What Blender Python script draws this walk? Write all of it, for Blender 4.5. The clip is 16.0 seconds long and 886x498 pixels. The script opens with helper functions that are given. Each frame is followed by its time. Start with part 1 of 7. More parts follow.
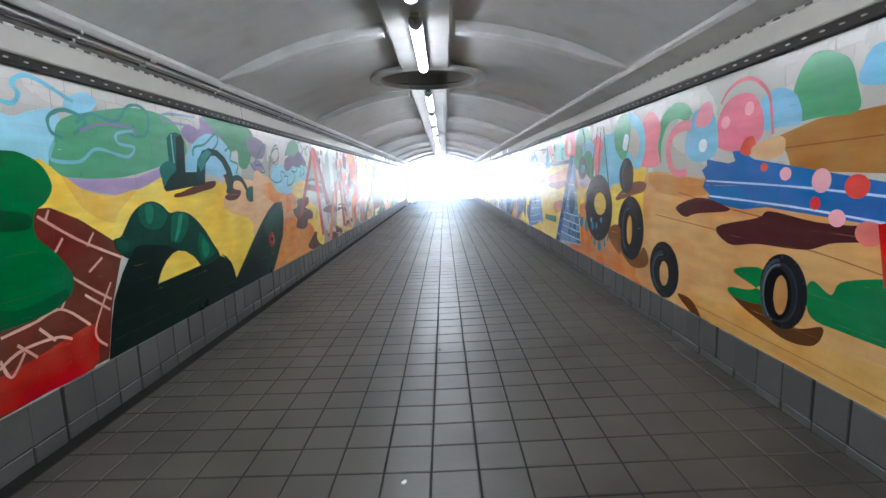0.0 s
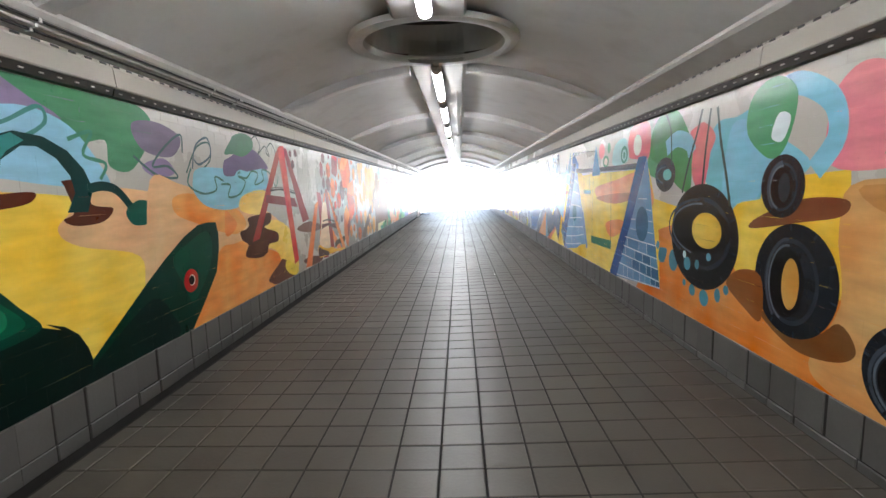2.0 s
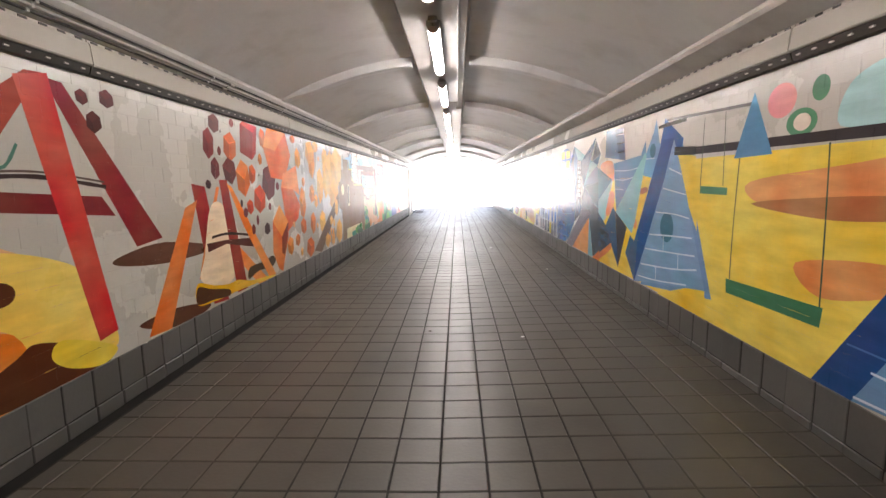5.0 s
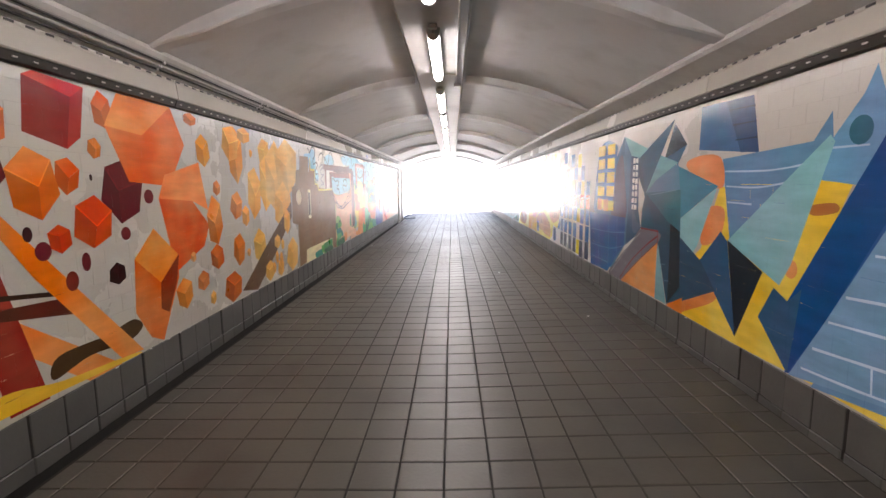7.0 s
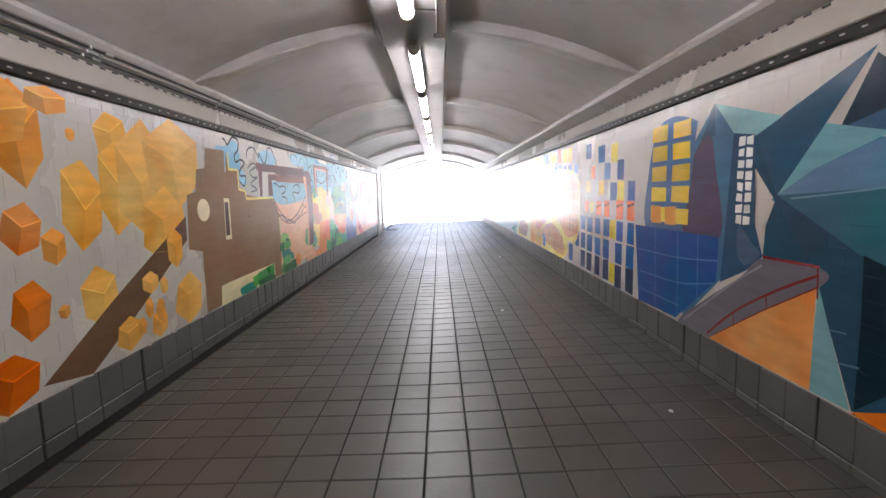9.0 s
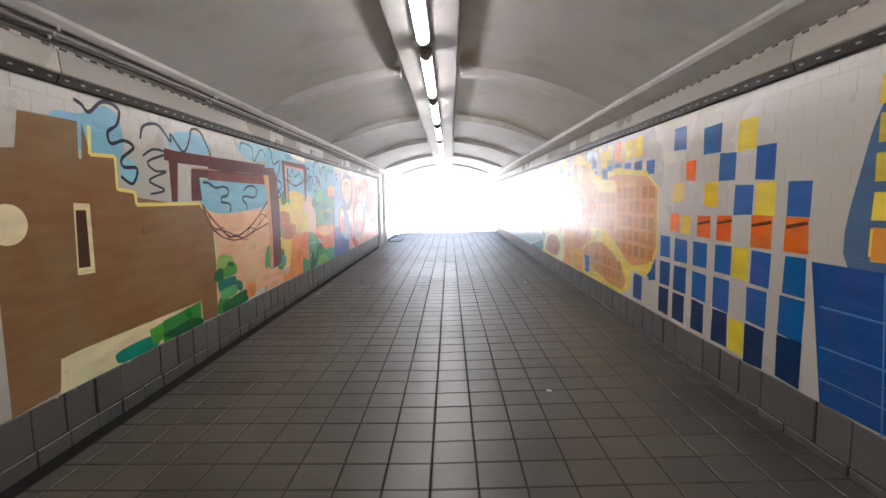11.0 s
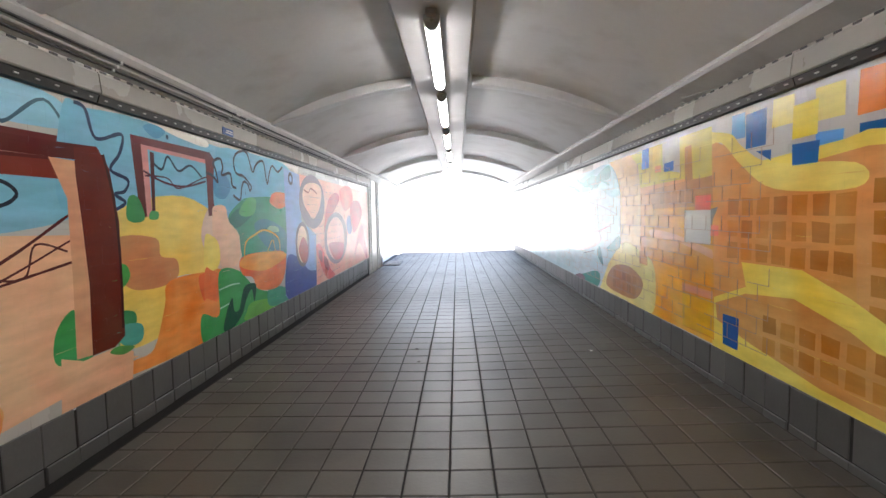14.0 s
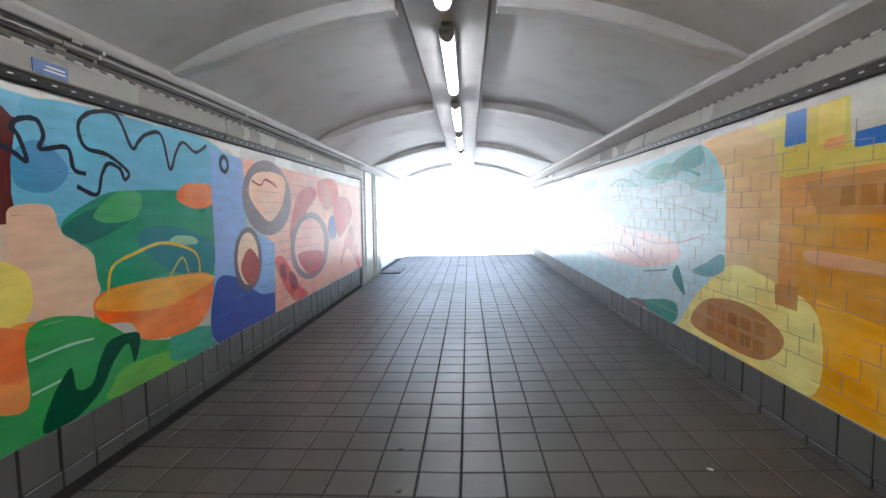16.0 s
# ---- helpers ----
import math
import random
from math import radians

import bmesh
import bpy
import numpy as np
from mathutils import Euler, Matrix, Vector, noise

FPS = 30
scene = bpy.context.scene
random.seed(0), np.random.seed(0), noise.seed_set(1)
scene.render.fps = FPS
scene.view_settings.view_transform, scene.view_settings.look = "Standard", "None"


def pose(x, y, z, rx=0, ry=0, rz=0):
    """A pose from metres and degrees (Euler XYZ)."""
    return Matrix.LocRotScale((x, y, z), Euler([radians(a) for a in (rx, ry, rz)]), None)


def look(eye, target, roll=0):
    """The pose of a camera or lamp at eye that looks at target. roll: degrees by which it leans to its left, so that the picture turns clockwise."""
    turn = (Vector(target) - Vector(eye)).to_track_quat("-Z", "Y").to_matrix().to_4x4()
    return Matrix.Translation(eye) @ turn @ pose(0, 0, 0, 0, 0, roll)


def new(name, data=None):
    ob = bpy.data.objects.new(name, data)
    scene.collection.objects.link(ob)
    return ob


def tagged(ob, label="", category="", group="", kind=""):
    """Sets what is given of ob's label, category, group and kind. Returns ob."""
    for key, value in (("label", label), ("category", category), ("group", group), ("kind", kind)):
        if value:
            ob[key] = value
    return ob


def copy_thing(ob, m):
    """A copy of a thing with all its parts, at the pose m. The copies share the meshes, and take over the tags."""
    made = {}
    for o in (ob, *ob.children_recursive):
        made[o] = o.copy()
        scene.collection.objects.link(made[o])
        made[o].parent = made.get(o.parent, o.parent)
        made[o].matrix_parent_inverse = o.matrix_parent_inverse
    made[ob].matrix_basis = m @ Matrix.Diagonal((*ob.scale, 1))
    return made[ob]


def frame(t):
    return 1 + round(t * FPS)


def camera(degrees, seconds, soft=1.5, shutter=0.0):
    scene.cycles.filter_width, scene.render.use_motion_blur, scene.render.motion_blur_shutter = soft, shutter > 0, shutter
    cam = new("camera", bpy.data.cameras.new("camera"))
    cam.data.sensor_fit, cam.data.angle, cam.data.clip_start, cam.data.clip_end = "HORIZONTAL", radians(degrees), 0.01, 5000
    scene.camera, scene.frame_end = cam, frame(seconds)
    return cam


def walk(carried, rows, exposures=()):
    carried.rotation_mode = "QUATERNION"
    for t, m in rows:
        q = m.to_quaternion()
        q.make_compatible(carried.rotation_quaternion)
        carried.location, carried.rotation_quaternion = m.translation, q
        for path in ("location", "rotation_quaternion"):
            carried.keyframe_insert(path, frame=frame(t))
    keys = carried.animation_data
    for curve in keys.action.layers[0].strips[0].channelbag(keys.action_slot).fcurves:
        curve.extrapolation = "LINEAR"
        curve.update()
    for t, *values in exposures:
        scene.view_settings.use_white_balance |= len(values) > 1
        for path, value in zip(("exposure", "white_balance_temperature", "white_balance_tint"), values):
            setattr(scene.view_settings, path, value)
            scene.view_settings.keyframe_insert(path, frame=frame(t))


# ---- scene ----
# camera and walk
cam = camera(85.25, 16.0)
PATH = [  # seconds, place, turn
    (0, 0.087, -3.418, 1.219, 81.66, 1.67, 0.10),
    (0.5, 0.127, -2.938, 1.206, 81.00, 1.73, 0.94),
    (1, 0.140, -2.462, 1.229, 81.39, 1.49, 0.78),
    (1.5, 0.124, -1.990, 1.234, 82.41, 1.89, 0.72),
    (2, 0.109, -1.533, 1.227, 82.78, 1.36, 1.91),
    (2.5, 0.091, -1.075, 1.245, 83.38, 0.39, 1.73),
    (3, 0.097, -0.600, 1.234, 83.82, 1.09, 1.63),
    (3.5, 0.091, -0.115, 1.196, 83.47, 1.19, 2.30),
    (4, 0.106, 0.394, 1.205, 82.98, 0.75, 2.12),
    (6.5, 0.040, 3.112, 1.206, 81.51, 0.84, 1.17),
    (7, 0.042, 3.596, 1.243, 82.35, 0.58, 1.04),
    (7.5, 0.049, 4.072, 1.232, 83.32, 0.91, 0.12),
    (8, 0.041, 4.556, 1.209, 82.95, 0.63, -0.02),
    (8.5, 0.063, 5.035, 1.202, 82.98, 0.10, -0.50),
    (9, 0.092, 5.499, 1.205, 83.23, 1.31, -0.40),
    (11.5, 0.090, 7.795, 1.187, 84.65, 0.63, 0.98),
    (12, 0.115, 8.263, 1.181, 85.21, 1.51, 1.35),
    (12.5, 0.097, 8.730, 1.171, 85.50, 1.66, 2.21),
    (13, 0.064, 9.186, 1.196, 86.24, 0.80, 1.87),
    (13.5, 0.040, 9.641, 1.172, 86.37, 1.29, 1.11),
    (14, 0.051, 10.071, 1.171, 85.88, 0.97, 1.67),
    (14.5, 0.077, 10.499, 1.170, 85.49, 1.03, 1.98),
    (15, 0.079, 10.938, 1.179, 85.06, 1.25, 1.60),
    (15.5, 0.062, 11.380, 1.201, 85.24, 0.87, 2.50),
    (16, 0.040, 11.825, 1.223, 85.48, 0.63, 2.97),
]
walk(cam, [(t, pose(x, y, z, rx, ry, rz)) for t, x, y, z, rx, ry, rz in PATH],
     exposures=[(0.0, 2.62, 5500, 8), (1.5, 2.66, 5850, 9), (3.0, 2.68, 6600, 14), (4.0, 2.68, 6850, 16), (7.0, 2.4, 6700, 19), (9.0, 2.32, 6300, 18), (12.5, 2.12, 6450, 13), (14.5, 2.08, 6150, 13), (16.0, 2.0, 5850, 8)])

# ---- daylight beyond the mouth of the underpass ----
world = bpy.data.worlds.new("sky")
scene.world = world
world.use_nodes = True
wn = world.node_tree.nodes
sky = wn.new("ShaderNodeTexSky")
sky.sky_type = "NISHITA"
sky.sun_disc = False
sky.sun_elevation = radians(64)
sky.sun_rotation = radians(198)
wn["Background"].inputs["Strength"].default_value = 0.15
world.node_tree.links.new(sky.outputs["Color"], wn["Background"].inputs["Color"])
sun = new("sun", bpy.data.lights.new("sun", "SUN"))
sun.data.energy, sun.data.angle, sun.data.color = 5.0, radians(0.5), (1.0, 0.96, 0.9)
sun.matrix_world = look((6, 9, 40), (0, 27, 0))
LAMP_POWER = 9.6
# the bright sky that fills the mouth
mouth = new("mouth_daylight", bpy.data.lights.new("mouth_daylight", "AREA"))
mouth.data.shape, mouth.data.size, mouth.data.size_y = "RECTANGLE", 3.4, 2.3
mouth.data.energy, mouth.data.color = 7.0, (0.93, 0.97, 1.0)
mouth.matrix_world = pose(-0.03, 24.62, 1.2, -90)

# ---- plan ----
XL, XR = -1.788, 1.725          # faces of the painted brickwork
CX = -0.055                     # centre line of the vault
Z_SKIRT, Z_TOP = 0.279, 1.757   # mural from the skirting tiles up to the channel
Y0, Y1 = -9.0, 24.5             # added closed end, and mouth
Y_MURAL = (-4.6, 19.95, 24.3)   # start, end on the lockers' side, end opposite
SPRING, RISE, HALF = 2.03, 0.42, 1.66
RADIUS = (HALF ** 2 + RISE ** 2) / (2 * RISE)
RIBS = [-7.95, -5.1, -2.25, 0.62, 3.46, 6.5, 9.2, 12.05, 14.66, 17.4, 20.6, 24.2]
BRICK_L, BRICK_H, JOINT = 0.192, 0.0946, 0.003
TILE = 0.2
TILE_Y, TILE_Y0 = 0.19925, 0.043  # pitch and start of the tile rows along the passage
SKIRT = 0.1926                   # square skirting tiles
FALL = 0.026                     # the floor rises beyond the middle towards the right wall
SLOT = 0.088                     # open drain slot along the left wall


def rise(x):
    """Height of the floor at x."""
    return FALL * max(0.0, x)


def vault(x):
    """Height of the vault at x."""
    d = min(abs(x - CX), RADIUS - 0.01)
    return SPRING + RISE - RADIUS + math.sqrt(RADIUS ** 2 - d * d)


# ---- materials ----
def hexcol(h):
    """Linear colour from an sRGB hex string."""
    v = [int(h[i:i + 2], 16) / 255 for i in (0, 2, 4)]
    return tuple(c / 12.92 if c < 0.04045 else ((c + 0.055) / 1.055) ** 2.4 for c in v) + (1.0,)


def material(name, colour, rough=0.5, metal=0.0, spread=0.12, grain=40.0, stain=2.2, bump=0.15, spec=0.5, dirt=None, dirt_amount=0.35, per_object=0.0, per_island=0.0, coat=0.0, brush=0.0, lane=0.0, filled=None, ior=1.5):
    """A painted, tiled or cast surface: colour with fine grain and broad stains, uneven gloss and a fine relief."""
    mat = bpy.data.materials.new(name)
    mat.use_nodes = True
    nt = mat.node_tree
    nd, ln = nt.nodes, nt.links
    bsdf = nd["Principled BSDF"]
    geo = nd.new("ShaderNodeNewGeometry")
    fine = nd.new("ShaderNodeTexNoise")
    fine.inputs["Scale"].default_value, fine.inputs["Detail"].default_value = grain, 4.0
    broad = nd.new("ShaderNodeTexNoise")
    broad.inputs["Scale"].default_value, broad.inputs["Detail"].default_value = stain, 6.0
    for n in (fine, broad):
        ln.new(geo.outputs["Position"], n.inputs["Vector"])
    mix = nd.new("ShaderNodeMixRGB")
    mix.inputs["Color1"].default_value = tuple(c * (1 - spread) for c in colour[:3]) + (1,)
    mix.inputs["Color2"].default_value = tuple(min(1, c * (1 + spread)) for c in colour[:3]) + (1,)
    both = nd.new("ShaderNodeMath")
    both.operation = "ADD"
    half = nd.new("ShaderNodeMath")
    half.operation = "MULTIPLY"
    half.inputs[1].default_value = 0.5
    ln.new(fine.outputs["Fac"], both.inputs[0])
    ln.new(broad.outputs["Fac"], both.inputs[1])
    ln.new(both.outputs[0], half.inputs[0])
    ln.new(half.outputs[0], mix.inputs["Fac"])
    out = mix.outputs["Color"]
    if dirt:
        ramp = nd.new("ShaderNodeValToRGB")
        ramp.color_ramp.elements[0].position, ramp.color_ramp.elements[1].position = 0.5, 0.72
        ramp.color_ramp.elements[1].color = (dirt_amount,) * 3 + (1,)
        spots = nd.new("ShaderNodeTexNoise")
        spots.inputs["Scale"].default_value, spots.inputs["Detail"].default_value = stain * 2.7, 8.0
        ln.new(geo.outputs["Position"], spots.inputs["Vector"])
        ln.new(spots.outputs["Fac"], ramp.inputs["Fac"])
        m2 = nd.new("ShaderNodeMixRGB")
        m2.inputs["Color2"].default_value = dirt
        ln.new(ramp.outputs["Color"], m2.inputs["Fac"])
        ln.new(out, m2.inputs["Color1"])
        out = m2.outputs["Color"]
    for amount, source in ((per_object, "object"), (per_island, "island")):
        if amount:
            if source == "object":
                info = nd.new("ShaderNodeObjectInfo")
                val = info.outputs["Random"]
            else:
                val = geo.outputs["Random Per Island"]
            rng = nd.new("ShaderNodeMapRange")
            rng.inputs["To Min"].default_value, rng.inputs["To Max"].default_value = 1 - amount, 1 + amount
            ln.new(val, rng.inputs["Value"])
            hsv = nd.new("ShaderNodeHueSaturation")
            ln.new(rng.outputs["Result"], hsv.inputs["Value"])
            ln.new(out, hsv.inputs["Color"])
            out = hsv.outputs["Color"]
    if brush:
        # brushwork: long strokes that vary in thickness, and washes that drift in hue
        turn = nd.new("ShaderNodeMapping")
        turn.inputs["Scale"].default_value = (1.0, 2.2, 11.0)
        ln.new(geo.outputs["Position"], turn.inputs["Vector"])
        strokes = nd.new("ShaderNodeTexNoise")
        strokes.inputs["Scale"].default_value, strokes.inputs["Detail"].default_value = 1.6, 5.0
        ln.new(turn.outputs["Vector"], strokes.inputs["Vector"])
        wash = nd.new("ShaderNodeTexNoise")
        wash.inputs["Scale"].default_value, wash.inputs["Detail"].default_value = 2.6, 2.0
        ln.new(geo.outputs["Position"], wash.inputs["Vector"])
        tone = nd.new("ShaderNodeHueSaturation")
        for source, slot, lo, hi in ((strokes, "Value", 1 - brush, 1 + brush), (wash, "Hue", 0.5 - 0.11 * brush, 0.5 + 0.11 * brush), (wash, "Saturation", 1 + 0.6 * brush, 1 - 0.6 * brush)):
            r = nd.new("ShaderNodeMapRange")
            r.inputs["From Min"].default_value, r.inputs["From Max"].default_value = 0.3, 0.7
            r.inputs["To Min"].default_value, r.inputs["To Max"].default_value = lo, hi
            ln.new(source.outputs["Fac"], r.inputs["Value"])
            ln.new(r.outputs["Result"], tone.inputs[slot])
        ln.new(out, tone.inputs["Color"])
        out = tone.outputs["Color"]
    if filled:
        # open along the trodden middle, packed with dirt in uneven patches beside it
        xyz = nd.new("ShaderNodeSeparateXYZ")
        ln.new(geo.outputs["Position"], xyz.inputs[0])
        side = nd.new("ShaderNodeMath")
        side.operation = "ABSOLUTE"
        ln.new(xyz.outputs["X"], side.inputs[0])
        patch = nd.new("ShaderNodeTexNoise")
        patch.inputs["Scale"].default_value, patch.inputs["Detail"].default_value = 1.1, 3.0
        ln.new(geo.outputs["Position"], patch.inputs["Vector"])
        total = nd.new("ShaderNodeMath")
        total.operation = "ADD"
        ln.new(side.outputs[0], total.inputs[0])
        ln.new(patch.outputs["Fac"], total.inputs[1])
        deeper = nd.new("ShaderNodeMapRange")  # more dirt further in
        deeper.inputs["From Min"].default_value, deeper.inputs["From Max"].default_value = 1.0, 5.0
        deeper.inputs["To Min"].default_value, deeper.inputs["To Max"].default_value = -0.35, 0.12
        ln.new(xyz.outputs["Y"], deeper.inputs["Value"])
        level = nd.new("ShaderNodeMath")
        level.operation = "ADD"
        ln.new(total.outputs[0], level.inputs[0])
        ln.new(deeper.outputs["Result"], level.inputs[1])
        amount = nd.new("ShaderNodeMapRange")
        amount.inputs["From Min"].default_value, amount.inputs["From Max"].default_value = 0.9, 1.45
        amount.inputs["To Min"].default_value, amount.inputs["To Max"].default_value = 0.0, 0.95
        ln.new(level.outputs[0], amount.inputs["Value"])
        m3 = nd.new("ShaderNodeMixRGB")
        m3.inputs["Color2"].default_value = filled
        ln.new(amount.outputs["Result"], m3.inputs["Fac"])
        ln.new(out, m3.inputs["Color1"])
        out = m3.outputs["Color"]
    ln.new(out, bsdf.inputs["Base Color"])
    rr = nd.new("ShaderNodeMapRange")
    rr.inputs["To Min"].default_value, rr.inputs["To Max"].default_value = max(0.02, rough - 0.1), min(1, rough + 0.14)
    ln.new(broad.outputs["Fac"], rr.inputs["Value"])
    gloss = rr.outputs["Result"]
    if lane:
        # polished by feet along the middle, dull beside the walls
        xyz = nd.new("ShaderNodeSeparateXYZ")
        ln.new(geo.outputs["Position"], xyz.inputs[0])
        away = nd.new("ShaderNodeMath")
        away.operation = "ABSOLUTE"
        ln.new(xyz.outputs["X"], away.inputs[0])
        worn = nd.new("ShaderNodeMapRange")
        worn.inputs["From Min"].default_value, worn.inputs["From Max"].default_value = 0.45, 1.5
        worn.inputs["To Min"].default_value, worn.inputs["To Max"].default_value = -lane, lane
        ln.new(away.outputs[0], worn.inputs["Value"])
        total = nd.new("ShaderNodeMath")
        total.operation = "ADD"
        ln.new(gloss, total.inputs[0])
        ln.new(worn.outputs["Result"], total.inputs[1])
        gloss = total.outputs[0]
    ln.new(gloss, bsdf.inputs["Roughness"])
    bsdf.inputs["Metallic"].default_value = metal
    bsdf.inputs["Specular IOR Level"].default_value = spec
    bsdf.inputs["Coat Weight"].default_value = coat
    bsdf.inputs["IOR"].default_value = ior
    if bump:
        bm = nd.new("ShaderNodeBump")
        bm.inputs["Strength"].default_value, bm.inputs["Distance"].default_value = bump, 0.004
        ln.new(both.outputs[0], bm.inputs["Height"])
        ln.new(bm.outputs["Normal"], bsdf.inputs["Normal"])
    return mat


def glow(name, colour, strength):
    mat = bpy.data.materials.new(name)
    mat.use_nodes = True
    b = mat.node_tree.nodes["Principled BSDF"]
    b.inputs["Base Color"].default_value = (0.8, 0.8, 0.8, 1)
    b.inputs["Emission Color"].default_value = colour
    b.inputs["Emission Strength"].default_value = strength
    return mat


M_CEIL = material("white_ceiling_paint", (0.62, 0.61, 0.59, 1), 0.5, spread=0.07, grain=25, stain=1.1, dirt=(0.36, 0.33, 0.29, 1), dirt_amount=0.35, bump=0.25)
M_BEAM = material("beam_paint", (0.44, 0.43, 0.41, 1), 0.5, spread=0.08, grain=30, stain=1.6, dirt=(0.3, 0.28, 0.25, 1), dirt_amount=0.4)
M_RIB = material("white_rib_paint", (0.70, 0.69, 0.68, 1), 0.45, spread=0.06, grain=30, stain=1.6, dirt=(0.38, 0.35, 0.31, 1), dirt_amount=0.3)
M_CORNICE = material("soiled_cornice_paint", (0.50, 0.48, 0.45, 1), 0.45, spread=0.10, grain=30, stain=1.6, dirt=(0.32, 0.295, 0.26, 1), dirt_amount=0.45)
M_WALL = material("cream_wall_paint", (0.51, 0.485, 0.43, 1), 0.26, spread=0.06, grain=60, stain=1.3)
M_JOINT = material("painted_joint", (0.47, 0.445, 0.395, 1), 0.6, spread=0.08, grain=80)
M_TILE = material("grey_floor_tile", (0.072, 0.063, 0.050, 1), 0.43, spread=0.16, grain=55, stain=0.55, bump=0.2, dirt=(0.034, 0.028, 0.021, 1), dirt_amount=0.85, per_object=0.12, lane=0.05)
M_TILE_STUFF = material("grey_floor_tile_far", (0.072, 0.063, 0.050, 1), 0.43, spread=0.16, grain=55, stain=0.55, bump=0.2, dirt=(0.034, 0.028, 0.021, 1), dirt_amount=0.85, per_island=0.12, lane=0.05)
M_GROUT = material("dark_grout", (0.016, 0.014, 0.012, 1), 0.9, spread=0.3, grain=70)
M_SLOT = material("drain_near_black", (0.012, 0.010, 0.008, 1), 0.95, spread=0.4, grain=30)
M_BED = material("floor_grout", (0.014, 0.012, 0.010, 1), 0.9, spread=0.3, grain=70, filled=(0.046, 0.040, 0.031, 1))
M_SKIRT = material("grey_skirting_tile", (0.100, 0.097, 0.089, 1), 0.4, spread=0.15, grain=50, stain=2.0, dirt=(0.07, 0.065, 0.06, 1), dirt_amount=0.5, per_object=0.14)
M_TRUNK = material("white_enamelled_trunking", (0.46, 0.43, 0.375, 1), 0.22, spread=0.05, grain=20, stain=0.8, bump=0.05)
# same enamel; the dim light past 9.5 m is put into its colour
M_TRUNK_DIM = material("dimmed_enamelled_trunking", (0.34, 0.32, 0.28, 1), 0.25, spread=0.06, grain=20, stain=0.8, bump=0.05)
M_MORTAR = material("pinkish_mortar", (0.36, 0.24, 0.15, 1), 0.7, spread=0.35, grain=14, stain=1.5)
M_MORTAR_BLUE = material("dark_blue_mortar", (0.07, 0.09, 0.22, 1), 0.6, spread=0.3, grain=14)
M_MORTAR_PALE = material("grey_mortar", (0.36, 0.38, 0.40, 1), 0.7, spread=0.3, grain=14, stain=1.5)
M_DARKMETAL = material("dark_channel_metal", (0.05, 0.046, 0.04, 1), 0.45, metal=0.6, spread=0.2)
M_RIVET = material("bright_metal", (0.42, 0.40, 0.36, 1), 0.35, metal=0.8)
M_CONDUIT = material("grey_conduit", (0.40, 0.38, 0.35, 1), 0.4, spread=0.1)
M_CABLE = material("black_cable", (0.03, 0.028, 0.026, 1), 0.5)
M_SHAFT = material("vent_shaft_grey", (0.10, 0.09, 0.08, 1), 0.85, spread=0.3, grain=12)
M_LAMP = glow("lamp_diffuser", (1.0, 0.98, 0.95, 1), LAMP_POWER)
M_HOUSING = material("lamp_housing", (0.55, 0.55, 0.53, 1), 0.4)
M_CAP = material("lamp_end_cap", (0.62, 0.61, 0.57, 1), 0.4)
M_OUT = material("pale_concrete", (0.55, 0.54, 0.51, 1), 0.8, spread=0.12, grain=8, stain=0.5)


# ---- building helpers ----
def mesh_of(name, bm):
    me = bpy.data.meshes.new(name)
    bmesh.ops.recalc_face_normals(bm, faces=bm.faces)
    bm.to_mesh(me)
    bm.free()
    return me


def part(name, bm, mat, parent=None, label=""):
    """Links a bmesh as one mesh object, under a thing or a part."""
    me = mesh_of(name, bm)
    me.materials.append(mat)
    ob = new(name, me)
    if parent is not None:
        ob.parent = parent
    if label:
        ob["label"] = label
    return ob


def box(bm, lo, hi, bevel=0.0):
    """A box between two corners, its edges rounded."""
    size = [b - a for a, b in zip(lo, hi)]
    mid = [(a + b) / 2 for a, b in zip(lo, hi)]
    made = bmesh.ops.create_cube(bm, size=1.0, matrix=Matrix.Translation(mid) @ Matrix.Diagonal((*size, 1)))
    if bevel:
        edges = list({e for v in made["verts"] for e in v.link_edges})
        bmesh.ops.bevel(bm, geom=edges, offset=bevel, segments=2, affect="EDGES", profile=0.6)
    return bm


def tube(bm, a, b, r, n=10):
    """A round rod from a to b."""
    a, b = Vector(a), Vector(b)
    m = Matrix.Translation((a + b) / 2) @ (b - a).to_track_quat("Z", "Y").to_matrix().to_4x4()
    bmesh.ops.create_cone(bm, cap_ends=True, segments=n, radius1=r, radius2=r, depth=(b - a).length, matrix=m)
    return bm


def sweep(bm, outline, y0, y1, steps=1, close=True):
    """An outline of (x, z) swept along y."""
    rings = []
    for i in range(steps + 1):
        y = y0 + (y1 - y0) * i / steps
        rings.append([bm.verts.new((x, y, z)) for x, z in outline])
    n = len(outline)
    for a, b in zip(rings, rings[1:]):
        for i in range(n if close else n - 1):
            j = (i + 1) % n
            bm.faces.new((a[i], a[j], b[j], b[i]))
    if close:
        bm.faces.new(rings[0])
        bm.faces.new(rings[-1])
    return bm


def structure(ob, label, category):
    return tagged(ob, label, category, kind="structure")

# ---- ground and world outside ----
bm = bmesh.new()
bmesh.ops.create_grid(bm, x_segments=8, y_segments=8, size=600, matrix=Matrix.Translation((0, 0, -0.11)))
structure(part("ground", bm, M_OUT), "pale sunlit concrete ground outside the underpass", "ground")

# ---- floor bed ----
a, b = XL + SLOT, XR + 0.12
bm = sweep(bmesh.new(), [(a, -0.003), (0.0, -0.003), (b, rise(b) - 0.003), (b, -0.07), (a, -0.07)], Y0, Y1 + 0.4)
floor = structure(part("floor", bm, M_BED), "underpass floor of square grey tiles with dark joints", "floor")

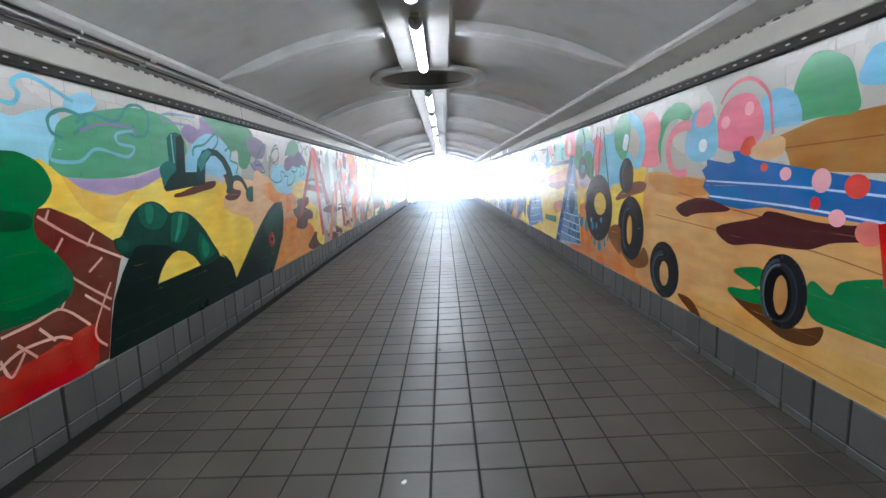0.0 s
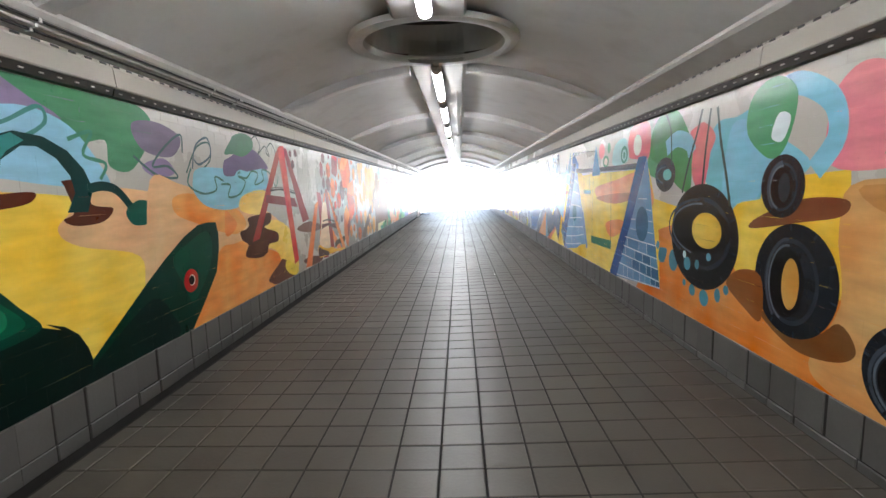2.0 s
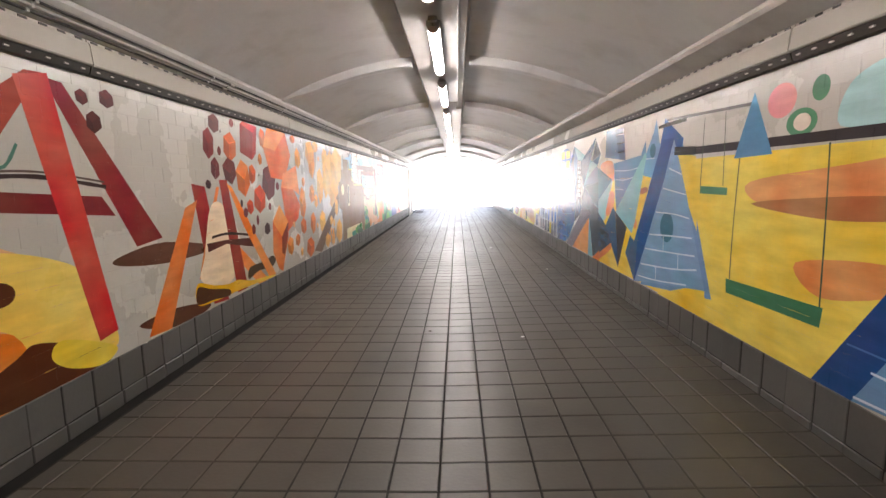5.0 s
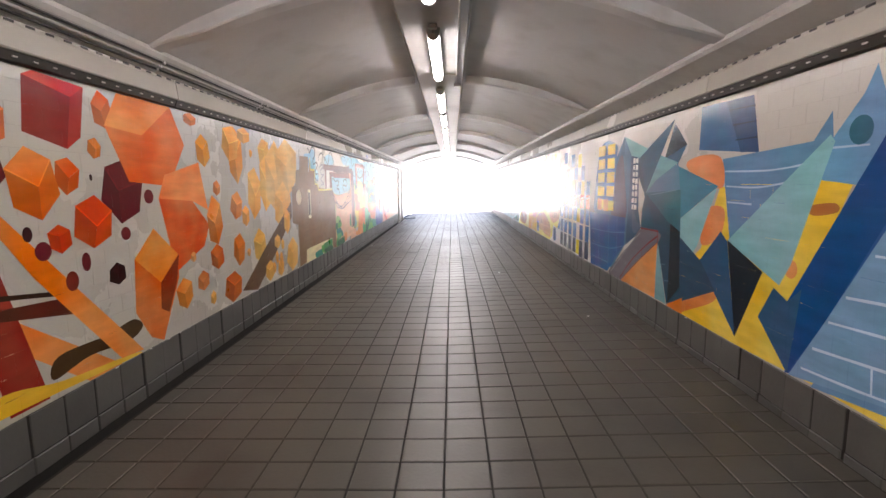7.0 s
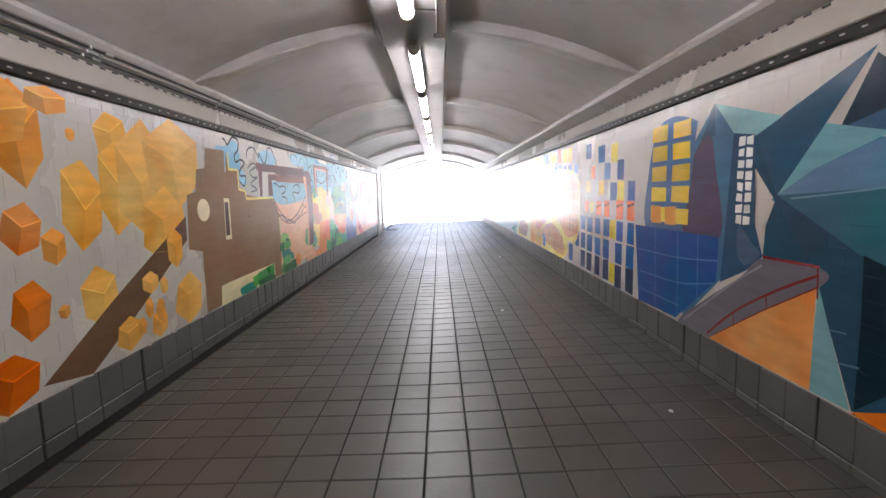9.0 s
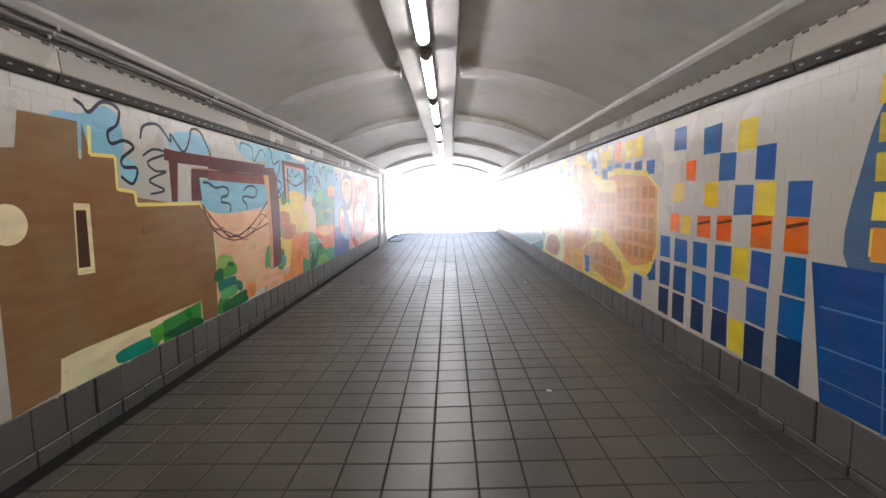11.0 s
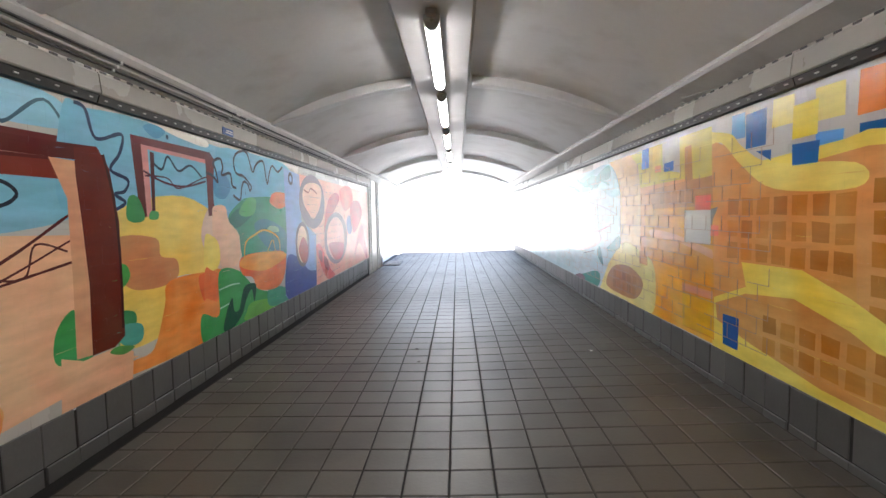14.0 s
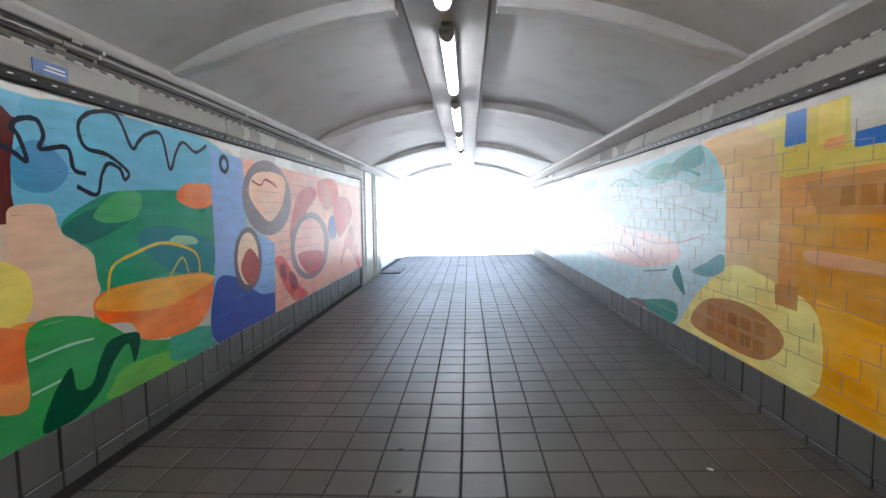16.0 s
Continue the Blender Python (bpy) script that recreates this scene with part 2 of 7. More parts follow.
# slot bottom, coloured near-black
bm = box(bmesh.new(), (XL - 0.12, Y0, -0.10), (XL + SLOT - 0.002, Y1 + 0.4, -0.055))
structure(part("drain_slot", bm, M_SLOT), "near-black open drain slot between floor and skirting", "drain")

# ---- side walls ----
walls = {}
for side, x, out, far in (("left", XL, -1, Y_MURAL[1]), ("right", XR, 1, Y_MURAL[2])):
    bm = box(bmesh.new(), (min(x + out * 0.0012, x + out * 0.3), Y0, -0.06), (max(x + out * 0.0012, x + out * 0.3), far, SPRING + 0.02))
    walls[side] = structure(part("wall_" + side, bm, M_JOINT), "brick side wall painted cream under a colourful mural", "wall")
# unseen stop wall, added to shut out light behind the start
bm = box(bmesh.new(), (XL - 0.3, Y0 - 0.3, -0.06), (XR + 0.3, Y0, 2.9))
structure(part("wall_south", bm, M_WALL), "added plain cream wall closing the unseen end of the underpass", "wall")

# ---- vaulted ceiling, with a round shaft opening ----
VENT = (-0.07, 2.5, 0.56)
bm = bmesh.new()
N = 40
xs = [CX - HALF - 0.14 + (2 * HALF + 0.28) * i / N for i in range(N + 1)]
zs = [max(SPRING - 0.0, vault(x)) if abs(x - CX) <= HALF else SPRING for x in xs]
lower = [(x, z) for x, z in zip(xs, zs)]
sweep(bm, lower + [(x, z + 0.25) for x, z in reversed(lower)], Y0, Y1, 1)
ceiling = structure(part("ceiling", bm, M_CEIL), "white painted barrel vault ceiling with water stains", "ceiling")
hole = bmesh.new()
bmesh.ops.create_cone(hole, cap_ends=True, segments=56, radius1=VENT[2], radius2=VENT[2], depth=2.0, matrix=Matrix.Translation((VENT[0], VENT[1], 2.9)))
cutter = part("cutter", hole, M_CEIL)


def cut(ob):
    """Takes the shaft's round opening out of a mesh for good."""
    m = ob.modifiers.new("opening", "BOOLEAN")
    m.object, m.solver = cutter, "EXACT"
    me = bpy.data.meshes.new_from_object(ob.evaluated_get(bpy.context.evaluated_depsgraph_get()))
    ob.modifiers.clear()
    ob.data = me


bpy.context.view_layer.update()
cut(ceiling)

# central beam
BEAM = (-0.33, 0.18, 2.365)
bm = sweep(bmesh.new(), [(BEAM[0], BEAM[2] + 0.02), (BEAM[0] + 0.02, BEAM[2]), (BEAM[1] - 0.02, BEAM[2]), (BEAM[1], BEAM[2] + 0.02), (BEAM[1], 2.56), (BEAM[0], 2.56)], Y0, Y1, 1)
beam = structure(part("ceiling_beam", bm, M_BEAM), "flat white beam along the crown of the vault", "beam")
bpy.context.view_layer.update()
cut(beam)
bpy.data.objects.remove(cutter)

# ribs across the vault
for y in RIBS:
    for a, b in ((CX - HALF, BEAM[0] - 0.03), (BEAM[1] + 0.03, CX + HALF)):
        bm = bmesh.new()
        rings = []
        for i in range(19):
            x = a + (b - a) * i / 18
            z = vault(x)
            d = 0.084 * min(1.0, 0.12 + (HALF - abs(x - CX)) / 0.40)  # runs out at the springing
            rings.append([bm.verts.new((x, yy, zz)) for yy, zz in ((y - 0.066, z + 0.03), (y - 0.064, z - d + 0.010), (y - 0.052, z - d), (y + 0.052, z - d), (y + 0.064, z - d + 0.010), (y + 0.066, z + 0.03))])
        for r, s in zip(rings, rings[1:]):
            for i in range(6):
                bm.faces.new((r[i], r[(i + 1) % 6], s[(i + 1) % 6], s[i]))
        bm.faces.new(rings[0])
        bm.faces.new(rings[-1])
        structure(part("ceiling_rib", bm, M_RIB), "white painted arched rib across the vault", "rib")

# shaft above the opening, with its rounded rim
bm = bmesh.new()
prof = [(VENT[2] + 0.13, 2.40), (VENT[2] + 0.11, 2.365), (VENT[2] + 0.05, 2.36), (VENT[2] + 0.005, 2.365), (VENT[2] - 0.004, 2.42), (VENT[2] + 0.09, 2.48)]
rings = [[bm.verts.new((VENT[0] + r * math.cos(k * math.tau / 64), VENT[1] + r * math.sin(k * math.tau / 64), min(z, 9))) for r, z in prof] for k in range(64)]
for k in range(64):
    p, q = rings[k], rings[(k + 1) % 64]
    for i in range(len(prof) - 1):
        bm.faces.new((p[i], p[i + 1], q[i + 1], q[i]))
vent = new("vent_opening")
vent.location = (0, 0, 0)
tagged(vent, "round open ventilation shaft in the ceiling with a white rim", "vent")
part("rim", bm, M_RIB, vent, "white plaster rim")
bm = bmesh.new()
ra, rb = [], []
for k in range(56):
    c, s = math.cos(k * math.tau / 56), math.sin(k * math.tau / 56)
    ra.append(bm.verts.new((VENT[0] + (VENT[2] + 0.001) * c, VENT[1] + (VENT[2] + 0.001) * s, 2.42)))
    rb.append(bm.verts.new((VENT[0] + (VENT[2] + 0.001) * c, VENT[1] + (VENT[2] + 0.001) * s, 3.6)))
for k in range(56):
    bm.faces.new((ra[k], ra[(k + 1) % 56], rb[(k + 1) % 56], rb[k]))
bm.faces.new(rb)
part("shaft", bm, M_SHAFT, vent, "dark grey unlit shaft")

# mouth: jamb walls
bm = box(bmesh.new(), (XL - 0.3, Y_MURAL[1], -0.06), (XL + 0.001, 21.8, SPRING + 0.02))
structure(part("wall_mouth", bm, M_WALL), "white jamb wall at the mouth of the underpass", "wall")
bm = box(bmesh.new(), (XR + 0.003, Y_MURAL[2], -0.06), (XR + 0.3, Y1, SPRING + 0.02))
structure(part("wall_mouth", bm, M_WALL), "white jamb wall at the mouth of the underpass", "wall")

# ---- lamps on the crown beam ----
LAMP_X, LAMP_L = -0.085, 1.46
LAMP_ENDS = [-6.2, -4.2, -2.2, -0.25, 1.68, 4.6, 6.6, 8.7, 10.9, 12.68, 14.5, 16.38, 18.42, 20.4, 22.4]


def fluorescent_lamp():
    """A batten with a rounded milky diffuser; its near end at y = 0."""
    lamp = tagged(new("fluorescent_lamp"), "lit white fluorescent batten lamp on the ceiling beam", "lamp", "lamps along the beam")
    zb = BEAM[2]
    part("housing", box(bmesh.new(), (-0.050, 0.0, zb - 0.042), (0.050, LAMP_L, zb), 0.006), M_HOUSING, lamp, "pale grey steel housing")
    outline = [(0.041 * math.cos(a), zb - 0.042 - 0.040 * math.sin(a)) for a in [math.pi * i / 12 for i in range(13)]]
    part("diffuser", sweep(bmesh.new(), outline, 0.012, LAMP_L - 0.012, 1), M_LAMP, lamp, "glowing milky diffuser")
    outline = [(0.044 * math.cos(a), zb - 0.040 - 0.044 * math.sin(a)) for a in [math.pi * i / 12 for i in range(13)]]
    for y in (0.004, LAMP_L - 0.040):
        part("end_cap", sweep(bmesh.new(), outline, y, y + 0.036, 1), M_CAP, lamp, "white plastic end cap")
    part("cable_gland", tube(bmesh.new(), (0, -0.03, zb - 0.035), (0, 0.002, zb - 0.035), 0.009), M_CONDUIT, lamp, "grey cable gland")
    bm = bmesh.new()
    box(bm, (-0.03, -0.09, zb - 0.03), (0.03, -0.03, zb), 0.006)
    part("terminal_box", bm, M_CONDUIT, lamp, "grey terminal box")
    return lamp


first = fluorescent_lamp()
first.location = (LAMP_X, LAMP_ENDS[0] - LAMP_L, 0)
for y in LAMP_ENDS[1:]:
    copy_thing(first, pose(LAMP_X, y - LAMP_L, 0))


plate = tagged(new("mounting_plate"), "empty white mounting plate on the ceiling beam between lamps", "plate")
part("plate", box(bmesh.new(), (-0.165, 11.0, BEAM[2] - 0.012), (-0.02, 11.13, BEAM[2]), 0.003), M_CAP, plate)
part("bracket", box(bmesh.new(), (-0.11, 11.04, BEAM[2] - 0.03), (-0.075, 11.08, BEAM[2] - 0.012), 0.003), M_CABLE, plate, "dark bracket")
wire = tagged(new("beam_cable"), "thin white cable and junction box on the ceiling beam", "cable")
part("cable", tube(bmesh.new(), (0.10, 4.4, BEAM[2] - 0.006), (0.10, 9.25, BEAM[2] - 0.006), 0.006), M_CAP, wire)
part("cross_cable", tube(bmesh.new(), (-0.04, 8.74, BEAM[2] - 0.005), (0.10, 8.74, BEAM[2] - 0.005), 0.005), M_CONDUIT, wire)
part("junction_box", box(bmesh.new(), (0.075, 9.20, BEAM[2] - 0.03), (0.155, 9.28, BEAM[2]), 0.005), M_CAP, wire, "white junction box")


# ---- perforated trunking over the murals ----
def trunking(x, s, y0, y1):
    """One length of white trunking with a dark slotted channel below; s points into the passage."""
    box_thing = tagged(new("cable_trunking"), "white enamelled cable trunking with perforated edges above the mural", "trunking", "trunking along the walls")
    a = 0.004
    prof = [(x, 1.803), (x + s * 0.050, 1.803), (x + s * 0.056, 1.810), (x + s * 0.046, 1.905), (x + s * 0.040, 1.915), (x, 1.915)]
    # covers past 9.5 m carry the dimmer light as a darker colour
    part("cover", sweep(bmesh.new(), prof, y0 + a, y1 - a), M_TRUNK if y0 < 9.5 else M_TRUNK_DIM, box_thing, "glossy enamelled cover")
    prof = [(x, 1.759), (x + s * 0.018, 1.759), (x + s * 0.030, 1.763), (x + s * 0.042, 1.802), (x, 1.802)]
    part("channel", sweep(bmesh.new(), prof, y0 + a, y1 - a), M_DARKMETAL, box_thing, "dark slotted channel")
    prof = [(x, 1.918), (x + s * 0.030, 1.918), (x + s * 0.030, 1.932), (x, 1.934)]
    part("top_rail", sweep(bmesh.new(), prof, y0 + a, y1 - a), M_TRUNK, box_thing)
    holes, studs = bmesh.new(), bmesh.new()
    n = int((y1 - y0) / 0.1)
    for i in range(n):
        y = y0 + (i + 0.5) * (y1 - y0) / n
        box(holes, (min(x + s * 0.028, x + s * 0.033), y - 0.022, 1.9195), (max(x + s * 0.028, x + s * 0.033), y + 0.022, 1.930))
        c = x + s * 0.0365
        box(studs, (c - 0.006, y - 0.012, 1.779), (c + 0.004, y + 0.012, 1.785))
    tagged(part("slot_strip", holes, M_CABLE, box_thing, "row of dark slots"), kind="stuff")
    tagged(part("clip_strip", studs, M_RIVET, box_thing, "row of bright clips"), kind="stuff")
    return box_thing


for x, s, far in ((XL, 1, Y_MURAL[1]), (XR, -1, Y_MURAL[2])):
    y = -4.6
    while y < far - 0.3:
        e = min(y + 2.85, far)
        trunking(x, s, y, e)
        y = e

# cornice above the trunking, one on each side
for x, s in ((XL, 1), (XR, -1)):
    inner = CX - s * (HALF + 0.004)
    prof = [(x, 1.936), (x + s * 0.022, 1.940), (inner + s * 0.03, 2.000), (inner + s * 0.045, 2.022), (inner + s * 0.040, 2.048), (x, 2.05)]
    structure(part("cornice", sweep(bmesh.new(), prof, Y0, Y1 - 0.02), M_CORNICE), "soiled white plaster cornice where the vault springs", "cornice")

# conduits on one side only
for k, (dx, z, r, m) in enumerate(((0.046, 1.954, 0.007, M_CABLE), (0.068, 1.972, 0.009, M_CONDUIT), (0.092, 1.988, 0.007, M_CABLE))):
    run = tagged(new("conduit"), "long painted conduit running along the cornice", "conduit", "conduits on the cornice")
    part("pipe", tube(bmesh.new(), (XL + dx, -4.6, z), (XL + dx, 19.9, z), r), m, run, "dark cable" if m is M_CABLE else "grey pipe")
    for j in range(9):
        y = -3.2 + j * 2.85 + k * 0.02
        bm = tube(bmesh.new(), (XL + dx, y - 0.03, z), (XL + dx, y + 0.03, z), r + 0.005)
        part("coupling", bm, M_CONDUIT, run)
    for j in range(16):
        y = -3.9 + j * 1.5
        part("saddle", box(bmesh.new(), (XL + 0.02, y - 0.008, z - r - 0.003), (XL + dx + r + 0.003, y + 0.008, z + r + 0.003), 0.002), M_RIB, run)

# blue sign on the trunking, its lettering too small to read
M_BLUE = material("blue_sign_enamel", hexcol("1f4f96"), 0.3)
M_WHITE = material("white_sign_print", (0.75, 0.76, 0.78, 1), 0.4)
sign = tagged(new("wall_sign"), "small blue enamel sign with white lettering on the trunking", "sign")
part("plate", box(bmesh.new(), (XL + 0.056, 13.75, 1.812), (XL + 0.060, 13.925, 1.868), 0.001), M_BLUE, sign)
for j, (a, b) in enumerate(((13.80, 13.91), (13.81, 13.91))):
    part("print_bar", box(bmesh.new(), (XL + 0.060, a, 1.828 + j * 0.016), (XL + 0.0612, b, 1.836 + j * 0.016)), M_WHITE, sign, "white bar of lettering")
# thin cable looping out of the trunking on the other side
cur = bpy.data.curves.new("loose_cable", "CURVE")
cur.dimensions, cur.bevel_depth = "3D", 0.004
sp = cur.splines.new("BEZIER")
way = [(XR - 0.05, 13.2, 1.925), (XR - 0.075, 13.55, 1.955), (XR - 0.06, 13.7, 1.975), (XR - 0.045, 13.6, 1.93)]
sp.bezier_points.add(len(way) - 1)
for p, c in zip(sp.bezier_points, way):
    p.co, p.handle_left_type, p.handle_right_type = c, "AUTO", "AUTO"
cur.materials.append(M_CONDUIT)
tmp = new("loose_cable", cur)
bpy.context.view_layer.update()
me = bpy.data.meshes.new_from_object(tmp.evaluated_get(bpy.context.evaluated_depsgraph_get()))
bpy.data.objects.remove(tmp)
tagged(new("loose_cable", me), "thin grey cable looping over the trunking", "cable")

# ---- mouth: slotted struts, grating, added backdrop walls outside ----
for y0, y1 in ((20.02, 20.32), (21.0, 21.3)):
    strut = tagged(new("slotted_strut"), "white upright slotted steel strut at the underpass mouth", "strut", "struts at the mouth")
    x = XL + 0.001
    for y in (y0, y1 - 0.05):
        part("upright", box(bmesh.new(), (x, y, 0.0), (x + 0.018, y + 0.05, 1.98), 0.004), M_RIB, strut)
    for j in range(20):
        z = 0.16 + j * 0.09
        part("rung", box(bmesh.new(), (x + 0.001, y0 + 0.05, z), (x + 0.012, y1 - 0.05, z + 0.03), 0.003), M_CONDUIT, strut)
grate = tagged(new("floor_grating"), "dark steel drain grating in the floor by the mouth", "grating")
part("frame", box(bmesh.new(), (XL + 0.09, 21.2, -0.01), (XL + 0.47, 22.2, 0.012), 0.003), M_DARKMETAL, grate)
for j in range(14):
    part("bar", box(bmesh.new(), (XL + 0.11, 21.24 + j * 0.068, 0.012), (XL + 0.45, 21.27 + j * 0.068, 0.022)), M_CONDUIT, grate)
# made-up pale walls, lost in the glare, that keep the mouth bright
for x0, x1 in ((-16.0, -15.7), (6.9, 7.2)):
    structure(part("retaining_wall", box(bmesh.new(), (x0, Y1 + 1.5, -0.08), (x1, 46, 3.2), 0.02), M_OUT), "added pale concrete backdrop wall outside in full sun", "wall")
structure(part("retaining_wall", box(bmesh.new(), (-16, 46, -0.08), (16, 46.4, 4.5), 0.02), M_OUT), "added pale concrete end backdrop outside in full sun", "wall")

# ---- litter on the floor ----
M_PAPER = material("paper_scrap", (0.75, 0.74, 0.70, 1), 0.7)
M_LEAF = material("dry_leaf", (0.05, 0.035, 0.025, 1), 0.8, spread=0.3)
for kind, mat, text, spots in (("paper_scrap", M_PAPER, "tiny torn white paper scrap lying on the tiles", ((0.69, 10.19), (0.58, 5.1), (1.28, 7.9), (1.14, 14.0), (-1.62, 13.45), (-0.11, -1.62))),
                               ("dry_leaf", M_LEAF, "small dark dry leaf lying on the tiles", ((-0.32, 14.2), (-0.27, 13.83), (0.02, -0.1), (-0.15, 5.3)))):
    for n, (x, y) in enumerate(spots):
        bm = bmesh.new()
        ring = [(0.016 * (0.7 + 0.5 * random.random()) * math.cos(a * math.tau / 7), 0.011 * (0.7 + 0.5 * random.random()) * math.sin(a * math.tau / 7)) for a in range(7)]
        low = [bm.verts.new((p, q, 0.0)) for p, q in ring]
        top = [bm.verts.new((p * 0.95, q * 0.95, 0.0015 + 0.004 * random.random())) for p, q in ring]
        bm.faces.new(low)
        bm.faces.new(top)
        for i in range(7):
            bm.faces.new((low[i], low[(i + 1) % 7], top[(i + 1) % 7], top[i]))
        ob = part(kind, bm, mat)
        ob.matrix_world = pose(x, y, rise(x) + 0.0005, 0, 0, 47 * n)
        tagged(ob, text, "litter", "litter on the floor")


# ---- murals: paint on the brick faces and, thinner, in the joints ----
from mathutils.geometry import tessellate_polygon

PAINT = {}
LAYERS = {"left": [], "right": []}
GROOVE = 0.0014                  # half-width of the painted joints
SIDE = "left"
mural = None


def paint(h):
    """Wall paint of one colour: fresh and glossy on the right wall, duller on the left."""
    key = (h, SIDE)
    if key not in PAINT:
        rough, ior = (0.30, 1.3) if SIDE == "left" else (0.19, 1.45)
        PAINT[key] = material("paint_" + h, hexcol(h), rough, spec=0.36, spread=0.10, grain=34, stain=3.5, bump=0.10, brush=0.11, ior=ior)
    return PAINT[key]


def start_mural(side, label):
    global SIDE
    SIDE = side
    return tagged(new("mural"), label, "mural", "murals on the walls")


def rows_between(z0, z1):
    r0 = max(0, int((z0 - Z_SKIRT) / BRICK_H))
    r1 = int((min(z1, Z_TOP - 1e-4) - Z_SKIRT) / BRICK_H)
    return range(r0, r1 + 1)


def brick_start(r):
    return 0.118 + (0.5 * BRICK_L if r % 2 else 0.0)


def tilt(r, k):
    """The slight lean of one brick's face, along y and along z."""
    rn = random.Random(r * 1009 + k * 7 + 5)
    return rn.uniform(-0.003, 0.003), rn.uniform(-0.0045, 0.0045)


def clip(poly, axis, value, keep_above):
    res = []
    n = len(poly)
    for i in range(n):
        a, b = poly[i], poly[(i + 1) % n]
        da, db = a[axis] - value, b[axis] - value
        if not keep_above:
            da, db = -da, -db
        if da >= 0:
            res.append(a)
        if (da > 0 > db) or (da < 0 < db):
            k = da / (da - db)
            res.append((a[0] + (b[0] - a[0]) * k, a[1] + (b[1] - a[1]) * k))
    return res


def lay(name, h, polys, parent=None):
    """Paints triangles of (y, z) on the current wall as one part, over what is already there."""
    ys = [p[0] for t in polys for p in t]
    zs = [p[1] for t in polys for p in t]
    far = Y_MURAL[1] if SIDE == "left" else Y_MURAL[2]
    bb = (min(ys), min(zs), max(ys), max(zs))
    below = [lv for b, lv in LAYERS[SIDE] if b[0] < bb[2] and b[2] > bb[0] and b[1] < bb[3] and b[3] > bb[1]]
    level = 1 + max(below, default=0)
    LAYERS[SIDE].append((bb, level))
    s, x = (1, XL) if SIDE == "left" else (-1, XR)
    xf = x + s * (0.0001 + level * 0.00004)
    verts, faces = [], []

    def add(poly, r, k, deep):
        """One piece of paint on a brick's tilted face; points in the joint lie deeper."""
        if len(poly) > 2:
            gy, gz = tilt(r, k)
            yc, zc = brick_start(r) + (k + 0.5) * BRICK_L, Z_SKIRT + (r + 0.5) * BRICK_H
            base = len(verts)
            for p, q in poly:
                edge = min(BRICK_L / 2 - abs(p - yc), BRICK_H / 2 - abs(q - zc))
                lean = -0.0005 if deep and edge < GROOVE * 0.2 else gy * (p - yc) + gz * (q - zc)
                verts.append((xf + s * lean, p, q))
            faces.append(tuple(range(base, base + len(poly))))

    g = GROOVE
    xj = x - s * (0.0012 - 0.00006 - min(level, 25) * 0.00002)
    for t in polys:
        t = clip(clip(list(t), 0, far - 0.003, False), 1, Z_TOP - 0.001, False)
        if len(t) < 3:
            continue
        base = len(verts)
        verts.extend((xj, p, q) for p, q in t)
        faces.append(tuple(range(base, base + len(t))))
        for r in rows_between(min(p[1] for p in t), max(p[1] for p in t)):
            z0 = Z_SKIRT + r * BRICK_H
            band = clip(clip(t, 1, z0, True), 1, min(z0 + BRICK_H, Z_TOP), False)
            if len(band) < 3:
                continue
            o = brick_start(r)
            lo, hi = min(p[0] for p in band), max(p[0] for p in band)
            for k in range(math.floor((lo - o) / BRICK_L), math.floor((hi - o) / BRICK_L) + 1):
                y0, y1, z1 = o + k * BRICK_L, o + (k + 1) * BRICK_L, z0 + BRICK_H
                c = clip(clip(band, 0, y0, True), 0, y1, False)
                if len(c) < 3:
                    continue
                add(clip(c, 1, z0 + g, False), r, k, True)
                add(clip(c, 1, z1 - g, True), r, k, True)
                mid = clip(clip(c, 1, z0 + g, True), 1, z1 - g, False)
                if len(mid) > 2:
                    add(clip(mid, 0, y0 + g, False), r, k, True)
                    add(clip(mid, 0, y1 - g, True), r, k, True)
                    add(clip(clip(mid, 0, y0 + g, True), 0, y1 - g, False), r, k, False)
    if not faces:
        return None
    me = bpy.data.meshes.new(name)
    me.from_pydata(verts, [], faces)
    me.materials.append(paint(h))
    ob = new(name, me)
    ob.parent = parent or mural
    return ob


def triangles(outline):
    pts = [Vector((p[0], p[1], 0)) for p in outline]
    return [[tuple(outline[i]) for i in tri] for tri in tessellate_polygon([pts])]


def spline(pts, closed, n=5):
    """Points of a smooth line through the given ones."""
    m = len(pts)
    res = []
    for i in range(m if closed else m - 1):
        a, b, c, d = [pts[(i + k) % m] if closed else pts[min(max(i + k, 0), m - 1)] for k in (-1, 0, 1, 2)]
        for j in range(n):
            u = j / n
            res.append(tuple(0.5 * (2 * b[q] + (c[q] - a[q]) * u + (2 * a[q] - 5 * b[q] + 4 * c[q] - d[q]) * u * u + (3 * b[q] - a[q] - 3 * c[q] + d[q]) * u ** 3) for q in (0, 1)))
    if not closed:
        res.append(pts[-1])
    return [(p[0], min(max(p[1], Z_SKIRT), Z_TOP)) for p in res]


def flat(name, h, pts, parent=None):
    return lay(name, h, triangles(pts), parent)


def blob(name, h, pts, parent=None):
    return lay(name, h, triangles(spline(pts, True)), parent)


def oval(name, h, y, z, ry, rz, parent=None, n=28):
    return lay(name, h, triangles([(y + ry * math.cos(k * math.tau / n), z + rz * math.sin(k * math.tau / n)) for k in range(n)]), parent)


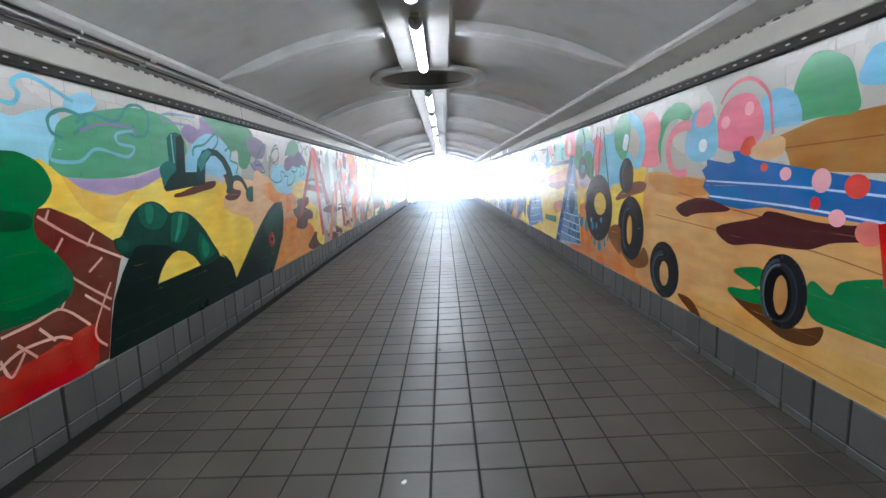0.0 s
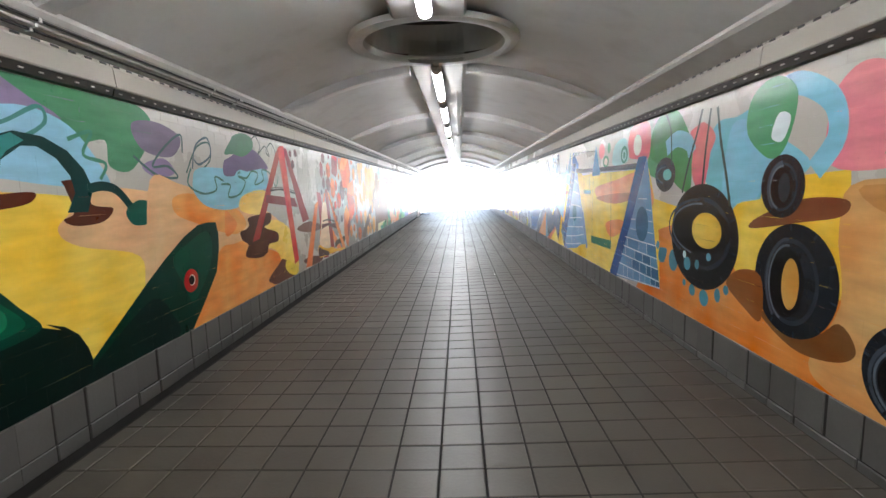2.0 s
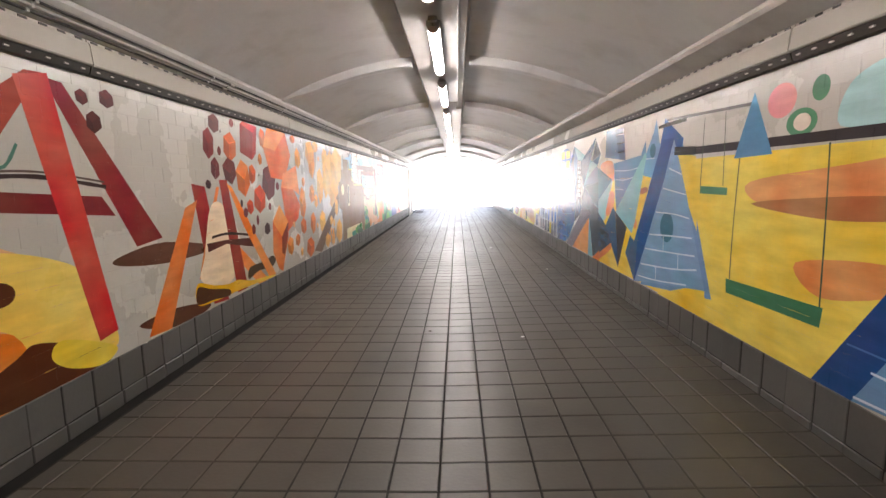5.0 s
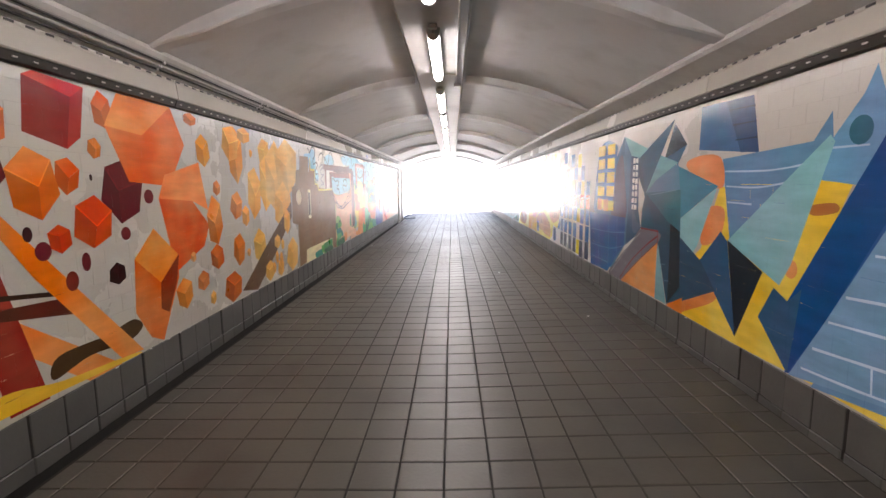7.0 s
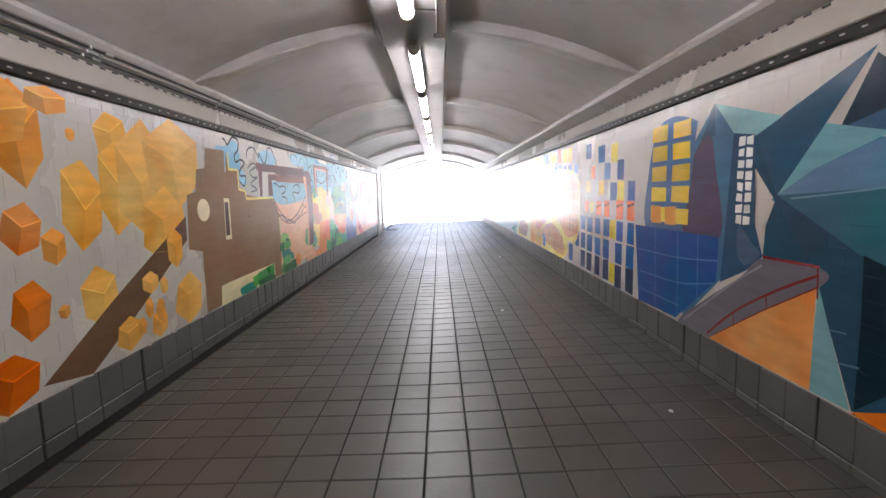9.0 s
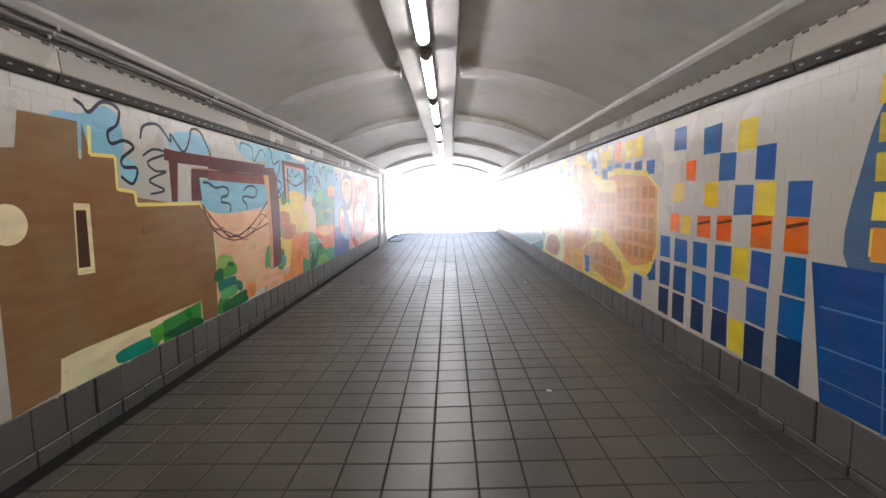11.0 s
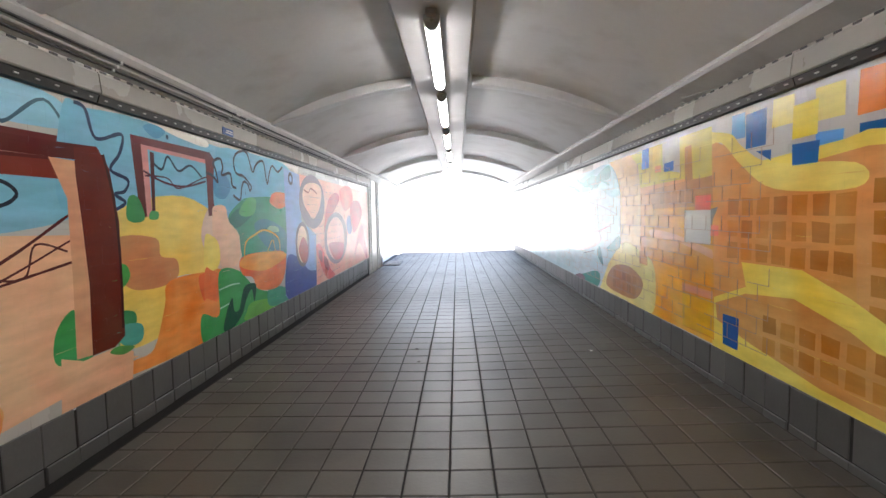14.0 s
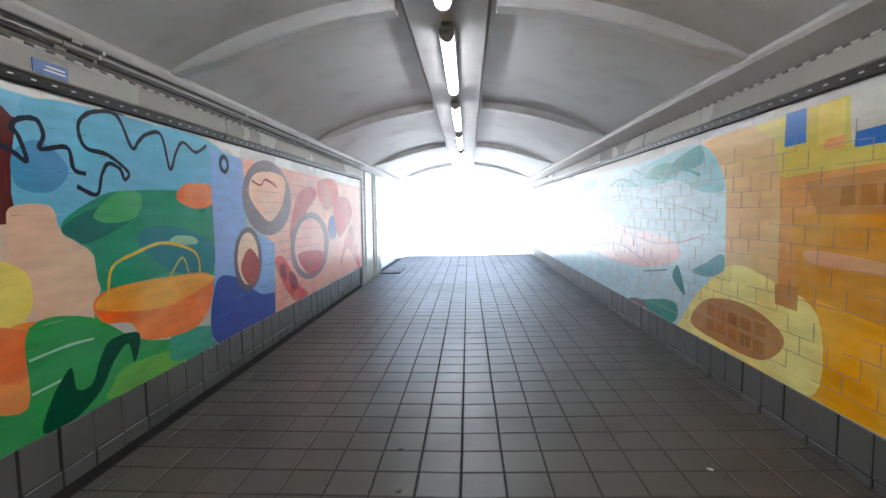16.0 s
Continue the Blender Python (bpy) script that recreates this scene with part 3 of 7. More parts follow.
def stroke(name, h, width, pts, parent=None):
    line = spline(pts, False, 6) if len(pts) > 2 else [tuple(p) for p in pts]
    left, right = [], []
    for i, p in enumerate(line):
        a, b = line[max(i - 1, 0)], line[min(i + 1, len(line) - 1)]
        d = math.hypot(b[0] - a[0], b[1] - a[1]) or 1e-6
        w = 0.5 * width * (1.0 if width > 0.03 else 0.85 + 0.3 * random.random())
        nx, nz = -(b[1] - a[1]) / d * w, (b[0] - a[0]) / d * w
        left.append((p[0] + nx, p[1] + nz))
        right.append((p[0] - nx, p[1] - nz))
    quads = []
    for i in range(len(line) - 1):
        quads.append((left[i], left[i + 1], right[i + 1]))
        quads.append((left[i], right[i + 1], right[i]))
    return lay(name, h, quads, parent)


def shade(h, k):
    return "".join("%02x" % max(0, min(255, round(int(h[i:i + 2], 16) * k / 4) * 4)) for i in (0, 2, 4))


def square(name, h, y0, z0, y1, z1, parent=None):
    j = [random.uniform(-0.005, 0.005) for _ in range(8)]
    return flat(name, h, [(y0 + j[0], z0 + j[1]), (y1 + j[2], z0 + j[3]), (y1 + j[4], z1 + j[5]), (y0 + j[6], z1 + j[7])], parent)


def grid(name, h, y0, z0, y1, z1, ny, nz):
    """Hand-painted cells in rows, some lighter or darker."""
    for a in range(ny):
        for b in range(nz):
            w, t = (y1 - y0) / ny, (z1 - z0) / nz
            square(name, shade(h, random.choice((0.92, 1.0, 1.0, 1.07))), y0 + (a + 0.13) * w, z0 + (b + 0.13) * t, y0 + (a + 0.87) * w, z0 + (b + 0.87) * t)


def cube(name, h, y, z, ry, rz, seed):
    """A painted cube: an uneven six-sided outline and three shaded faces."""
    rnd = random.Random(seed)
    turn = rnd.uniform(-0.3, 0.3)
    ring = [(y + ry * rnd.uniform(0.88, 1.06) * math.cos(turn + math.radians(30 + 60 * k)), z + rz * rnd.uniform(0.9, 1.06) * math.sin(turn + math.radians(30 + 60 * k))) for k in range(6)]
    ring = [(p[0], min(max(p[1], Z_SKIRT), Z_TOP)) for p in ring]
    mid = (y + ry * rnd.uniform(-0.2, 0.2), min(max(z + rz * rnd.uniform(-0.15, 0.2), Z_SKIRT), Z_TOP))
    body = flat(name, h, [ring[0], ring[1], ring[2], mid])
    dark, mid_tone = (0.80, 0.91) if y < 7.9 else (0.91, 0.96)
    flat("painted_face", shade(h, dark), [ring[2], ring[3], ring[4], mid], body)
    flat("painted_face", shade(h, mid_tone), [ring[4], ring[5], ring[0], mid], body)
    if 0.12 < ry < 0.2:
        stroke("painted_edge_line", shade(h, 1.14), 0.008, [ring[0], mid], body)
        stroke("painted_edge_line", shade(h, 1.14), 0.008, [ring[2], mid], body)


def tyre(name, h, hole, outer, inner):
    """A painted tyre: dark body, paler worn shoulder, shadowed bore and the view through it."""
    y, z, ry, rz = outer
    iy, iz, iry, irz = inner
    body = oval(name, h, y, z, ry, rz, n=44)
    my, mz = (y * 0.55 + iy * 0.45), (z * 0.55 + iz * 0.45)
    oval("painted_shoulder", "2c3138", my, mz, ry * 0.5 + iry * 0.5, rz * 0.5 + irz * 0.5, body, 40)
    oval("painted_sidewall", "20242a", my, mz, ry * 0.42 + iry * 0.5, rz * 0.42 + irz * 0.5, body, 40)
    oval("painted_bore", "0a0b0d", iy, iz, iry * 1.3, irz * 1.14, body, 36)
    oval("painted_view_through", hole, iy - iry * 0.28, iz, iry * 0.66, irz * 0.86, body, 36)
    for k, (grow, tone, width) in enumerate(((1.42, "59626c", 0.012), (1.62, "3d454e", 0.018))):
        arc = [math.radians(a) for a in range(-75 + 20 * k, 100 - 10 * k, 12)]
        stroke("painted_rim_light", tone, width, [(iy + iry * grow * math.cos(a), iz + irz * (grow - 0.14) * math.sin(a)) for a in arc], body)
    for k in range(10):
        a = k * math.tau / 10 + 0.2
        c, s = math.cos(a), math.sin(a)
        stroke("painted_tread_mark", "2c333a", 0.010, [(y + ry * 0.985 * c, z + rz * 0.985 * s), (y + ry * 0.88 * c, z + rz * 0.88 * s)], body)


mural = start_mural("left", "mural of a green dragon slide on yellow sand under clouds")
blob("painted_sky_patch", "9fcfe0", [(-1.47, 1.496), (-1.32, 1.549), (-1.26, 1.544), (-1.14, 1.585), (-1.02, 1.601), (-0.99, 1.484), (-1.07, 1.344), (-1.24, 1.376), (-1.49, 1.375)])
blob("painted_sky_patch", "8fc8dc", [(-0.95, 1.657), (-0.8, 1.724), (-0.72, 1.672), (-0.86, 1.589), (-0.94, 1.607)])
blob("painted_cloud", "5f9f78", [(-1.1, 1.343), (-1.05, 1.285), (-0.66, 1.274), (-0.28, 1.332), (0.16, 1.454), (0.02, 1.667), (-0.38, 1.699), (-0.82, 1.615), (-1, 1.551), (-1.05, 1.452)])
flat("painted_stripe", "a892b8", [(-1.06, 1.277), (-0.89, 1.216), (-0.66, 1.178), (-0.45, 1.209), (-0.09, 1.289), (-0.07, 1.374), (-0.46, 1.277), (-0.88, 1.271)])
blob("painted_sand", "f0cc50", [(-1.18, 1.353), (-1.1, 1.335), (-1.03, 1.285), (-0.89, 1.213), (-0.68, 1.176), (-0.42, 1.212), (-0.09, 1.305), (0.12, 1.266), (0.76, 1.231), (1.36, 1.114), (1.8, 0.996), (1.08, 0.457), (0.74, 0.365), (-0.25, 0.503), (-0.73, 0.914), (-1.03, 1.062), (-1.22, 1.136)])
blob("painted_sand", "e8b848", [(-1.03, 1.285), (-0.89, 1.213), (-0.68, 1.176), (-0.47, 1.206), (-0.65, 1.084), (-0.71, 1.024), (-0.91, 1.111)])
flat("painted_brick_wall", "6a2c20", [(-1.53, 1.151), (-1.22, 1.136), (-1.13, 1.136), (-0.96, 1.067), (-0.71, 0.918), (-0.67, 0.84), (-0.8, 0.571), (-0.88, 0.291), (-1.54, 0.282), (-1.69, 0.281)])
blob("painted_red_patch", "b01c12", [(-1.66, 0.441), (-1.51, 0.452), (-1.34, 0.465), (-1.1, 0.501), (-0.95, 0.507), (-0.94, 0.393), (-1, 0.279), (-1.28, 0.285), (-1.54, 0.291), (-1.68, 0.302)])
stroke("painted_mortar", "d8a898", .014, [(-1.21, 1.101), (-0.98, 0.962), (-0.68, 0.825)])
stroke("painted_mortar", "d8a898", .014, [(-1.08, 0.8), (-0.93, 0.692), (-0.8, 0.606)])
stroke("painted_mortar", "d8a898", .014, [(-1.48, 0.609), (-1.31, 0.625), (-1.15, 0.644), (-0.98, 0.514)])
stroke("painted_mortar", "d8a898", .014, [(-1.51, 0.482), (-1.39, 0.525), (-1.2, 0.519), (-1.11, 0.481)])
stroke("painted_mortar", "d8a898", .014, [(-1.14, 1.126), (-1.17, 1.075)])
stroke("painted_mortar", "d8a898", .014, [(-0.87, 0.988), (-0.93, 0.922)])
stroke("painted_mortar", "d8a898", .014, [(-1.08, 0.984), (-1.15, 0.91)])
stroke("painted_mortar", "d8a898", .014, [(-0.83, 0.847), (-0.94, 0.786)])
stroke("painted_mortar", "d8a898", .014, [(-1.05, 0.779), (-1.15, 0.644)])
stroke("painted_mortar", "d8a898", .014, [(-0.79, 0.7), (-0.95, 0.472), (-0.88, 0.364)])
stroke("painted_mortar", "d8a898", .014, [(-1.41, 0.554), (-1.32, 0.466)])
stroke("painted_mortar", "d8a898", .014, [(-1.29, 0.591), (-1.21, 0.508)])
stroke("painted_mortar", "d8a898", .014, [(-1.5, 0.517), (-1.46, 0.429), (-1.38, 0.51)])
stroke("painted_mortar", "d8a898", .014, [(-0.99, 0.677), (-0.82, 0.551)])
blob("painted_green_statue", "0b6a38", [(-1.51, 1.378), (-1.34, 1.392), (-1.24, 1.384), (-1.14, 1.329), (-1.1, 1.236), (-1.15, 1.163), (-1.22, 1.116), (-1.23, 1.012), (-1.13, 0.913), (-1.05, 0.786), (-1.09, 0.694), (-1.23, 0.646), (-1.48, 0.637), (-1.64, 0.663)])
blob("painted_shadow", "0a4a28", [(-1.55, 1.152), (-1.34, 1.133), (-1.25, 1.108), (-1.25, 1.061), (-1.32, 1.044), (-1.57, 1.075)])
blob("painted_shadow", "0a5a30", [(-1.62, 0.78), (-1.39, 0.704), (-1.17, 0.726), (-1.1, 0.733), (-1.11, 0.684), (-1.25, 0.648), (-1.48, 0.642), (-1.64, 0.663)])
flat("painted_dragon_body", "081c17", [(-0.88, 0.279), (-0.83, 0.46), (-0.78, 0.596), (-0.69, 0.725), (-0.61, 0.812), (-0.53, 0.88), (-0.28, 0.888), (0.03, 0.845), (0.24, 0.757), (0.49, 0.655), (0.62, 0.602), (0.54, 0.652), (0.64, 0.613), (0.72, 0.55), (0.77, 0.463), (0.79, 0.396), (1.3, 0.279)])
blob("painted_dragon_arch", "0b3c2e", [(-0.72, 0.931), (-0.66, 0.941), (-0.61, 0.991), (-0.53, 1.068), (-0.43, 1.116), (-0.32, 1.128), (-0.22, 1.097), (-0.14, 1.043), (-0.03, 1.044), (0.12, 1.012), (0.29, 0.898), (0.42, 0.762), (0.52, 0.645), (0.37, 0.609), (0.21, 0.611), (0.13, 0.688), (0.01, 0.758), (-0.1, 0.784), (-0.2, 0.823), (-0.42, 0.861), (-0.54, 0.862), (-0.61, 0.805), (-0.68, 0.842), (-0.72, 0.89)])
blob("painted_highlight", "0f5a40", [(-0.46, 1.1), (-0.32, 1.122), (-0.22, 1.084), (-0.17, 1.029), (-0.24, 0.958), (-0.38, 0.954), (-0.47, 1.013)])
blob("painted_highlight", "1f7a58", [(-0.4, 1.096), (-0.34, 1.111), (-0.32, 1.06), (-0.36, 0.989), (-0.4, 1.005)])
blob("painted_highlight", "125f46", [(-0.1, 1.029), (0.07, 1.023), (0.08, 0.929), (-0.04, 0.83), (-0.15, 0.853), (-0.14, 0.946)])
blob("painted_highlight", "3a8a70", [(-0.03, 1.017), (0.02, 1.013), (-0.03, 0.912), (-0.09, 0.845), (-0.11, 0.854), (-0.07, 0.931)])
blob("painted_highlight", "0f5a40", [(0.24, 0.865), (0.37, 0.769), (0.44, 0.677), (0.3, 0.645), (0.21, 0.662), (0.19, 0.765)])
blob("painted_highlight", "1f8058", [(0.27, 0.815), (0.35, 0.756), (0.35, 0.692), (0.27, 0.668), (0.24, 0.734)])
blob("painted_highlight", "0f4c3a", [(-0.71, 0.918), (-0.65, 0.925), (-0.6, 0.891), (-0.62, 0.842), (-0.68, 0.853)])
flat("painted_sand", "f0cc50", [(-0.36, 0.597), (-0.31, 0.667), (-0.24, 0.727), (-0.16, 0.763), (-0.09, 0.774), (0.01, 0.754), (0.12, 0.695), (0.2, 0.617), (-0.09, 0.606)])
stroke("painted_squiggle", "6fb8cc", .022, [(-1.38, 1.62), (-1.31, 1.602), (-1.25, 1.601), (-1.21, 1.647), (-1.24, 1.689), (-1.16, 1.736), (-1.05, 1.714), (-0.94, 1.675), (-0.89, 1.662)])
stroke("painted_squiggle", "4f9088", .020, [(-0.99, 1.47), (-1.06, 1.498), (-1.06, 1.569), (-0.95, 1.611), (-0.82, 1.57), (-0.92, 1.495)])
stroke("painted_squiggle", "4f9088", .020, [(-0.89, 1.555), (-0.78, 1.614), (-0.58, 1.596), (-0.47, 1.692), (-0.35, 1.717), (-0.26, 1.667), (-0.31, 1.543), (-0.46, 1.536), (-0.42, 1.593)])
stroke("painted_squiggle", "7fb8c8", .018, [(-1.05, 1.447), (-1.08, 1.365), (-0.9, 1.36), (-0.76, 1.432), (-0.52, 1.4), (-0.44, 1.458), (-0.58, 1.475), (-0.58, 1.531), (-0.41, 1.561)])
stroke("painted_squiggle", "8a80a8", .016, [(-0.87, 1.517), (-0.7, 1.57), (-0.46, 1.576), (-0.41, 1.534)])
stroke("painted_squiggle", "7a8a9a", .018, [(0.2, 1.66), (-0.09, 1.659), (-0.06, 1.706), (0.34, 1.733)])
blob("painted_sand", "e0b484", [(0.94, 1.271), (1.51, 1.233), (2.33, 1.107), (3.11, 0.862), (2.98, 0.279), (1.95, 0.292), (1.34, 0.322), (1.25, 0.629), (1.23, 0.868), (0.79, 0.98), (0.67, 1.069), (0.76, 1.153)])
blob("painted_cloud", "8a7a9a", [(0.12, 1.617), (0.23, 1.67), (0.38, 1.647), (0.43, 1.749), (0.62, 1.757), (0.83, 1.722), (0.91, 1.588), (0.67, 1.57), (0.51, 1.611), (0.39, 1.531), (0.23, 1.531), (0.14, 1.572)])
blob("painted_cloud", "4f8a64", [(0.46, 1.754), (0.66, 1.757), (0.98, 1.757), (1.33, 1.757), (1.46, 1.634), (1.25, 1.381), (1.06, 1.387), (1.04, 1.525), (0.81, 1.482), (0.76, 1.604), (0.6, 1.674)])
blob("painted_sky_patch", "8fc4d8", [(0.12, 1.364), (0.26, 1.529), (0.52, 1.628), (0.8, 1.577), (0.99, 1.391), (1.03, 1.27), (0.66, 1.283), (0.35, 1.312), (0.16, 1.27)])
blob("painted_cloud", "7a7084", [(1.27, 1.643), (1.52, 1.68), (1.76, 1.608), (1.64, 1.474), (1.35, 1.498)])
blob("painted_cloud", "8a7a9a", [(1.33, 1.402), (1.55, 1.458), (1.66, 1.37), (1.46, 1.334)])
stroke("painted_squiggle", "4a8a80", .020, [(0.25, 1.441), (0.28, 1.505), (0.45, 1.542), (0.64, 1.638), (0.67, 1.57), (0.53, 1.487), (0.39, 1.487)])
stroke("painted_squiggle", "4a8a70", .020, [(0.79, 1.506), (0.95, 1.559), (0.88, 1.438), (1.03, 1.4), (0.98, 1.315)])
stroke("painted_squiggle", "506a68", .016, [(1.26, 1.456), (1.47, 1.35), (1.69, 1.341), (1.59, 1.41), (1.43, 1.405), (1.57, 1.532), (1.76, 1.63), (1.77, 1.511)])
stroke("painted_squiggle", "4f6a62", .014, [(1.8, 1.373), (1.95, 1.557), (2.13, 1.606), (2.13, 1.474), (1.88, 1.33), (1.93, 1.216)])
blob("painted_brown_mud", "5a2a1a", [(-0.04, 1.167), (0.03, 1.176), (0.21, 1.213), (0.41, 1.245), (0.57, 1.25), (0.53, 1.201), (0.33, 1.173), (0.14, 1.15), (-0.05, 1.142)])
blob("painted_brown_mud", "5a2a1a", [(0.71, 1.117), (0.78, 1.152), (0.74, 1.273), (0.73, 1.304), (0.86, 1.301), (0.9, 1.187), (1.05, 1.16), (0.97, 1.093), (0.79, 1.083)])
flat("painted_dragon_tail", "0a2622", [(0.03, 1.567), (0.11, 1.582), (0.14, 1.537), (0.12, 1.319), (0.4, 1.324), (0.4, 1.232), (-0.15, 1.185), (-0.18, 1.211), (-0.1, 1.282), (-0.01, 1.33)])
flat("painted_dragon_side", "1c5c56", [(-0.08, 1.546), (-0.03, 1.581), (0.04, 1.594), (0.11, 1.582), (0.04, 1.561), (0, 1.337), (-0.08, 1.381)])
blob("painted_dragon_side", "1f6a60", [(-0.2, 1.339), (-0.12, 1.386), (-0.05, 1.382), (-0, 1.337), (-0.1, 1.276), (-0.17, 1.224), (-0.19, 1.282)])
stroke("painted_highlight", "6fb0a4", 0.016, [(-0.02, 1.575), (-0.02, 1.483), (-0.02, 1.377)])
flat("painted_dragon_arch", "0f3834", [(0.27, 1.3), (0.31, 1.412), (0.39, 1.48), (0.5, 1.514), (0.65, 1.504), (0.78, 1.45), (0.87, 1.367), (0.92, 1.267), (0.87, 1.148), (0.74, 1.151), (0.8, 1.245), (0.78, 1.331), (0.71, 1.409), (0.61, 1.457), (0.53, 1.453), (0.43, 1.387), (0.39, 1.232), (0.28, 1.266)])
flat("painted_highlight", "2f8078", [(0.3, 1.389), (0.38, 1.464), (0.49, 1.505), (0.55, 1.478), (0.46, 1.426), (0.39, 1.347), (0.34, 1.323)])
stroke("painted_dragon_arch", "123c38", 0.05, [(0.87, 1.262), (0.99, 1.28), (1.1, 1.253), (1.2, 1.157)])
blob("painted_dragon_head", "1a5448", [(1.15, 1.139), (1.27, 1.199), (1.41, 1.172), (1.43, 1.11), (1.33, 1.054), (1.2, 1.06)])
blob("painted_sand", "e0b080", [(1.3, 0.681), (1.29, 0.781), (1.39, 1.318), (1.7, 1.298), (2.18, 1.205), (2.71, 1.161), (3.46, 0.925), (3.65, 0.653), (3.2, 0.486), (2.14, 0.463), (1.71, 0.279), (1.4, 0.419)])
blob("painted_sand", "e89a4c", [(1.62, 1.207), (1.84, 1.23), (2.13, 1.151), (2.5, 1.098), (2.68, 0.95), (2.42, 0.885), (1.81, 1.034), (1.62, 1.106)])
blob("painted_sand", "e8944a", [(1.71, 0.279), (1.9, 0.499), (2.15, 0.767), (2.46, 0.793), (3.41, 0.589), (3.71, 0.279), (3.17, 0.279), (2.39, 0.279)])
flat("painted_dragon_tail", "0a3024", [(0.79, 0.396), (1.28, 0.707), (1.46, 0.813), (1.69, 0.934), (1.89, 1.005), (2.02, 1.013), (2.14, 1.006), (2.17, 0.916), (2.16, 0.799), (2.1, 0.626), (1.9, 0.438), (1.71, 0.279), (0.76, 0.279)])
blob("painted_tail_sheen", "0d4634", [(1.55, 0.8), (1.75, 0.89), (1.98, 0.95), (2.06, 0.86), (2.02, 0.7), (1.88, 0.55), (1.74, 0.47), (1.64, 0.62)])
blob("painted_tail_shade", "081f1b", [(0.81, 0.366), (1.2, 0.56), (1.36, 0.58), (1.48, 0.46), (1.52, 0.279), (0.79, 0.279)])
oval("painted_eye_ring", "b02a20", 1.74, 0.623, 0.09, 0.082)
oval("painted_eye_white", "e0d0c0", 1.75, 0.625, 0.04, 0.039)
oval("painted_eye", "120a08", 1.745, 0.625, 0.035, 0.033)

mural = start_mural("left", "mural of red swing frames over orange sand with purple clouds")
blob("painted_sky_patch", "8fc4d4", [(1.87, 1.323), (1.98, 1.417), (2.55, 1.43), (2.98, 1.472), (3.22, 1.352), (3.03, 1.22), (2.5, 1.098), (2.08, 1.121), (1.89, 1.22)])
stroke("painted_squiggle", "4f7a72", .016, [(1.86, 1.41), (1.81, 1.294), (2, 1.228), (2.2, 1.258), (2.2, 1.357), (2.47, 1.293), (2.62, 1.407), (2.64, 1.263), (2.88, 1.304), (3.06, 1.284)])
stroke("painted_squiggle", "5a6a72", .016, [(1.88, 1.405), (1.94, 1.568), (2.11, 1.643), (2.15, 1.522), (1.98, 1.441), (1.91, 1.472)])
blob("painted_cloud", "6f6080", [(2.35, 1.479), (2.46, 1.523), (2.68, 1.593), (2.94, 1.618), (3.19, 1.517), (3.23, 1.449), (2.91, 1.407), (2.62, 1.424), (2.5, 1.364), (2.34, 1.377)])
blob("painted_cloud", "4f8060", [(2.37, 1.545), (2.49, 1.66), (2.55, 1.707), (2.73, 1.747), (2.91, 1.72), (2.92, 1.63), (2.71, 1.543), (2.52, 1.551)])
blob("painted_sky_patch", "8fc4d4", [(2.33, 1.34), (2.5, 1.369), (2.79, 1.416), (3.18, 1.445), (3.22, 1.289), (2.97, 1.229), (2.59, 1.161), (2.31, 1.146)])
stroke("painted_squiggle", "4a5450", .014, [(2.89, 1.704), (3, 1.745), (3.09, 1.662), (3.04, 1.587), (3.21, 1.675), (3.31, 1.583), (3.23, 1.629), (3.37, 1.716), (3.48, 1.611), (3.41, 1.49)])
stroke("painted_squiggle", "4a7a6a", .016, [(2.28, 1.299), (2.43, 1.292), (2.39, 1.196), (2.6, 1.219), (2.72, 1.323), (2.59, 1.369), (2.75, 1.357), (2.87, 1.422), (3, 1.395), (2.92, 1.301), (3.12, 1.345), (3.1, 1.439), (3.29, 1.413), (3.43, 1.286), (3.52, 1.39)])
blob("painted_sand", "f0d070", [(2.58, 1.082), (2.63, 1.192), (2.97, 1.248), (3.18, 1.216), (3.11, 1.035), (2.86, 1.025)])
blob("painted_sand", "f0d26a", [(2.96, 0.679), (3.11, 0.916), (3.44, 0.93), (3.85, 0.757), (3.99, 0.428), (3.93, 0.33), (3.55, 0.345), (3.39, 0.589), (3.13, 0.685)])
blob("painted_sand", "e8833a", [(2.31, 1.081), (2.42, 1.035), (2.5, 0.964), (2.41, 0.896), (2.29, 0.891)])
flat("painted_sand", "ea9a50", [(2.27, 0.798), (2.61, 0.814), (3.11, 0.586), (3.29, 0.295), (2.64, 0.284), (2.21, 0.289)])
blob("painted_brown_mud", "5a3420", [(2.55, 0.891), (2.65, 0.904), (2.73, 0.936), (2.72, 0.999), (2.94, 1.019), (3.24, 1.019), (3.22, 0.927), (3.07, 0.888), (3.39, 0.811), (3.39, 0.722), (3.16, 0.714), (3.1, 0.639), (2.93, 0.613), (2.66, 0.653), (2.63, 0.698), (2.69, 0.764), (2.58, 0.818)])
blob("painted_brown_mud", "5a3420", [(3.1, 0.376), (3.38, 0.48), (3.51, 0.514), (3.84, 0.383), (3.91, 0.279), (3.35, 0.279), (3.16, 0.322)])
blob("painted_sand", "e8d050", [(3.56, 0.422), (3.63, 0.487), (3.9, 0.383), (3.98, 0.32), (3.86, 0.279), (3.66, 0.337)])
blob("painted_brown_mud", "6a4434", [(4.04, 0.811), (4.49, 0.849), (5.13, 0.734), (4.58, 0.709), (4.1, 0.759)])
blob("painted_brown_mud", "5a3420", [(4.17, 0.389), (4.54, 0.401), (4.97, 0.327), (4.89, 0.279), (4.52, 0.279)])
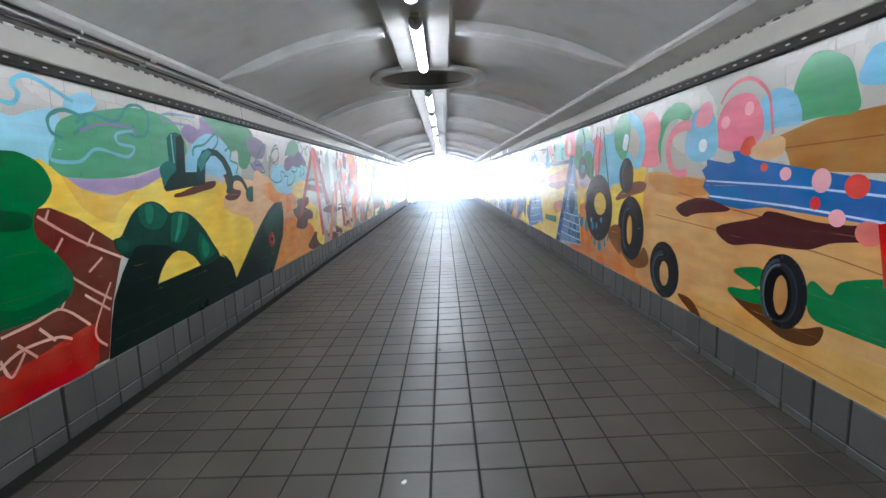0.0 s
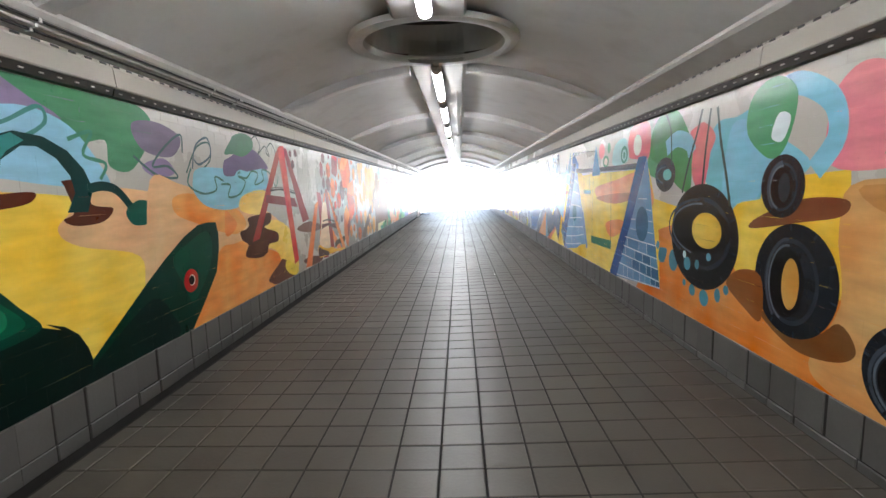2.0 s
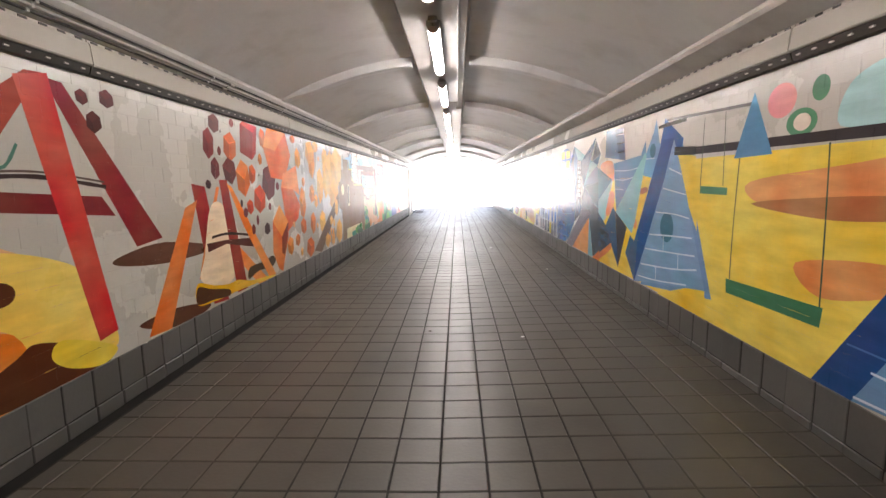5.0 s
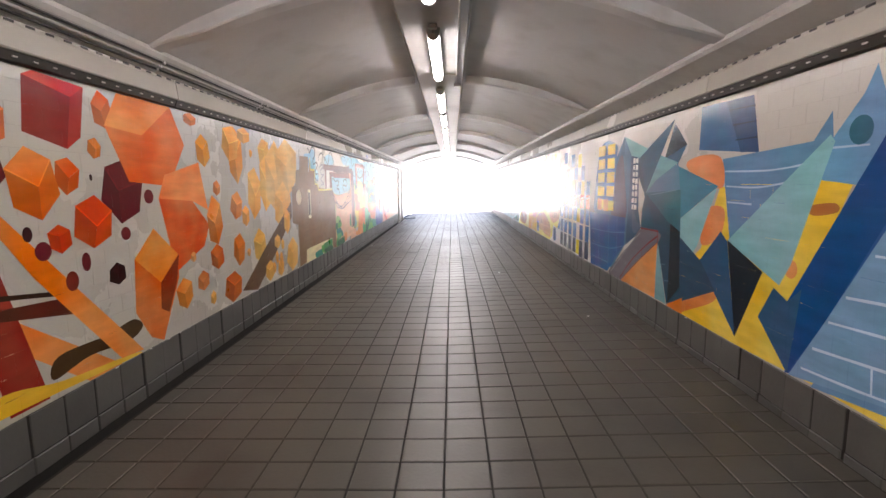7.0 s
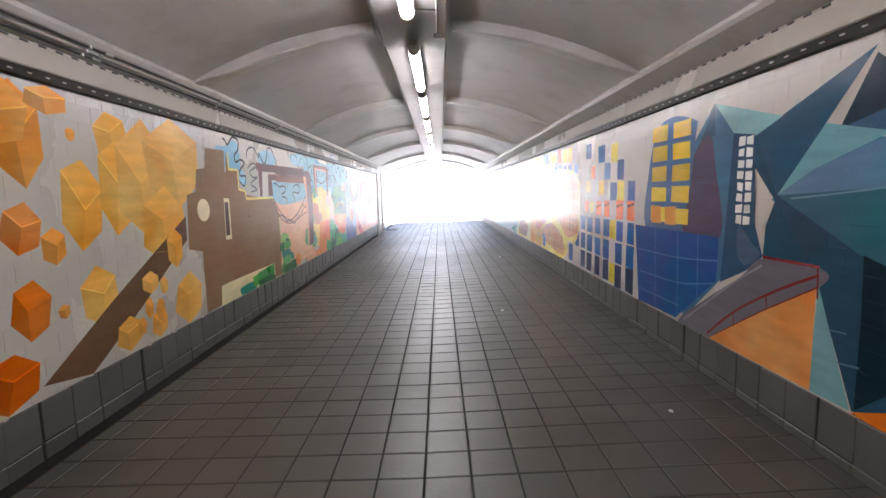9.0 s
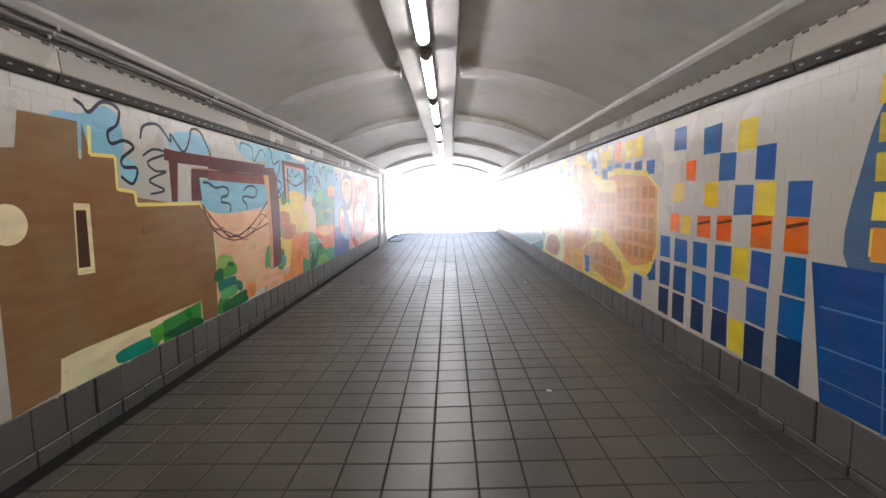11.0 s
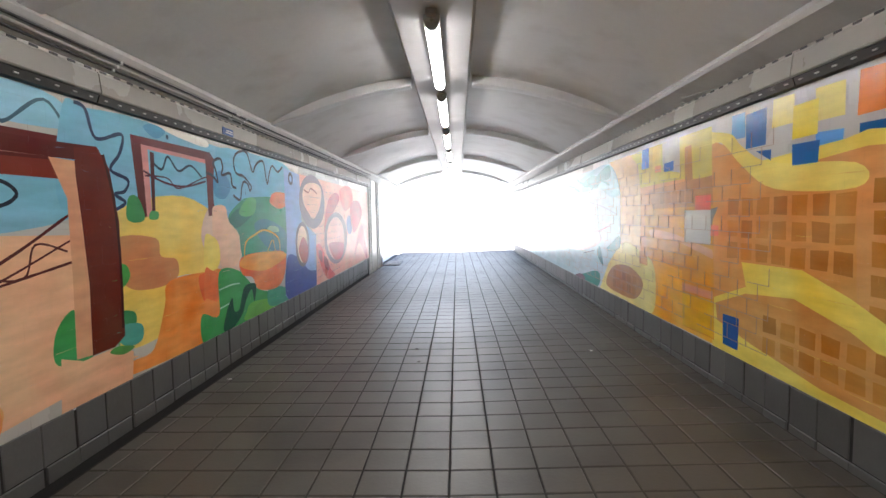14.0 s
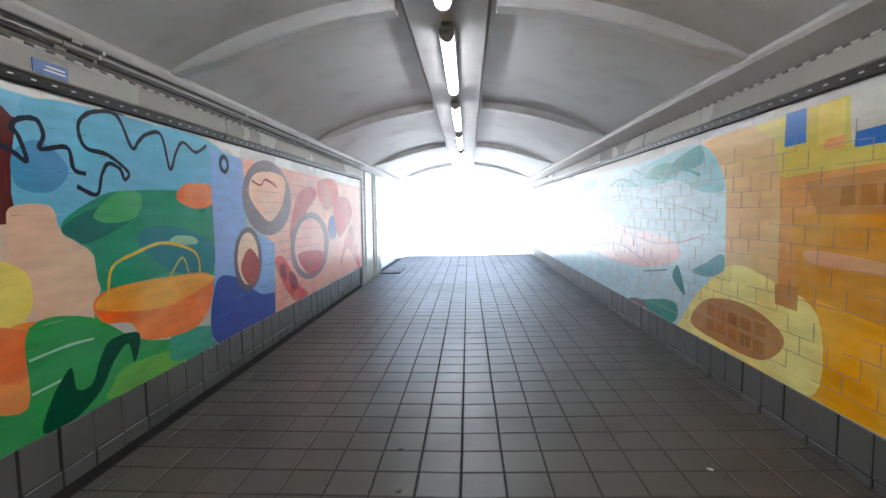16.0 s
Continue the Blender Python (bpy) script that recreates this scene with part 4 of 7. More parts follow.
flat("painted_swing_leg", "a02c20", [(3.48, 1.627), (3.6, 1.712), (3.69, 1.718), (2.94, 0.79), (2.78, 0.777)])
flat("painted_swing_leg", "8a2a28", [(3.69, 1.703), (3.8, 1.695), (4.47, 0.88), (4.22, 0.855)])
flat("painted_swing_bar", "7a2a28", [(3.17, 1.203), (3.98, 1.153), (4.07, 1.046), (3.14, 1.125)])
stroke("painted_ladder", "3a2a28", .02, [(3.27, 1.243), (3.6, 1.252), (4.02, 1.203)])
stroke("painted_ladder", "5a4a44", .01, [(3.27, 1.263), (3.6, 1.274), (4.01, 1.229)])
flat("painted_swing_leg", "c8453a", [(3.54, 1.682), (3.72, 1.722), (4, 0.426), (3.86, 0.405)])
flat("painted_swing_leg", "9a2a24", [(4.85, 1.218), (5.03, 1.196), (5.28, 0.279), (5.04, 0.302)])
flat("painted_swing_leg", "e07a3a", [(4.75, 1.054), (4.91, 1.101), (4.48, 0.281), (4.25, 0.296)])
flat("painted_swing_leg", "e8843a", [(5.02, 0.933), (5.16, 0.936), (6.12, 0.279), (5.88, 0.279)])
cube("painted_cube", "5a1a1c", 3.98, 1.538, 0.06, 0.058, 30)
cube("painted_cube", "5a1a1c", 4.09, 1.667, 0.06, 0.051, 75)
cube("painted_cube", "6a1c1c", 3.915, 1.65, 0.045, 0.041, 69)

mural = start_mural("left", "mural of red, orange and yellow cubes scattering over white")
flat("painted_swing_leg", "e8803a", [(5.2, 1.193), (5.25, 1.192), (5.01, 0.732), (4.94, 0.563), (4.86, 0.526), (4.93, 0.686)])
blob("painted_sand", "e8d2b0", [(5.08, 1.031), (5.26, 1.064), (5.37, 0.893), (5.49, 0.519), (5.18, 0.396), (4.88, 0.517), (4.95, 0.679)])
flat("painted_swing_leg", "94241a", [(5.25, 1.247), (5.38, 1.248), (5.64, 0.298), (5.44, 0.3)])
blob("painted_sand", "e8b830", [(4.83, 0.502), (5.07, 0.441), (5.29, 0.406), (5.47, 0.404), (5.73, 0.347), (6.19, 0.305), (6.24, 0.279), (5.54, 0.311), (5.05, 0.32), (4.81, 0.353)])
blob("painted_brown_mud", "4a2a14", [(4.83, 0.475), (5.01, 0.426), (5.29, 0.361), (5.29, 0.31), (5.05, 0.334), (4.81, 0.356)])
blob("painted_brown_mud", "4a3018", [(5.67, 0.37), (5.71, 0.47), (6.03, 0.471), (6.24, 0.495), (6.32, 0.435), (6.19, 0.383), (5.9, 0.405)])
flat("painted_swing_bar", "5a2a1c", [(5, 0.772), (5.31, 0.766), (5.75, 0.733), (5.84, 0.638), (5.3, 0.734), (5.01, 0.706)])
stroke("painted_ladder", "3a2418", .022, [(5.08, 0.81), (5.35, 0.813), (5.79, 0.752)])
flat("painted_swing_leg", "e88434", [(5.37, 1.221), (5.46, 1.188), (5.91, 0.71), (6.31, 0.293), (6.12, 0.309), (5.63, 0.854)])
cube("painted_cube", "6a1a1a", 5.235, 1.678, 0.095, 0.079, 16)
cube("painted_cube", "6a1a1c", 5.205, 1.334, 0.075, 0.092, 47)
cube("painted_cube", "3a1414", 5.085, 1.213, 0.045, 0.039, 77)
cube("painted_cube", "8a201c", 5.13, 1.518, 0.09, 0.127, 60)
cube("painted_cube", "de632c", 5.475, 1.52, 0.125, 0.125, 80)
cube("painted_cube", "6a1c1a", 5.445, 1.324, 0.125, 0.114, 74)
cube("painted_cube", "e66c2c", 5.875, 1.302, 0.085, 0.096, 8)
cube("painted_cube", "ee8030", 5.685, 1.268, 0.145, 0.173, 77)
cube("painted_cube", "6a1818", 6.26, 1.228, 0.18, 0.182, 1)
cube("painted_cube", "de632c", 6.02, 1.069, 0.15, 0.143, 60)
cube("painted_cube", "d65a28", 5.795, 1.007, 0.075, 0.07, 33)
cube("painted_cube", "e66e30", 6.155, 1.644, 0.085, 0.097, 70)
cube("painted_cube", "3a1816", 6.155, 0.776, 0.075, 0.065, 29)
cube("painted_cube", "e66e2c", 7.01, 1.711, 0.08, 0.046, 24)
cube("painted_cube", "e68034", 6.075, 1.443, 0.055, 0.055, 91)
oval("painted_dot", "7a2020", 5.53, 1.714, 0.04, 0.034)
oval("painted_dot", "6a1c1c", 5.29, 1.472, 0.03, 0.035)
oval("painted_dot", "6a1c1c", 6.485, 1.188, 0.045, 0.043)
oval("painted_dot", "6a2020", 6.25, 0.988, 0.04, 0.037)
oval("painted_dot", "6a2020", 5.94, 0.877, 0.03, 0.047)
oval("painted_dot", "3a1818", 5.625, 1.046, 0.025, 0.033)
oval("painted_dot", "6a2424", 5.695, 0.963, 0.045, 0.043)
oval("painted_dot", "7a3020", 5.84, 0.799, 0.04, 0.048)
oval("painted_dot", "3a1818", 5.33, 1.627, 0.01, 0.012)
oval("painted_dot", "3a1818", 6.03, 1.296, 0.01, 0.017)
flat("painted_cube_face", "e46a26", [(6.16, 1.569), (6.28, 1.757), (6.78, 1.757), (6.92, 1.524), (6.71, 1.249), (6.32, 1.276)])
flat("painted_cube_face", "f08c3c", [(6.16, 1.569), (6.28, 1.757), (6.78, 1.757), (6.47, 1.547)])
flat("painted_cube_face", "ee8848", [(6.58, 1.172), (6.66, 1.32), (7.09, 1.417), (7.18, 1.07), (6.97, 1.145)])
flat("painted_cube_face", "de6228", [(6.58, 1.172), (6.97, 1.145), (7.18, 0.96), (7.09, 0.812), (6.71, 0.684)])
flat("painted_cube_face", "d8641c", [(6.3, 0.831), (6.5, 0.993), (6.74, 0.8), (6.73, 0.649), (6.59, 0.416), (6.51, 0.284), (6.39, 0.342), (6.27, 0.523)])
flat("painted_cube_face", "e88c34", [(6.3, 0.831), (6.5, 0.993), (6.74, 0.8), (6.53, 0.651)])
flat("painted_cube_face", "8a3410", [(6.53, 0.651), (6.75, 0.799), (6.7, 0.616), (6.59, 0.445), (6.51, 0.488)])
flat("painted_cube_face", "c8402c", [(5.69, 1.729), (5.75, 1.757), (6.04, 1.738), (5.95, 1.676)])
flat("painted_cube_face", "8a1c16", [(5.69, 1.729), (5.95, 1.676), (5.9, 1.428), (5.66, 1.486)])
flat("painted_cube_face", "a82c20", [(5.95, 1.676), (6.04, 1.738), (5.99, 1.49), (5.9, 1.428)])
cube("painted_cube", "e6752a", 7.02, 1.71, 0.09, 0.047, 60)
cube("painted_cube", "eea73a", 7.165, 1.508, 0.105, 0.125, 69)
cube("painted_cube", "ee872c", 7.275, 0.978, 0.135, 0.196, 70)
cube("painted_cube", "e6752a", 7.335, 1.231, 0.065, 0.064, 60)
cube("painted_cube", "de6e1c", 7.275, 0.702, 0.115, 0.106, 50)
cube("painted_cube", "d6671c", 7.045, 0.557, 0.095, 0.077, 81)
cube("painted_cube", "e68018", 6.79, 0.521, 0.11, 0.115, 19)
cube("painted_cube", "f0a762", 6.93, 0.752, 0.04, 0.04, 29)
cube("painted_cube", "f0a742", 7.17, 0.4, 0.05, 0.056, 81)
cube("painted_cube", "f0a038", 7.705, 1.502, 0.155, 0.254, 19)
cube("painted_cube", "f0ae4d", 7.625, 1.597, 0.165, 0.159, 66)
cube("painted_cube", "e98c3d", 7.665, 1.085, 0.125, 0.125, 49)
cube("painted_cube", "ef9e3e", 7.84, 0.984, 0.09, 0.103, 94)
cube("painted_cube", "de8233", 7.67, 0.709, 0.12, 0.143, 1)
cube("painted_cube", "d66e1c", 7.52, 0.415, 0.17, 0.136, 85)
cube("painted_cube", "f0a542", 7.89, 1.685, 0.15, 0.071, 99)
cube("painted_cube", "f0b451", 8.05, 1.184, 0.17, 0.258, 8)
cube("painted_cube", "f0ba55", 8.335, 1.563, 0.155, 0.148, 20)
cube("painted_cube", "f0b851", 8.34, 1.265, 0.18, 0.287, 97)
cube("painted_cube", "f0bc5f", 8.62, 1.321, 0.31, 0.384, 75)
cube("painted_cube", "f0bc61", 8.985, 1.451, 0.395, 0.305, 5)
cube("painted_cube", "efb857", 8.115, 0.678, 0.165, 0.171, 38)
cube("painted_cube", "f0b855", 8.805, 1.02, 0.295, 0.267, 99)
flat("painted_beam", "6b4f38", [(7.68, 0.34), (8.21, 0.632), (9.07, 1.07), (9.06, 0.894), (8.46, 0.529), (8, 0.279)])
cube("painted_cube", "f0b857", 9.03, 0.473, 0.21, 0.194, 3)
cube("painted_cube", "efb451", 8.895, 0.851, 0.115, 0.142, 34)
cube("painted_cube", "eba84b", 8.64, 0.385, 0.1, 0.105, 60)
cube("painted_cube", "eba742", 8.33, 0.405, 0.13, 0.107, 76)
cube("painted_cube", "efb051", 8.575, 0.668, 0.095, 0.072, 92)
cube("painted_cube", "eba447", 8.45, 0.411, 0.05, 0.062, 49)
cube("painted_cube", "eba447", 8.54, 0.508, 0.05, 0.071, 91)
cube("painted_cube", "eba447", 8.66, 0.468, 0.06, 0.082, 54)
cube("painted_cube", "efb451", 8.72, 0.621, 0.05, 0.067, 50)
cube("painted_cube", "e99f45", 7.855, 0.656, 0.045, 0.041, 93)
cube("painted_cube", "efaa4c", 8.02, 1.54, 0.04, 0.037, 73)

mural = start_mural("left", "mural of a stepped brown house and a netted maroon frame")
blob("painted_sky_patch", "7fb8d0", [(9.63, 1.626), (9.82, 1.651), (9.99, 1.718), (10.11, 1.667), (10.12, 1.476), (9.96, 1.459), (9.86, 1.47), (9.62, 1.476)])
blob("painted_sky_patch", "86bcd2", [(10.09, 1.472), (10.23, 1.416), (10.25, 1.326), (10.11, 1.325)])
blob("painted_sky_patch", "8fc0d4", [(10.58, 1.631), (10.93, 1.701), (11.15, 1.594), (10.72, 1.477)])
blob("painted_sky_patch", "8fc0d4", [(11.66, 1.705), (12.19, 1.757), (12.42, 1.617), (11.84, 1.589)])
stroke("painted_squiggle", "1c2430", .020, [(9.78, 1.714), (9.83, 1.698), (9.88, 1.668), (9.99, 1.743), (10.11, 1.723), (10.09, 1.637), (10.01, 1.583), (10.03, 1.523), (10.14, 1.552), (10.22, 1.521), (10.11, 1.448), (10.12, 1.401), (10.24, 1.397), (10.19, 1.306), (10.09, 1.345)])
stroke("painted_squiggle", "1c2430", .018, [(10.29, 1.582), (10.33, 1.663), (10.48, 1.692), (10.61, 1.603), (10.62, 1.65), (10.76, 1.549), (10.85, 1.637), (10.89, 1.721), (11.02, 1.715), (11.16, 1.556)])
stroke("painted_squiggle", "2a3440", .016, [(10.3, 1.48), (10.42, 1.532), (10.55, 1.516), (10.35, 1.449), (10.42, 1.395), (10.54, 1.397), (10.35, 1.331), (10.51, 1.275), (10.35, 1.247)])
stroke("painted_squiggle", "3a5a6a", .016, [(11.7, 1.657), (11.74, 1.724), (11.96, 1.705), (12, 1.579), (12.21, 1.714), (12.39, 1.588), (12.72, 1.739)])
flat("painted_house", "8a6a48", [(9.45, 1.6), (9.79, 1.606), (9.78, 1.42), (9.98, 1.403), (9.98, 1.248), (10.74, 1.175), (11.01, 1.088), (11.05, 0.795), (11, 0.354), (9.64, 0.426), (9.53, 0.292), (9.28, 0.28), (9.28, 0.784), (9.08, 0.82), (9.11, 1.227), (9.24, 1.248), (9.28, 1.422), (9.42, 1.437)])
oval("painted_window", "e8d8b0", 9.35, 1.105, 0.1, 0.089)
flat("painted_house", "8a6844", [(9.82, 1.609), (9.86, 1.456), (10.04, 1.452), (10.04, 1.274), (10.19, 1.256), (10.2, 1.176), (10.95, 1.174), (11.13, 1.007), (11.15, 0.652), (11.13, 0.279), (10.87, 0.296), (10.88, 0.448), (9.7, 0.444)])
stroke("painted_outline", "e8d878", .022, [(9.87, 1.596), (9.86, 1.447)])
stroke("painted_outline", "e8d878", .022, [(9.86, 1.447), (10.05, 1.453)])
stroke("painted_outline", "e8d878", .022, [(10.05, 1.453), (10.05, 1.271)])
stroke("painted_outline", "e8d878", .022, [(10.05, 1.271), (10.2, 1.256)])
stroke("painted_outline", "e8d878", .022, [(10.2, 1.256), (10.21, 1.182)])
stroke("painted_outline", "e8d878", .022, [(10.21, 1.182), (10.95, 1.182)])
stroke("painted_outline", "e8d878", .022, [(10.95, 1.182), (11.13, 1.015)])
stroke("painted_outline", "e8d878", .022, [(11.13, 1.015), (11.15, 0.732)])
stroke("painted_outline", "e8d878", .022, [(11.15, 0.732), (11.13, 0.279)])
flat("painted_window_frame", "e8dcae", [(9.72, 1.196), (9.83, 1.191), (9.83, 0.828), (9.71, 0.831)])
flat("painted_window", "4a3020", [(9.73, 1.159), (9.8, 1.158), (9.8, 0.864), (9.72, 0.867)])
flat("painted_bank", "e8dcae", [(9.56, 0.446), (9.7, 0.454), (10.88, 0.455), (10.89, 0.285), (9.68, 0.279), (9.54, 0.279)])
blob("painted_bush", "1f8a78", [(9.93, 0.319), (9.97, 0.357), (10.27, 0.361), (10.33, 0.308), (10.29, 0.279), (10, 0.279)])
flat("painted_bush", "4fa83c", [(10.24, 0.402), (10.47, 0.422), (10.84, 0.42), (10.85, 0.311), (10.49, 0.314), (10.27, 0.299)])
blob("painted_bush", "1a6a50", [(10.52, 0.325), (10.66, 0.36), (10.84, 0.322), (10.85, 0.282), (10.59, 0.281)])
flat("painted_bush", "2f8a3a", [(10.39, 0.424), (10.55, 0.43), (10.87, 0.454), (10.87, 0.285), (10.53, 0.279), (10.38, 0.279)])
blob("painted_bush", "0c5a2c", [(10.38, 0.331), (10.54, 0.345), (10.72, 0.357), (10.87, 0.321), (10.87, 0.279), (10.53, 0.279)])
flat("painted_sand", "e8b48c", [(10.98, 1.147), (12.3, 1.102), (12.39, 0.486), (12.74, 0.389), (11.67, 0.309), (11.11, 0.292), (11.17, 0.669), (11.17, 0.909)])
blob("painted_sand", "e8a060", [(11.69, 0.444), (11.88, 0.442), (11.88, 0.348), (11.67, 0.319)])
blob("painted_sky_patch", "7fb8cc", [(10.98, 1.363), (12.3, 1.374), (12.29, 1.175), (11.49, 1.096), (11.03, 1.145)])
stroke("painted_squiggle", "1c2430", .02, [(11.01, 1.343), (11.09, 1.342), (11.2, 1.308), (11.34, 1.319), (11.43, 1.293), (11.39, 1.245), (11.3, 1.232), (11.3, 1.192), (11.42, 1.18), (11.46, 1.144), (11.43, 1.106)])
stroke("painted_squiggle", "1c2430", .018, [(11.73, 1.294), (11.83, 1.336), (11.97, 1.337), (12.04, 1.285), (11.95, 1.233), (11.76, 1.244), (11.7, 1.215), (11.77, 1.175), (11.79, 1.12)])
flat("painted_frame", "5a2018", [(10.53, 1.551), (10.67, 1.545), (12.53, 1.566), (12.58, 1.476), (10.66, 1.464), (10.52, 1.473)])
flat("painted_frame", "c08a78", [(10.86, 1.447), (12.42, 1.492), (12.41, 1.448), (10.86, 1.417)])
flat("painted_frame", "5a2018", [(10.85, 1.437), (12.43, 1.466), (12.41, 1.387), (10.96, 1.378), (10.98, 1.207), (10.85, 1.208)])

stroke("painted_net", "5a2420", .014, [(10.97, 1.18), (11.17, 1.028), (11.46, 0.892), (11.87, 0.973), (12.3, 1.196)])
stroke("painted_net", "5a2420", .012, [(10.99, 1.146), (11.2, 0.936), (11.56, 0.859), (12, 0.923), (12.3, 0.973)])
stroke("painted_net", "5a2420", .010, [(10.98, 1.163), (11.09, 1.011), (11.37, 0.941), (11.74, 0.874), (12.3, 1.076)])
stroke("painted_net", "5a2420", .010, [(11.06, 1.116), (11.13, 0.967), (11.29, 0.981), (11.38, 0.889), (11.53, 0.905), (11.73, 0.845), (11.82, 0.947), (12.04, 0.928), (12.11, 1.068), (12.28, 1.026)])
blob("painted_bush", "8fb860", [(11.14, 0.683), (11.2, 0.755), (11.38, 0.741), (11.47, 0.65), (11.33, 0.604), (11.18, 0.572)])
blob("painted_bush", "3a8a3c", [(11.11, 0.304), (11.17, 0.414), (11.31, 0.395), (11.37, 0.279), (11.21, 0.279)])
blob("painted_bush", "14663a", [(11.09, 0.588), (11.12, 0.636), (11.22, 0.656), (11.27, 0.616), (11.25, 0.556), (11.13, 0.552)])
blob("painted_bush", "4a9a3a", [(11.25, 0.576), (11.28, 0.645), (11.43, 0.671), (11.5, 0.638), (11.49, 0.572), (11.33, 0.562)])
blob("painted_bush", "0f5a34", [(11.33, 0.663), (11.37, 0.687), (11.44, 0.67), (11.44, 0.641)])
blob("painted_bush", "1f7a70", [(11.15, 0.503), (11.17, 0.549), (11.43, 0.555), (11.49, 0.52), (11.46, 0.46), (11.2, 0.46)])
blob("painted_bush", "5aa860", [(11.18, 0.438), (11.2, 0.469), (11.46, 0.478), (11.51, 0.434), (11.45, 0.39), (11.23, 0.39)])
blob("painted_bush", "1a7a6a", [(11.48, 0.447), (11.5, 0.504), (11.59, 0.479), (11.61, 0.417), (11.55, 0.402)])
blob("painted_bush", "0c6030", [(11.21, 0.322), (11.24, 0.357), (11.6, 0.396), (11.7, 0.375), (11.72, 0.306), (11.63, 0.279), (11.27, 0.279)])
blob("painted_sand", "e8904c", [(11.69, 0.341), (11.74, 0.425), (11.88, 0.425), (11.88, 0.318), (11.75, 0.297)])
blob("painted_bush", "3f9a50", [(12.18, 0.508), (12.18, 0.656), (12.29, 0.746), (12.38, 0.624), (12.39, 0.488)])
blob("painted_bush", "4a9a70", [(12.6, 0.446), (12.59, 0.636), (12.75, 0.661), (12.82, 0.503)])
flat("painted_frame", "5a2018", [(10.57, 1.544), (10.69, 1.542), (10.65, 1.198), (10.58, 1.198)])
flat("painted_frame", "5a2018", [(10.85, 1.411), (10.95, 1.41), (10.97, 1.204), (10.83, 1.204)])

mural = start_mural("left", "mural of a small maroon goal frame over yellow and orange ground")
blob("painted_sky_patch", "7ab4cc", [(12.31, 1.714), (12.45, 1.729), (12.72, 1.75), (13.01, 1.751), (13.79, 1.719), (15.28, 1.716), (15.42, 1.397), (14.61, 1.341), (13.96, 1.3), (13.6, 1.135), (13.28, 1.307), (12.67, 1.233), (12.26, 1.228)])
blob("painted_cloud", "e0dcd0", [(12.79, 1.747), (12.93, 1.751), (13.22, 1.711), (13.59, 1.689), (13.6, 1.744), (13.18, 1.757)])
blob("painted_sky_patch", "5a98c0", [(12.89, 1.715), (12.99, 1.747), (13.11, 1.721), (13, 1.662)])
oval("painted_dot", "2a4a60", 13.125, 1.691, 0.015, 0.015)
blob("painted_sand", "e8c860", [(12.61, 1.207), (13.28, 1.321), (13.83, 1.098), (13.8, 0.774), (13.14, 0.793), (13.03, 0.623), (13.07, 0.476), (12.6, 0.473), (12.6, 0.88)])
blob("painted_sand", "c88a58", [(12.61, 1.07), (12.95, 1.055), (12.99, 0.943), (13.15, 0.908), (13.16, 0.797), (12.99, 0.754), (12.73, 0.773), (12.61, 0.874)])
blob("painted_sand", "d8b8a0", [(13.66, 1.292), (14.06, 1.281), (14.16, 0.956), (14.08, 0.694), (13.69, 0.787), (13.47, 1.038)])
blob("painted_sand", "e88c3c", [(13, 0.629), (13.06, 0.774), (13.5, 0.782), (13.79, 0.742), (13.71, 0.4), (13.59, 0.284), (12.68, 0.299), (12.68, 0.374), (12.87, 0.391)])
blob("painted_sand", "e86a34", [(13.41, 0.759), (13.61, 0.76), (13.74, 0.71), (13.67, 0.547), (13.48, 0.56)])
flat("painted_sand", "e8b48c", [(12.2, 0.533), (12.33, 0.484), (12.59, 0.491), (12.69, 0.428), (12.67, 0.279), (12.31, 0.279), (12.18, 0.279)])
stroke("painted_squiggle", "1c3050", .020, [(12.38, 1.743), (12.45, 1.722), (12.51, 1.588), (12.7, 1.639), (12.68, 1.536), (12.6, 1.438), (12.73, 1.393), (12.7, 1.328), (12.62, 1.309), (12.7, 1.265), (12.61, 1.222)])
stroke("painted_squiggle", "24364a", .016, [(12.96, 1.517), (13.05, 1.48), (13.12, 1.567), (13.23, 1.486), (13.38, 1.536), (13.52, 1.466)])
stroke("painted_squiggle", "24364a", .016, [(13.77, 1.556), (13.89, 1.597), (13.83, 1.453), (14.05, 1.386), (14.18, 1.297), (14.23, 1.474), (14.07, 1.555), (14.13, 1.695), (14.35, 1.739), (14.35, 1.573), (14.54, 1.671), (14.63, 1.512), (14.83, 1.678), (15.13, 1.657)])
flat("painted_frame", "5a1c16", [(12.77, 1.653), (13.65, 1.661), (13.72, 1.604), (13.64, 1.58), (12.87, 1.599), (12.88, 1.185), (12.82, 1.18)])
flat("painted_frame", "5a1c16", [(13.58, 1.63), (13.73, 1.619), (13.71, 1.194), (13.59, 1.187)])
flat("painted_frame", "d09088", [(12.86, 1.609), (13.58, 1.601), (13.58, 1.572), (12.92, 1.586), (12.93, 1.19), (12.88, 1.185)])
flat("painted_frame", "4a1814", [(12.94, 1.577), (12.98, 1.572), (12.96, 1.196), (12.93, 1.19)])
stroke("painted_net", "4a2030", .014, [(12.87, 1.456), (13.06, 1.402), (13.29, 1.387), (13.57, 1.441)])
stroke("painted_net", "4a2030", .010, [(12.88, 1.429), (13.1, 1.43), (13.23, 1.371), (13.57, 1.47), (13.6, 1.414)])
blob("painted_bush", "3f8a4c", [(12.7, 1.186), (12.73, 1.298), (12.81, 1.296), (12.86, 1.179), (12.77, 1.153)])
blob("painted_bush", "4a9a50", [(12.9, 1.173), (12.92, 1.219), (12.99, 1.214), (12.98, 1.172)])
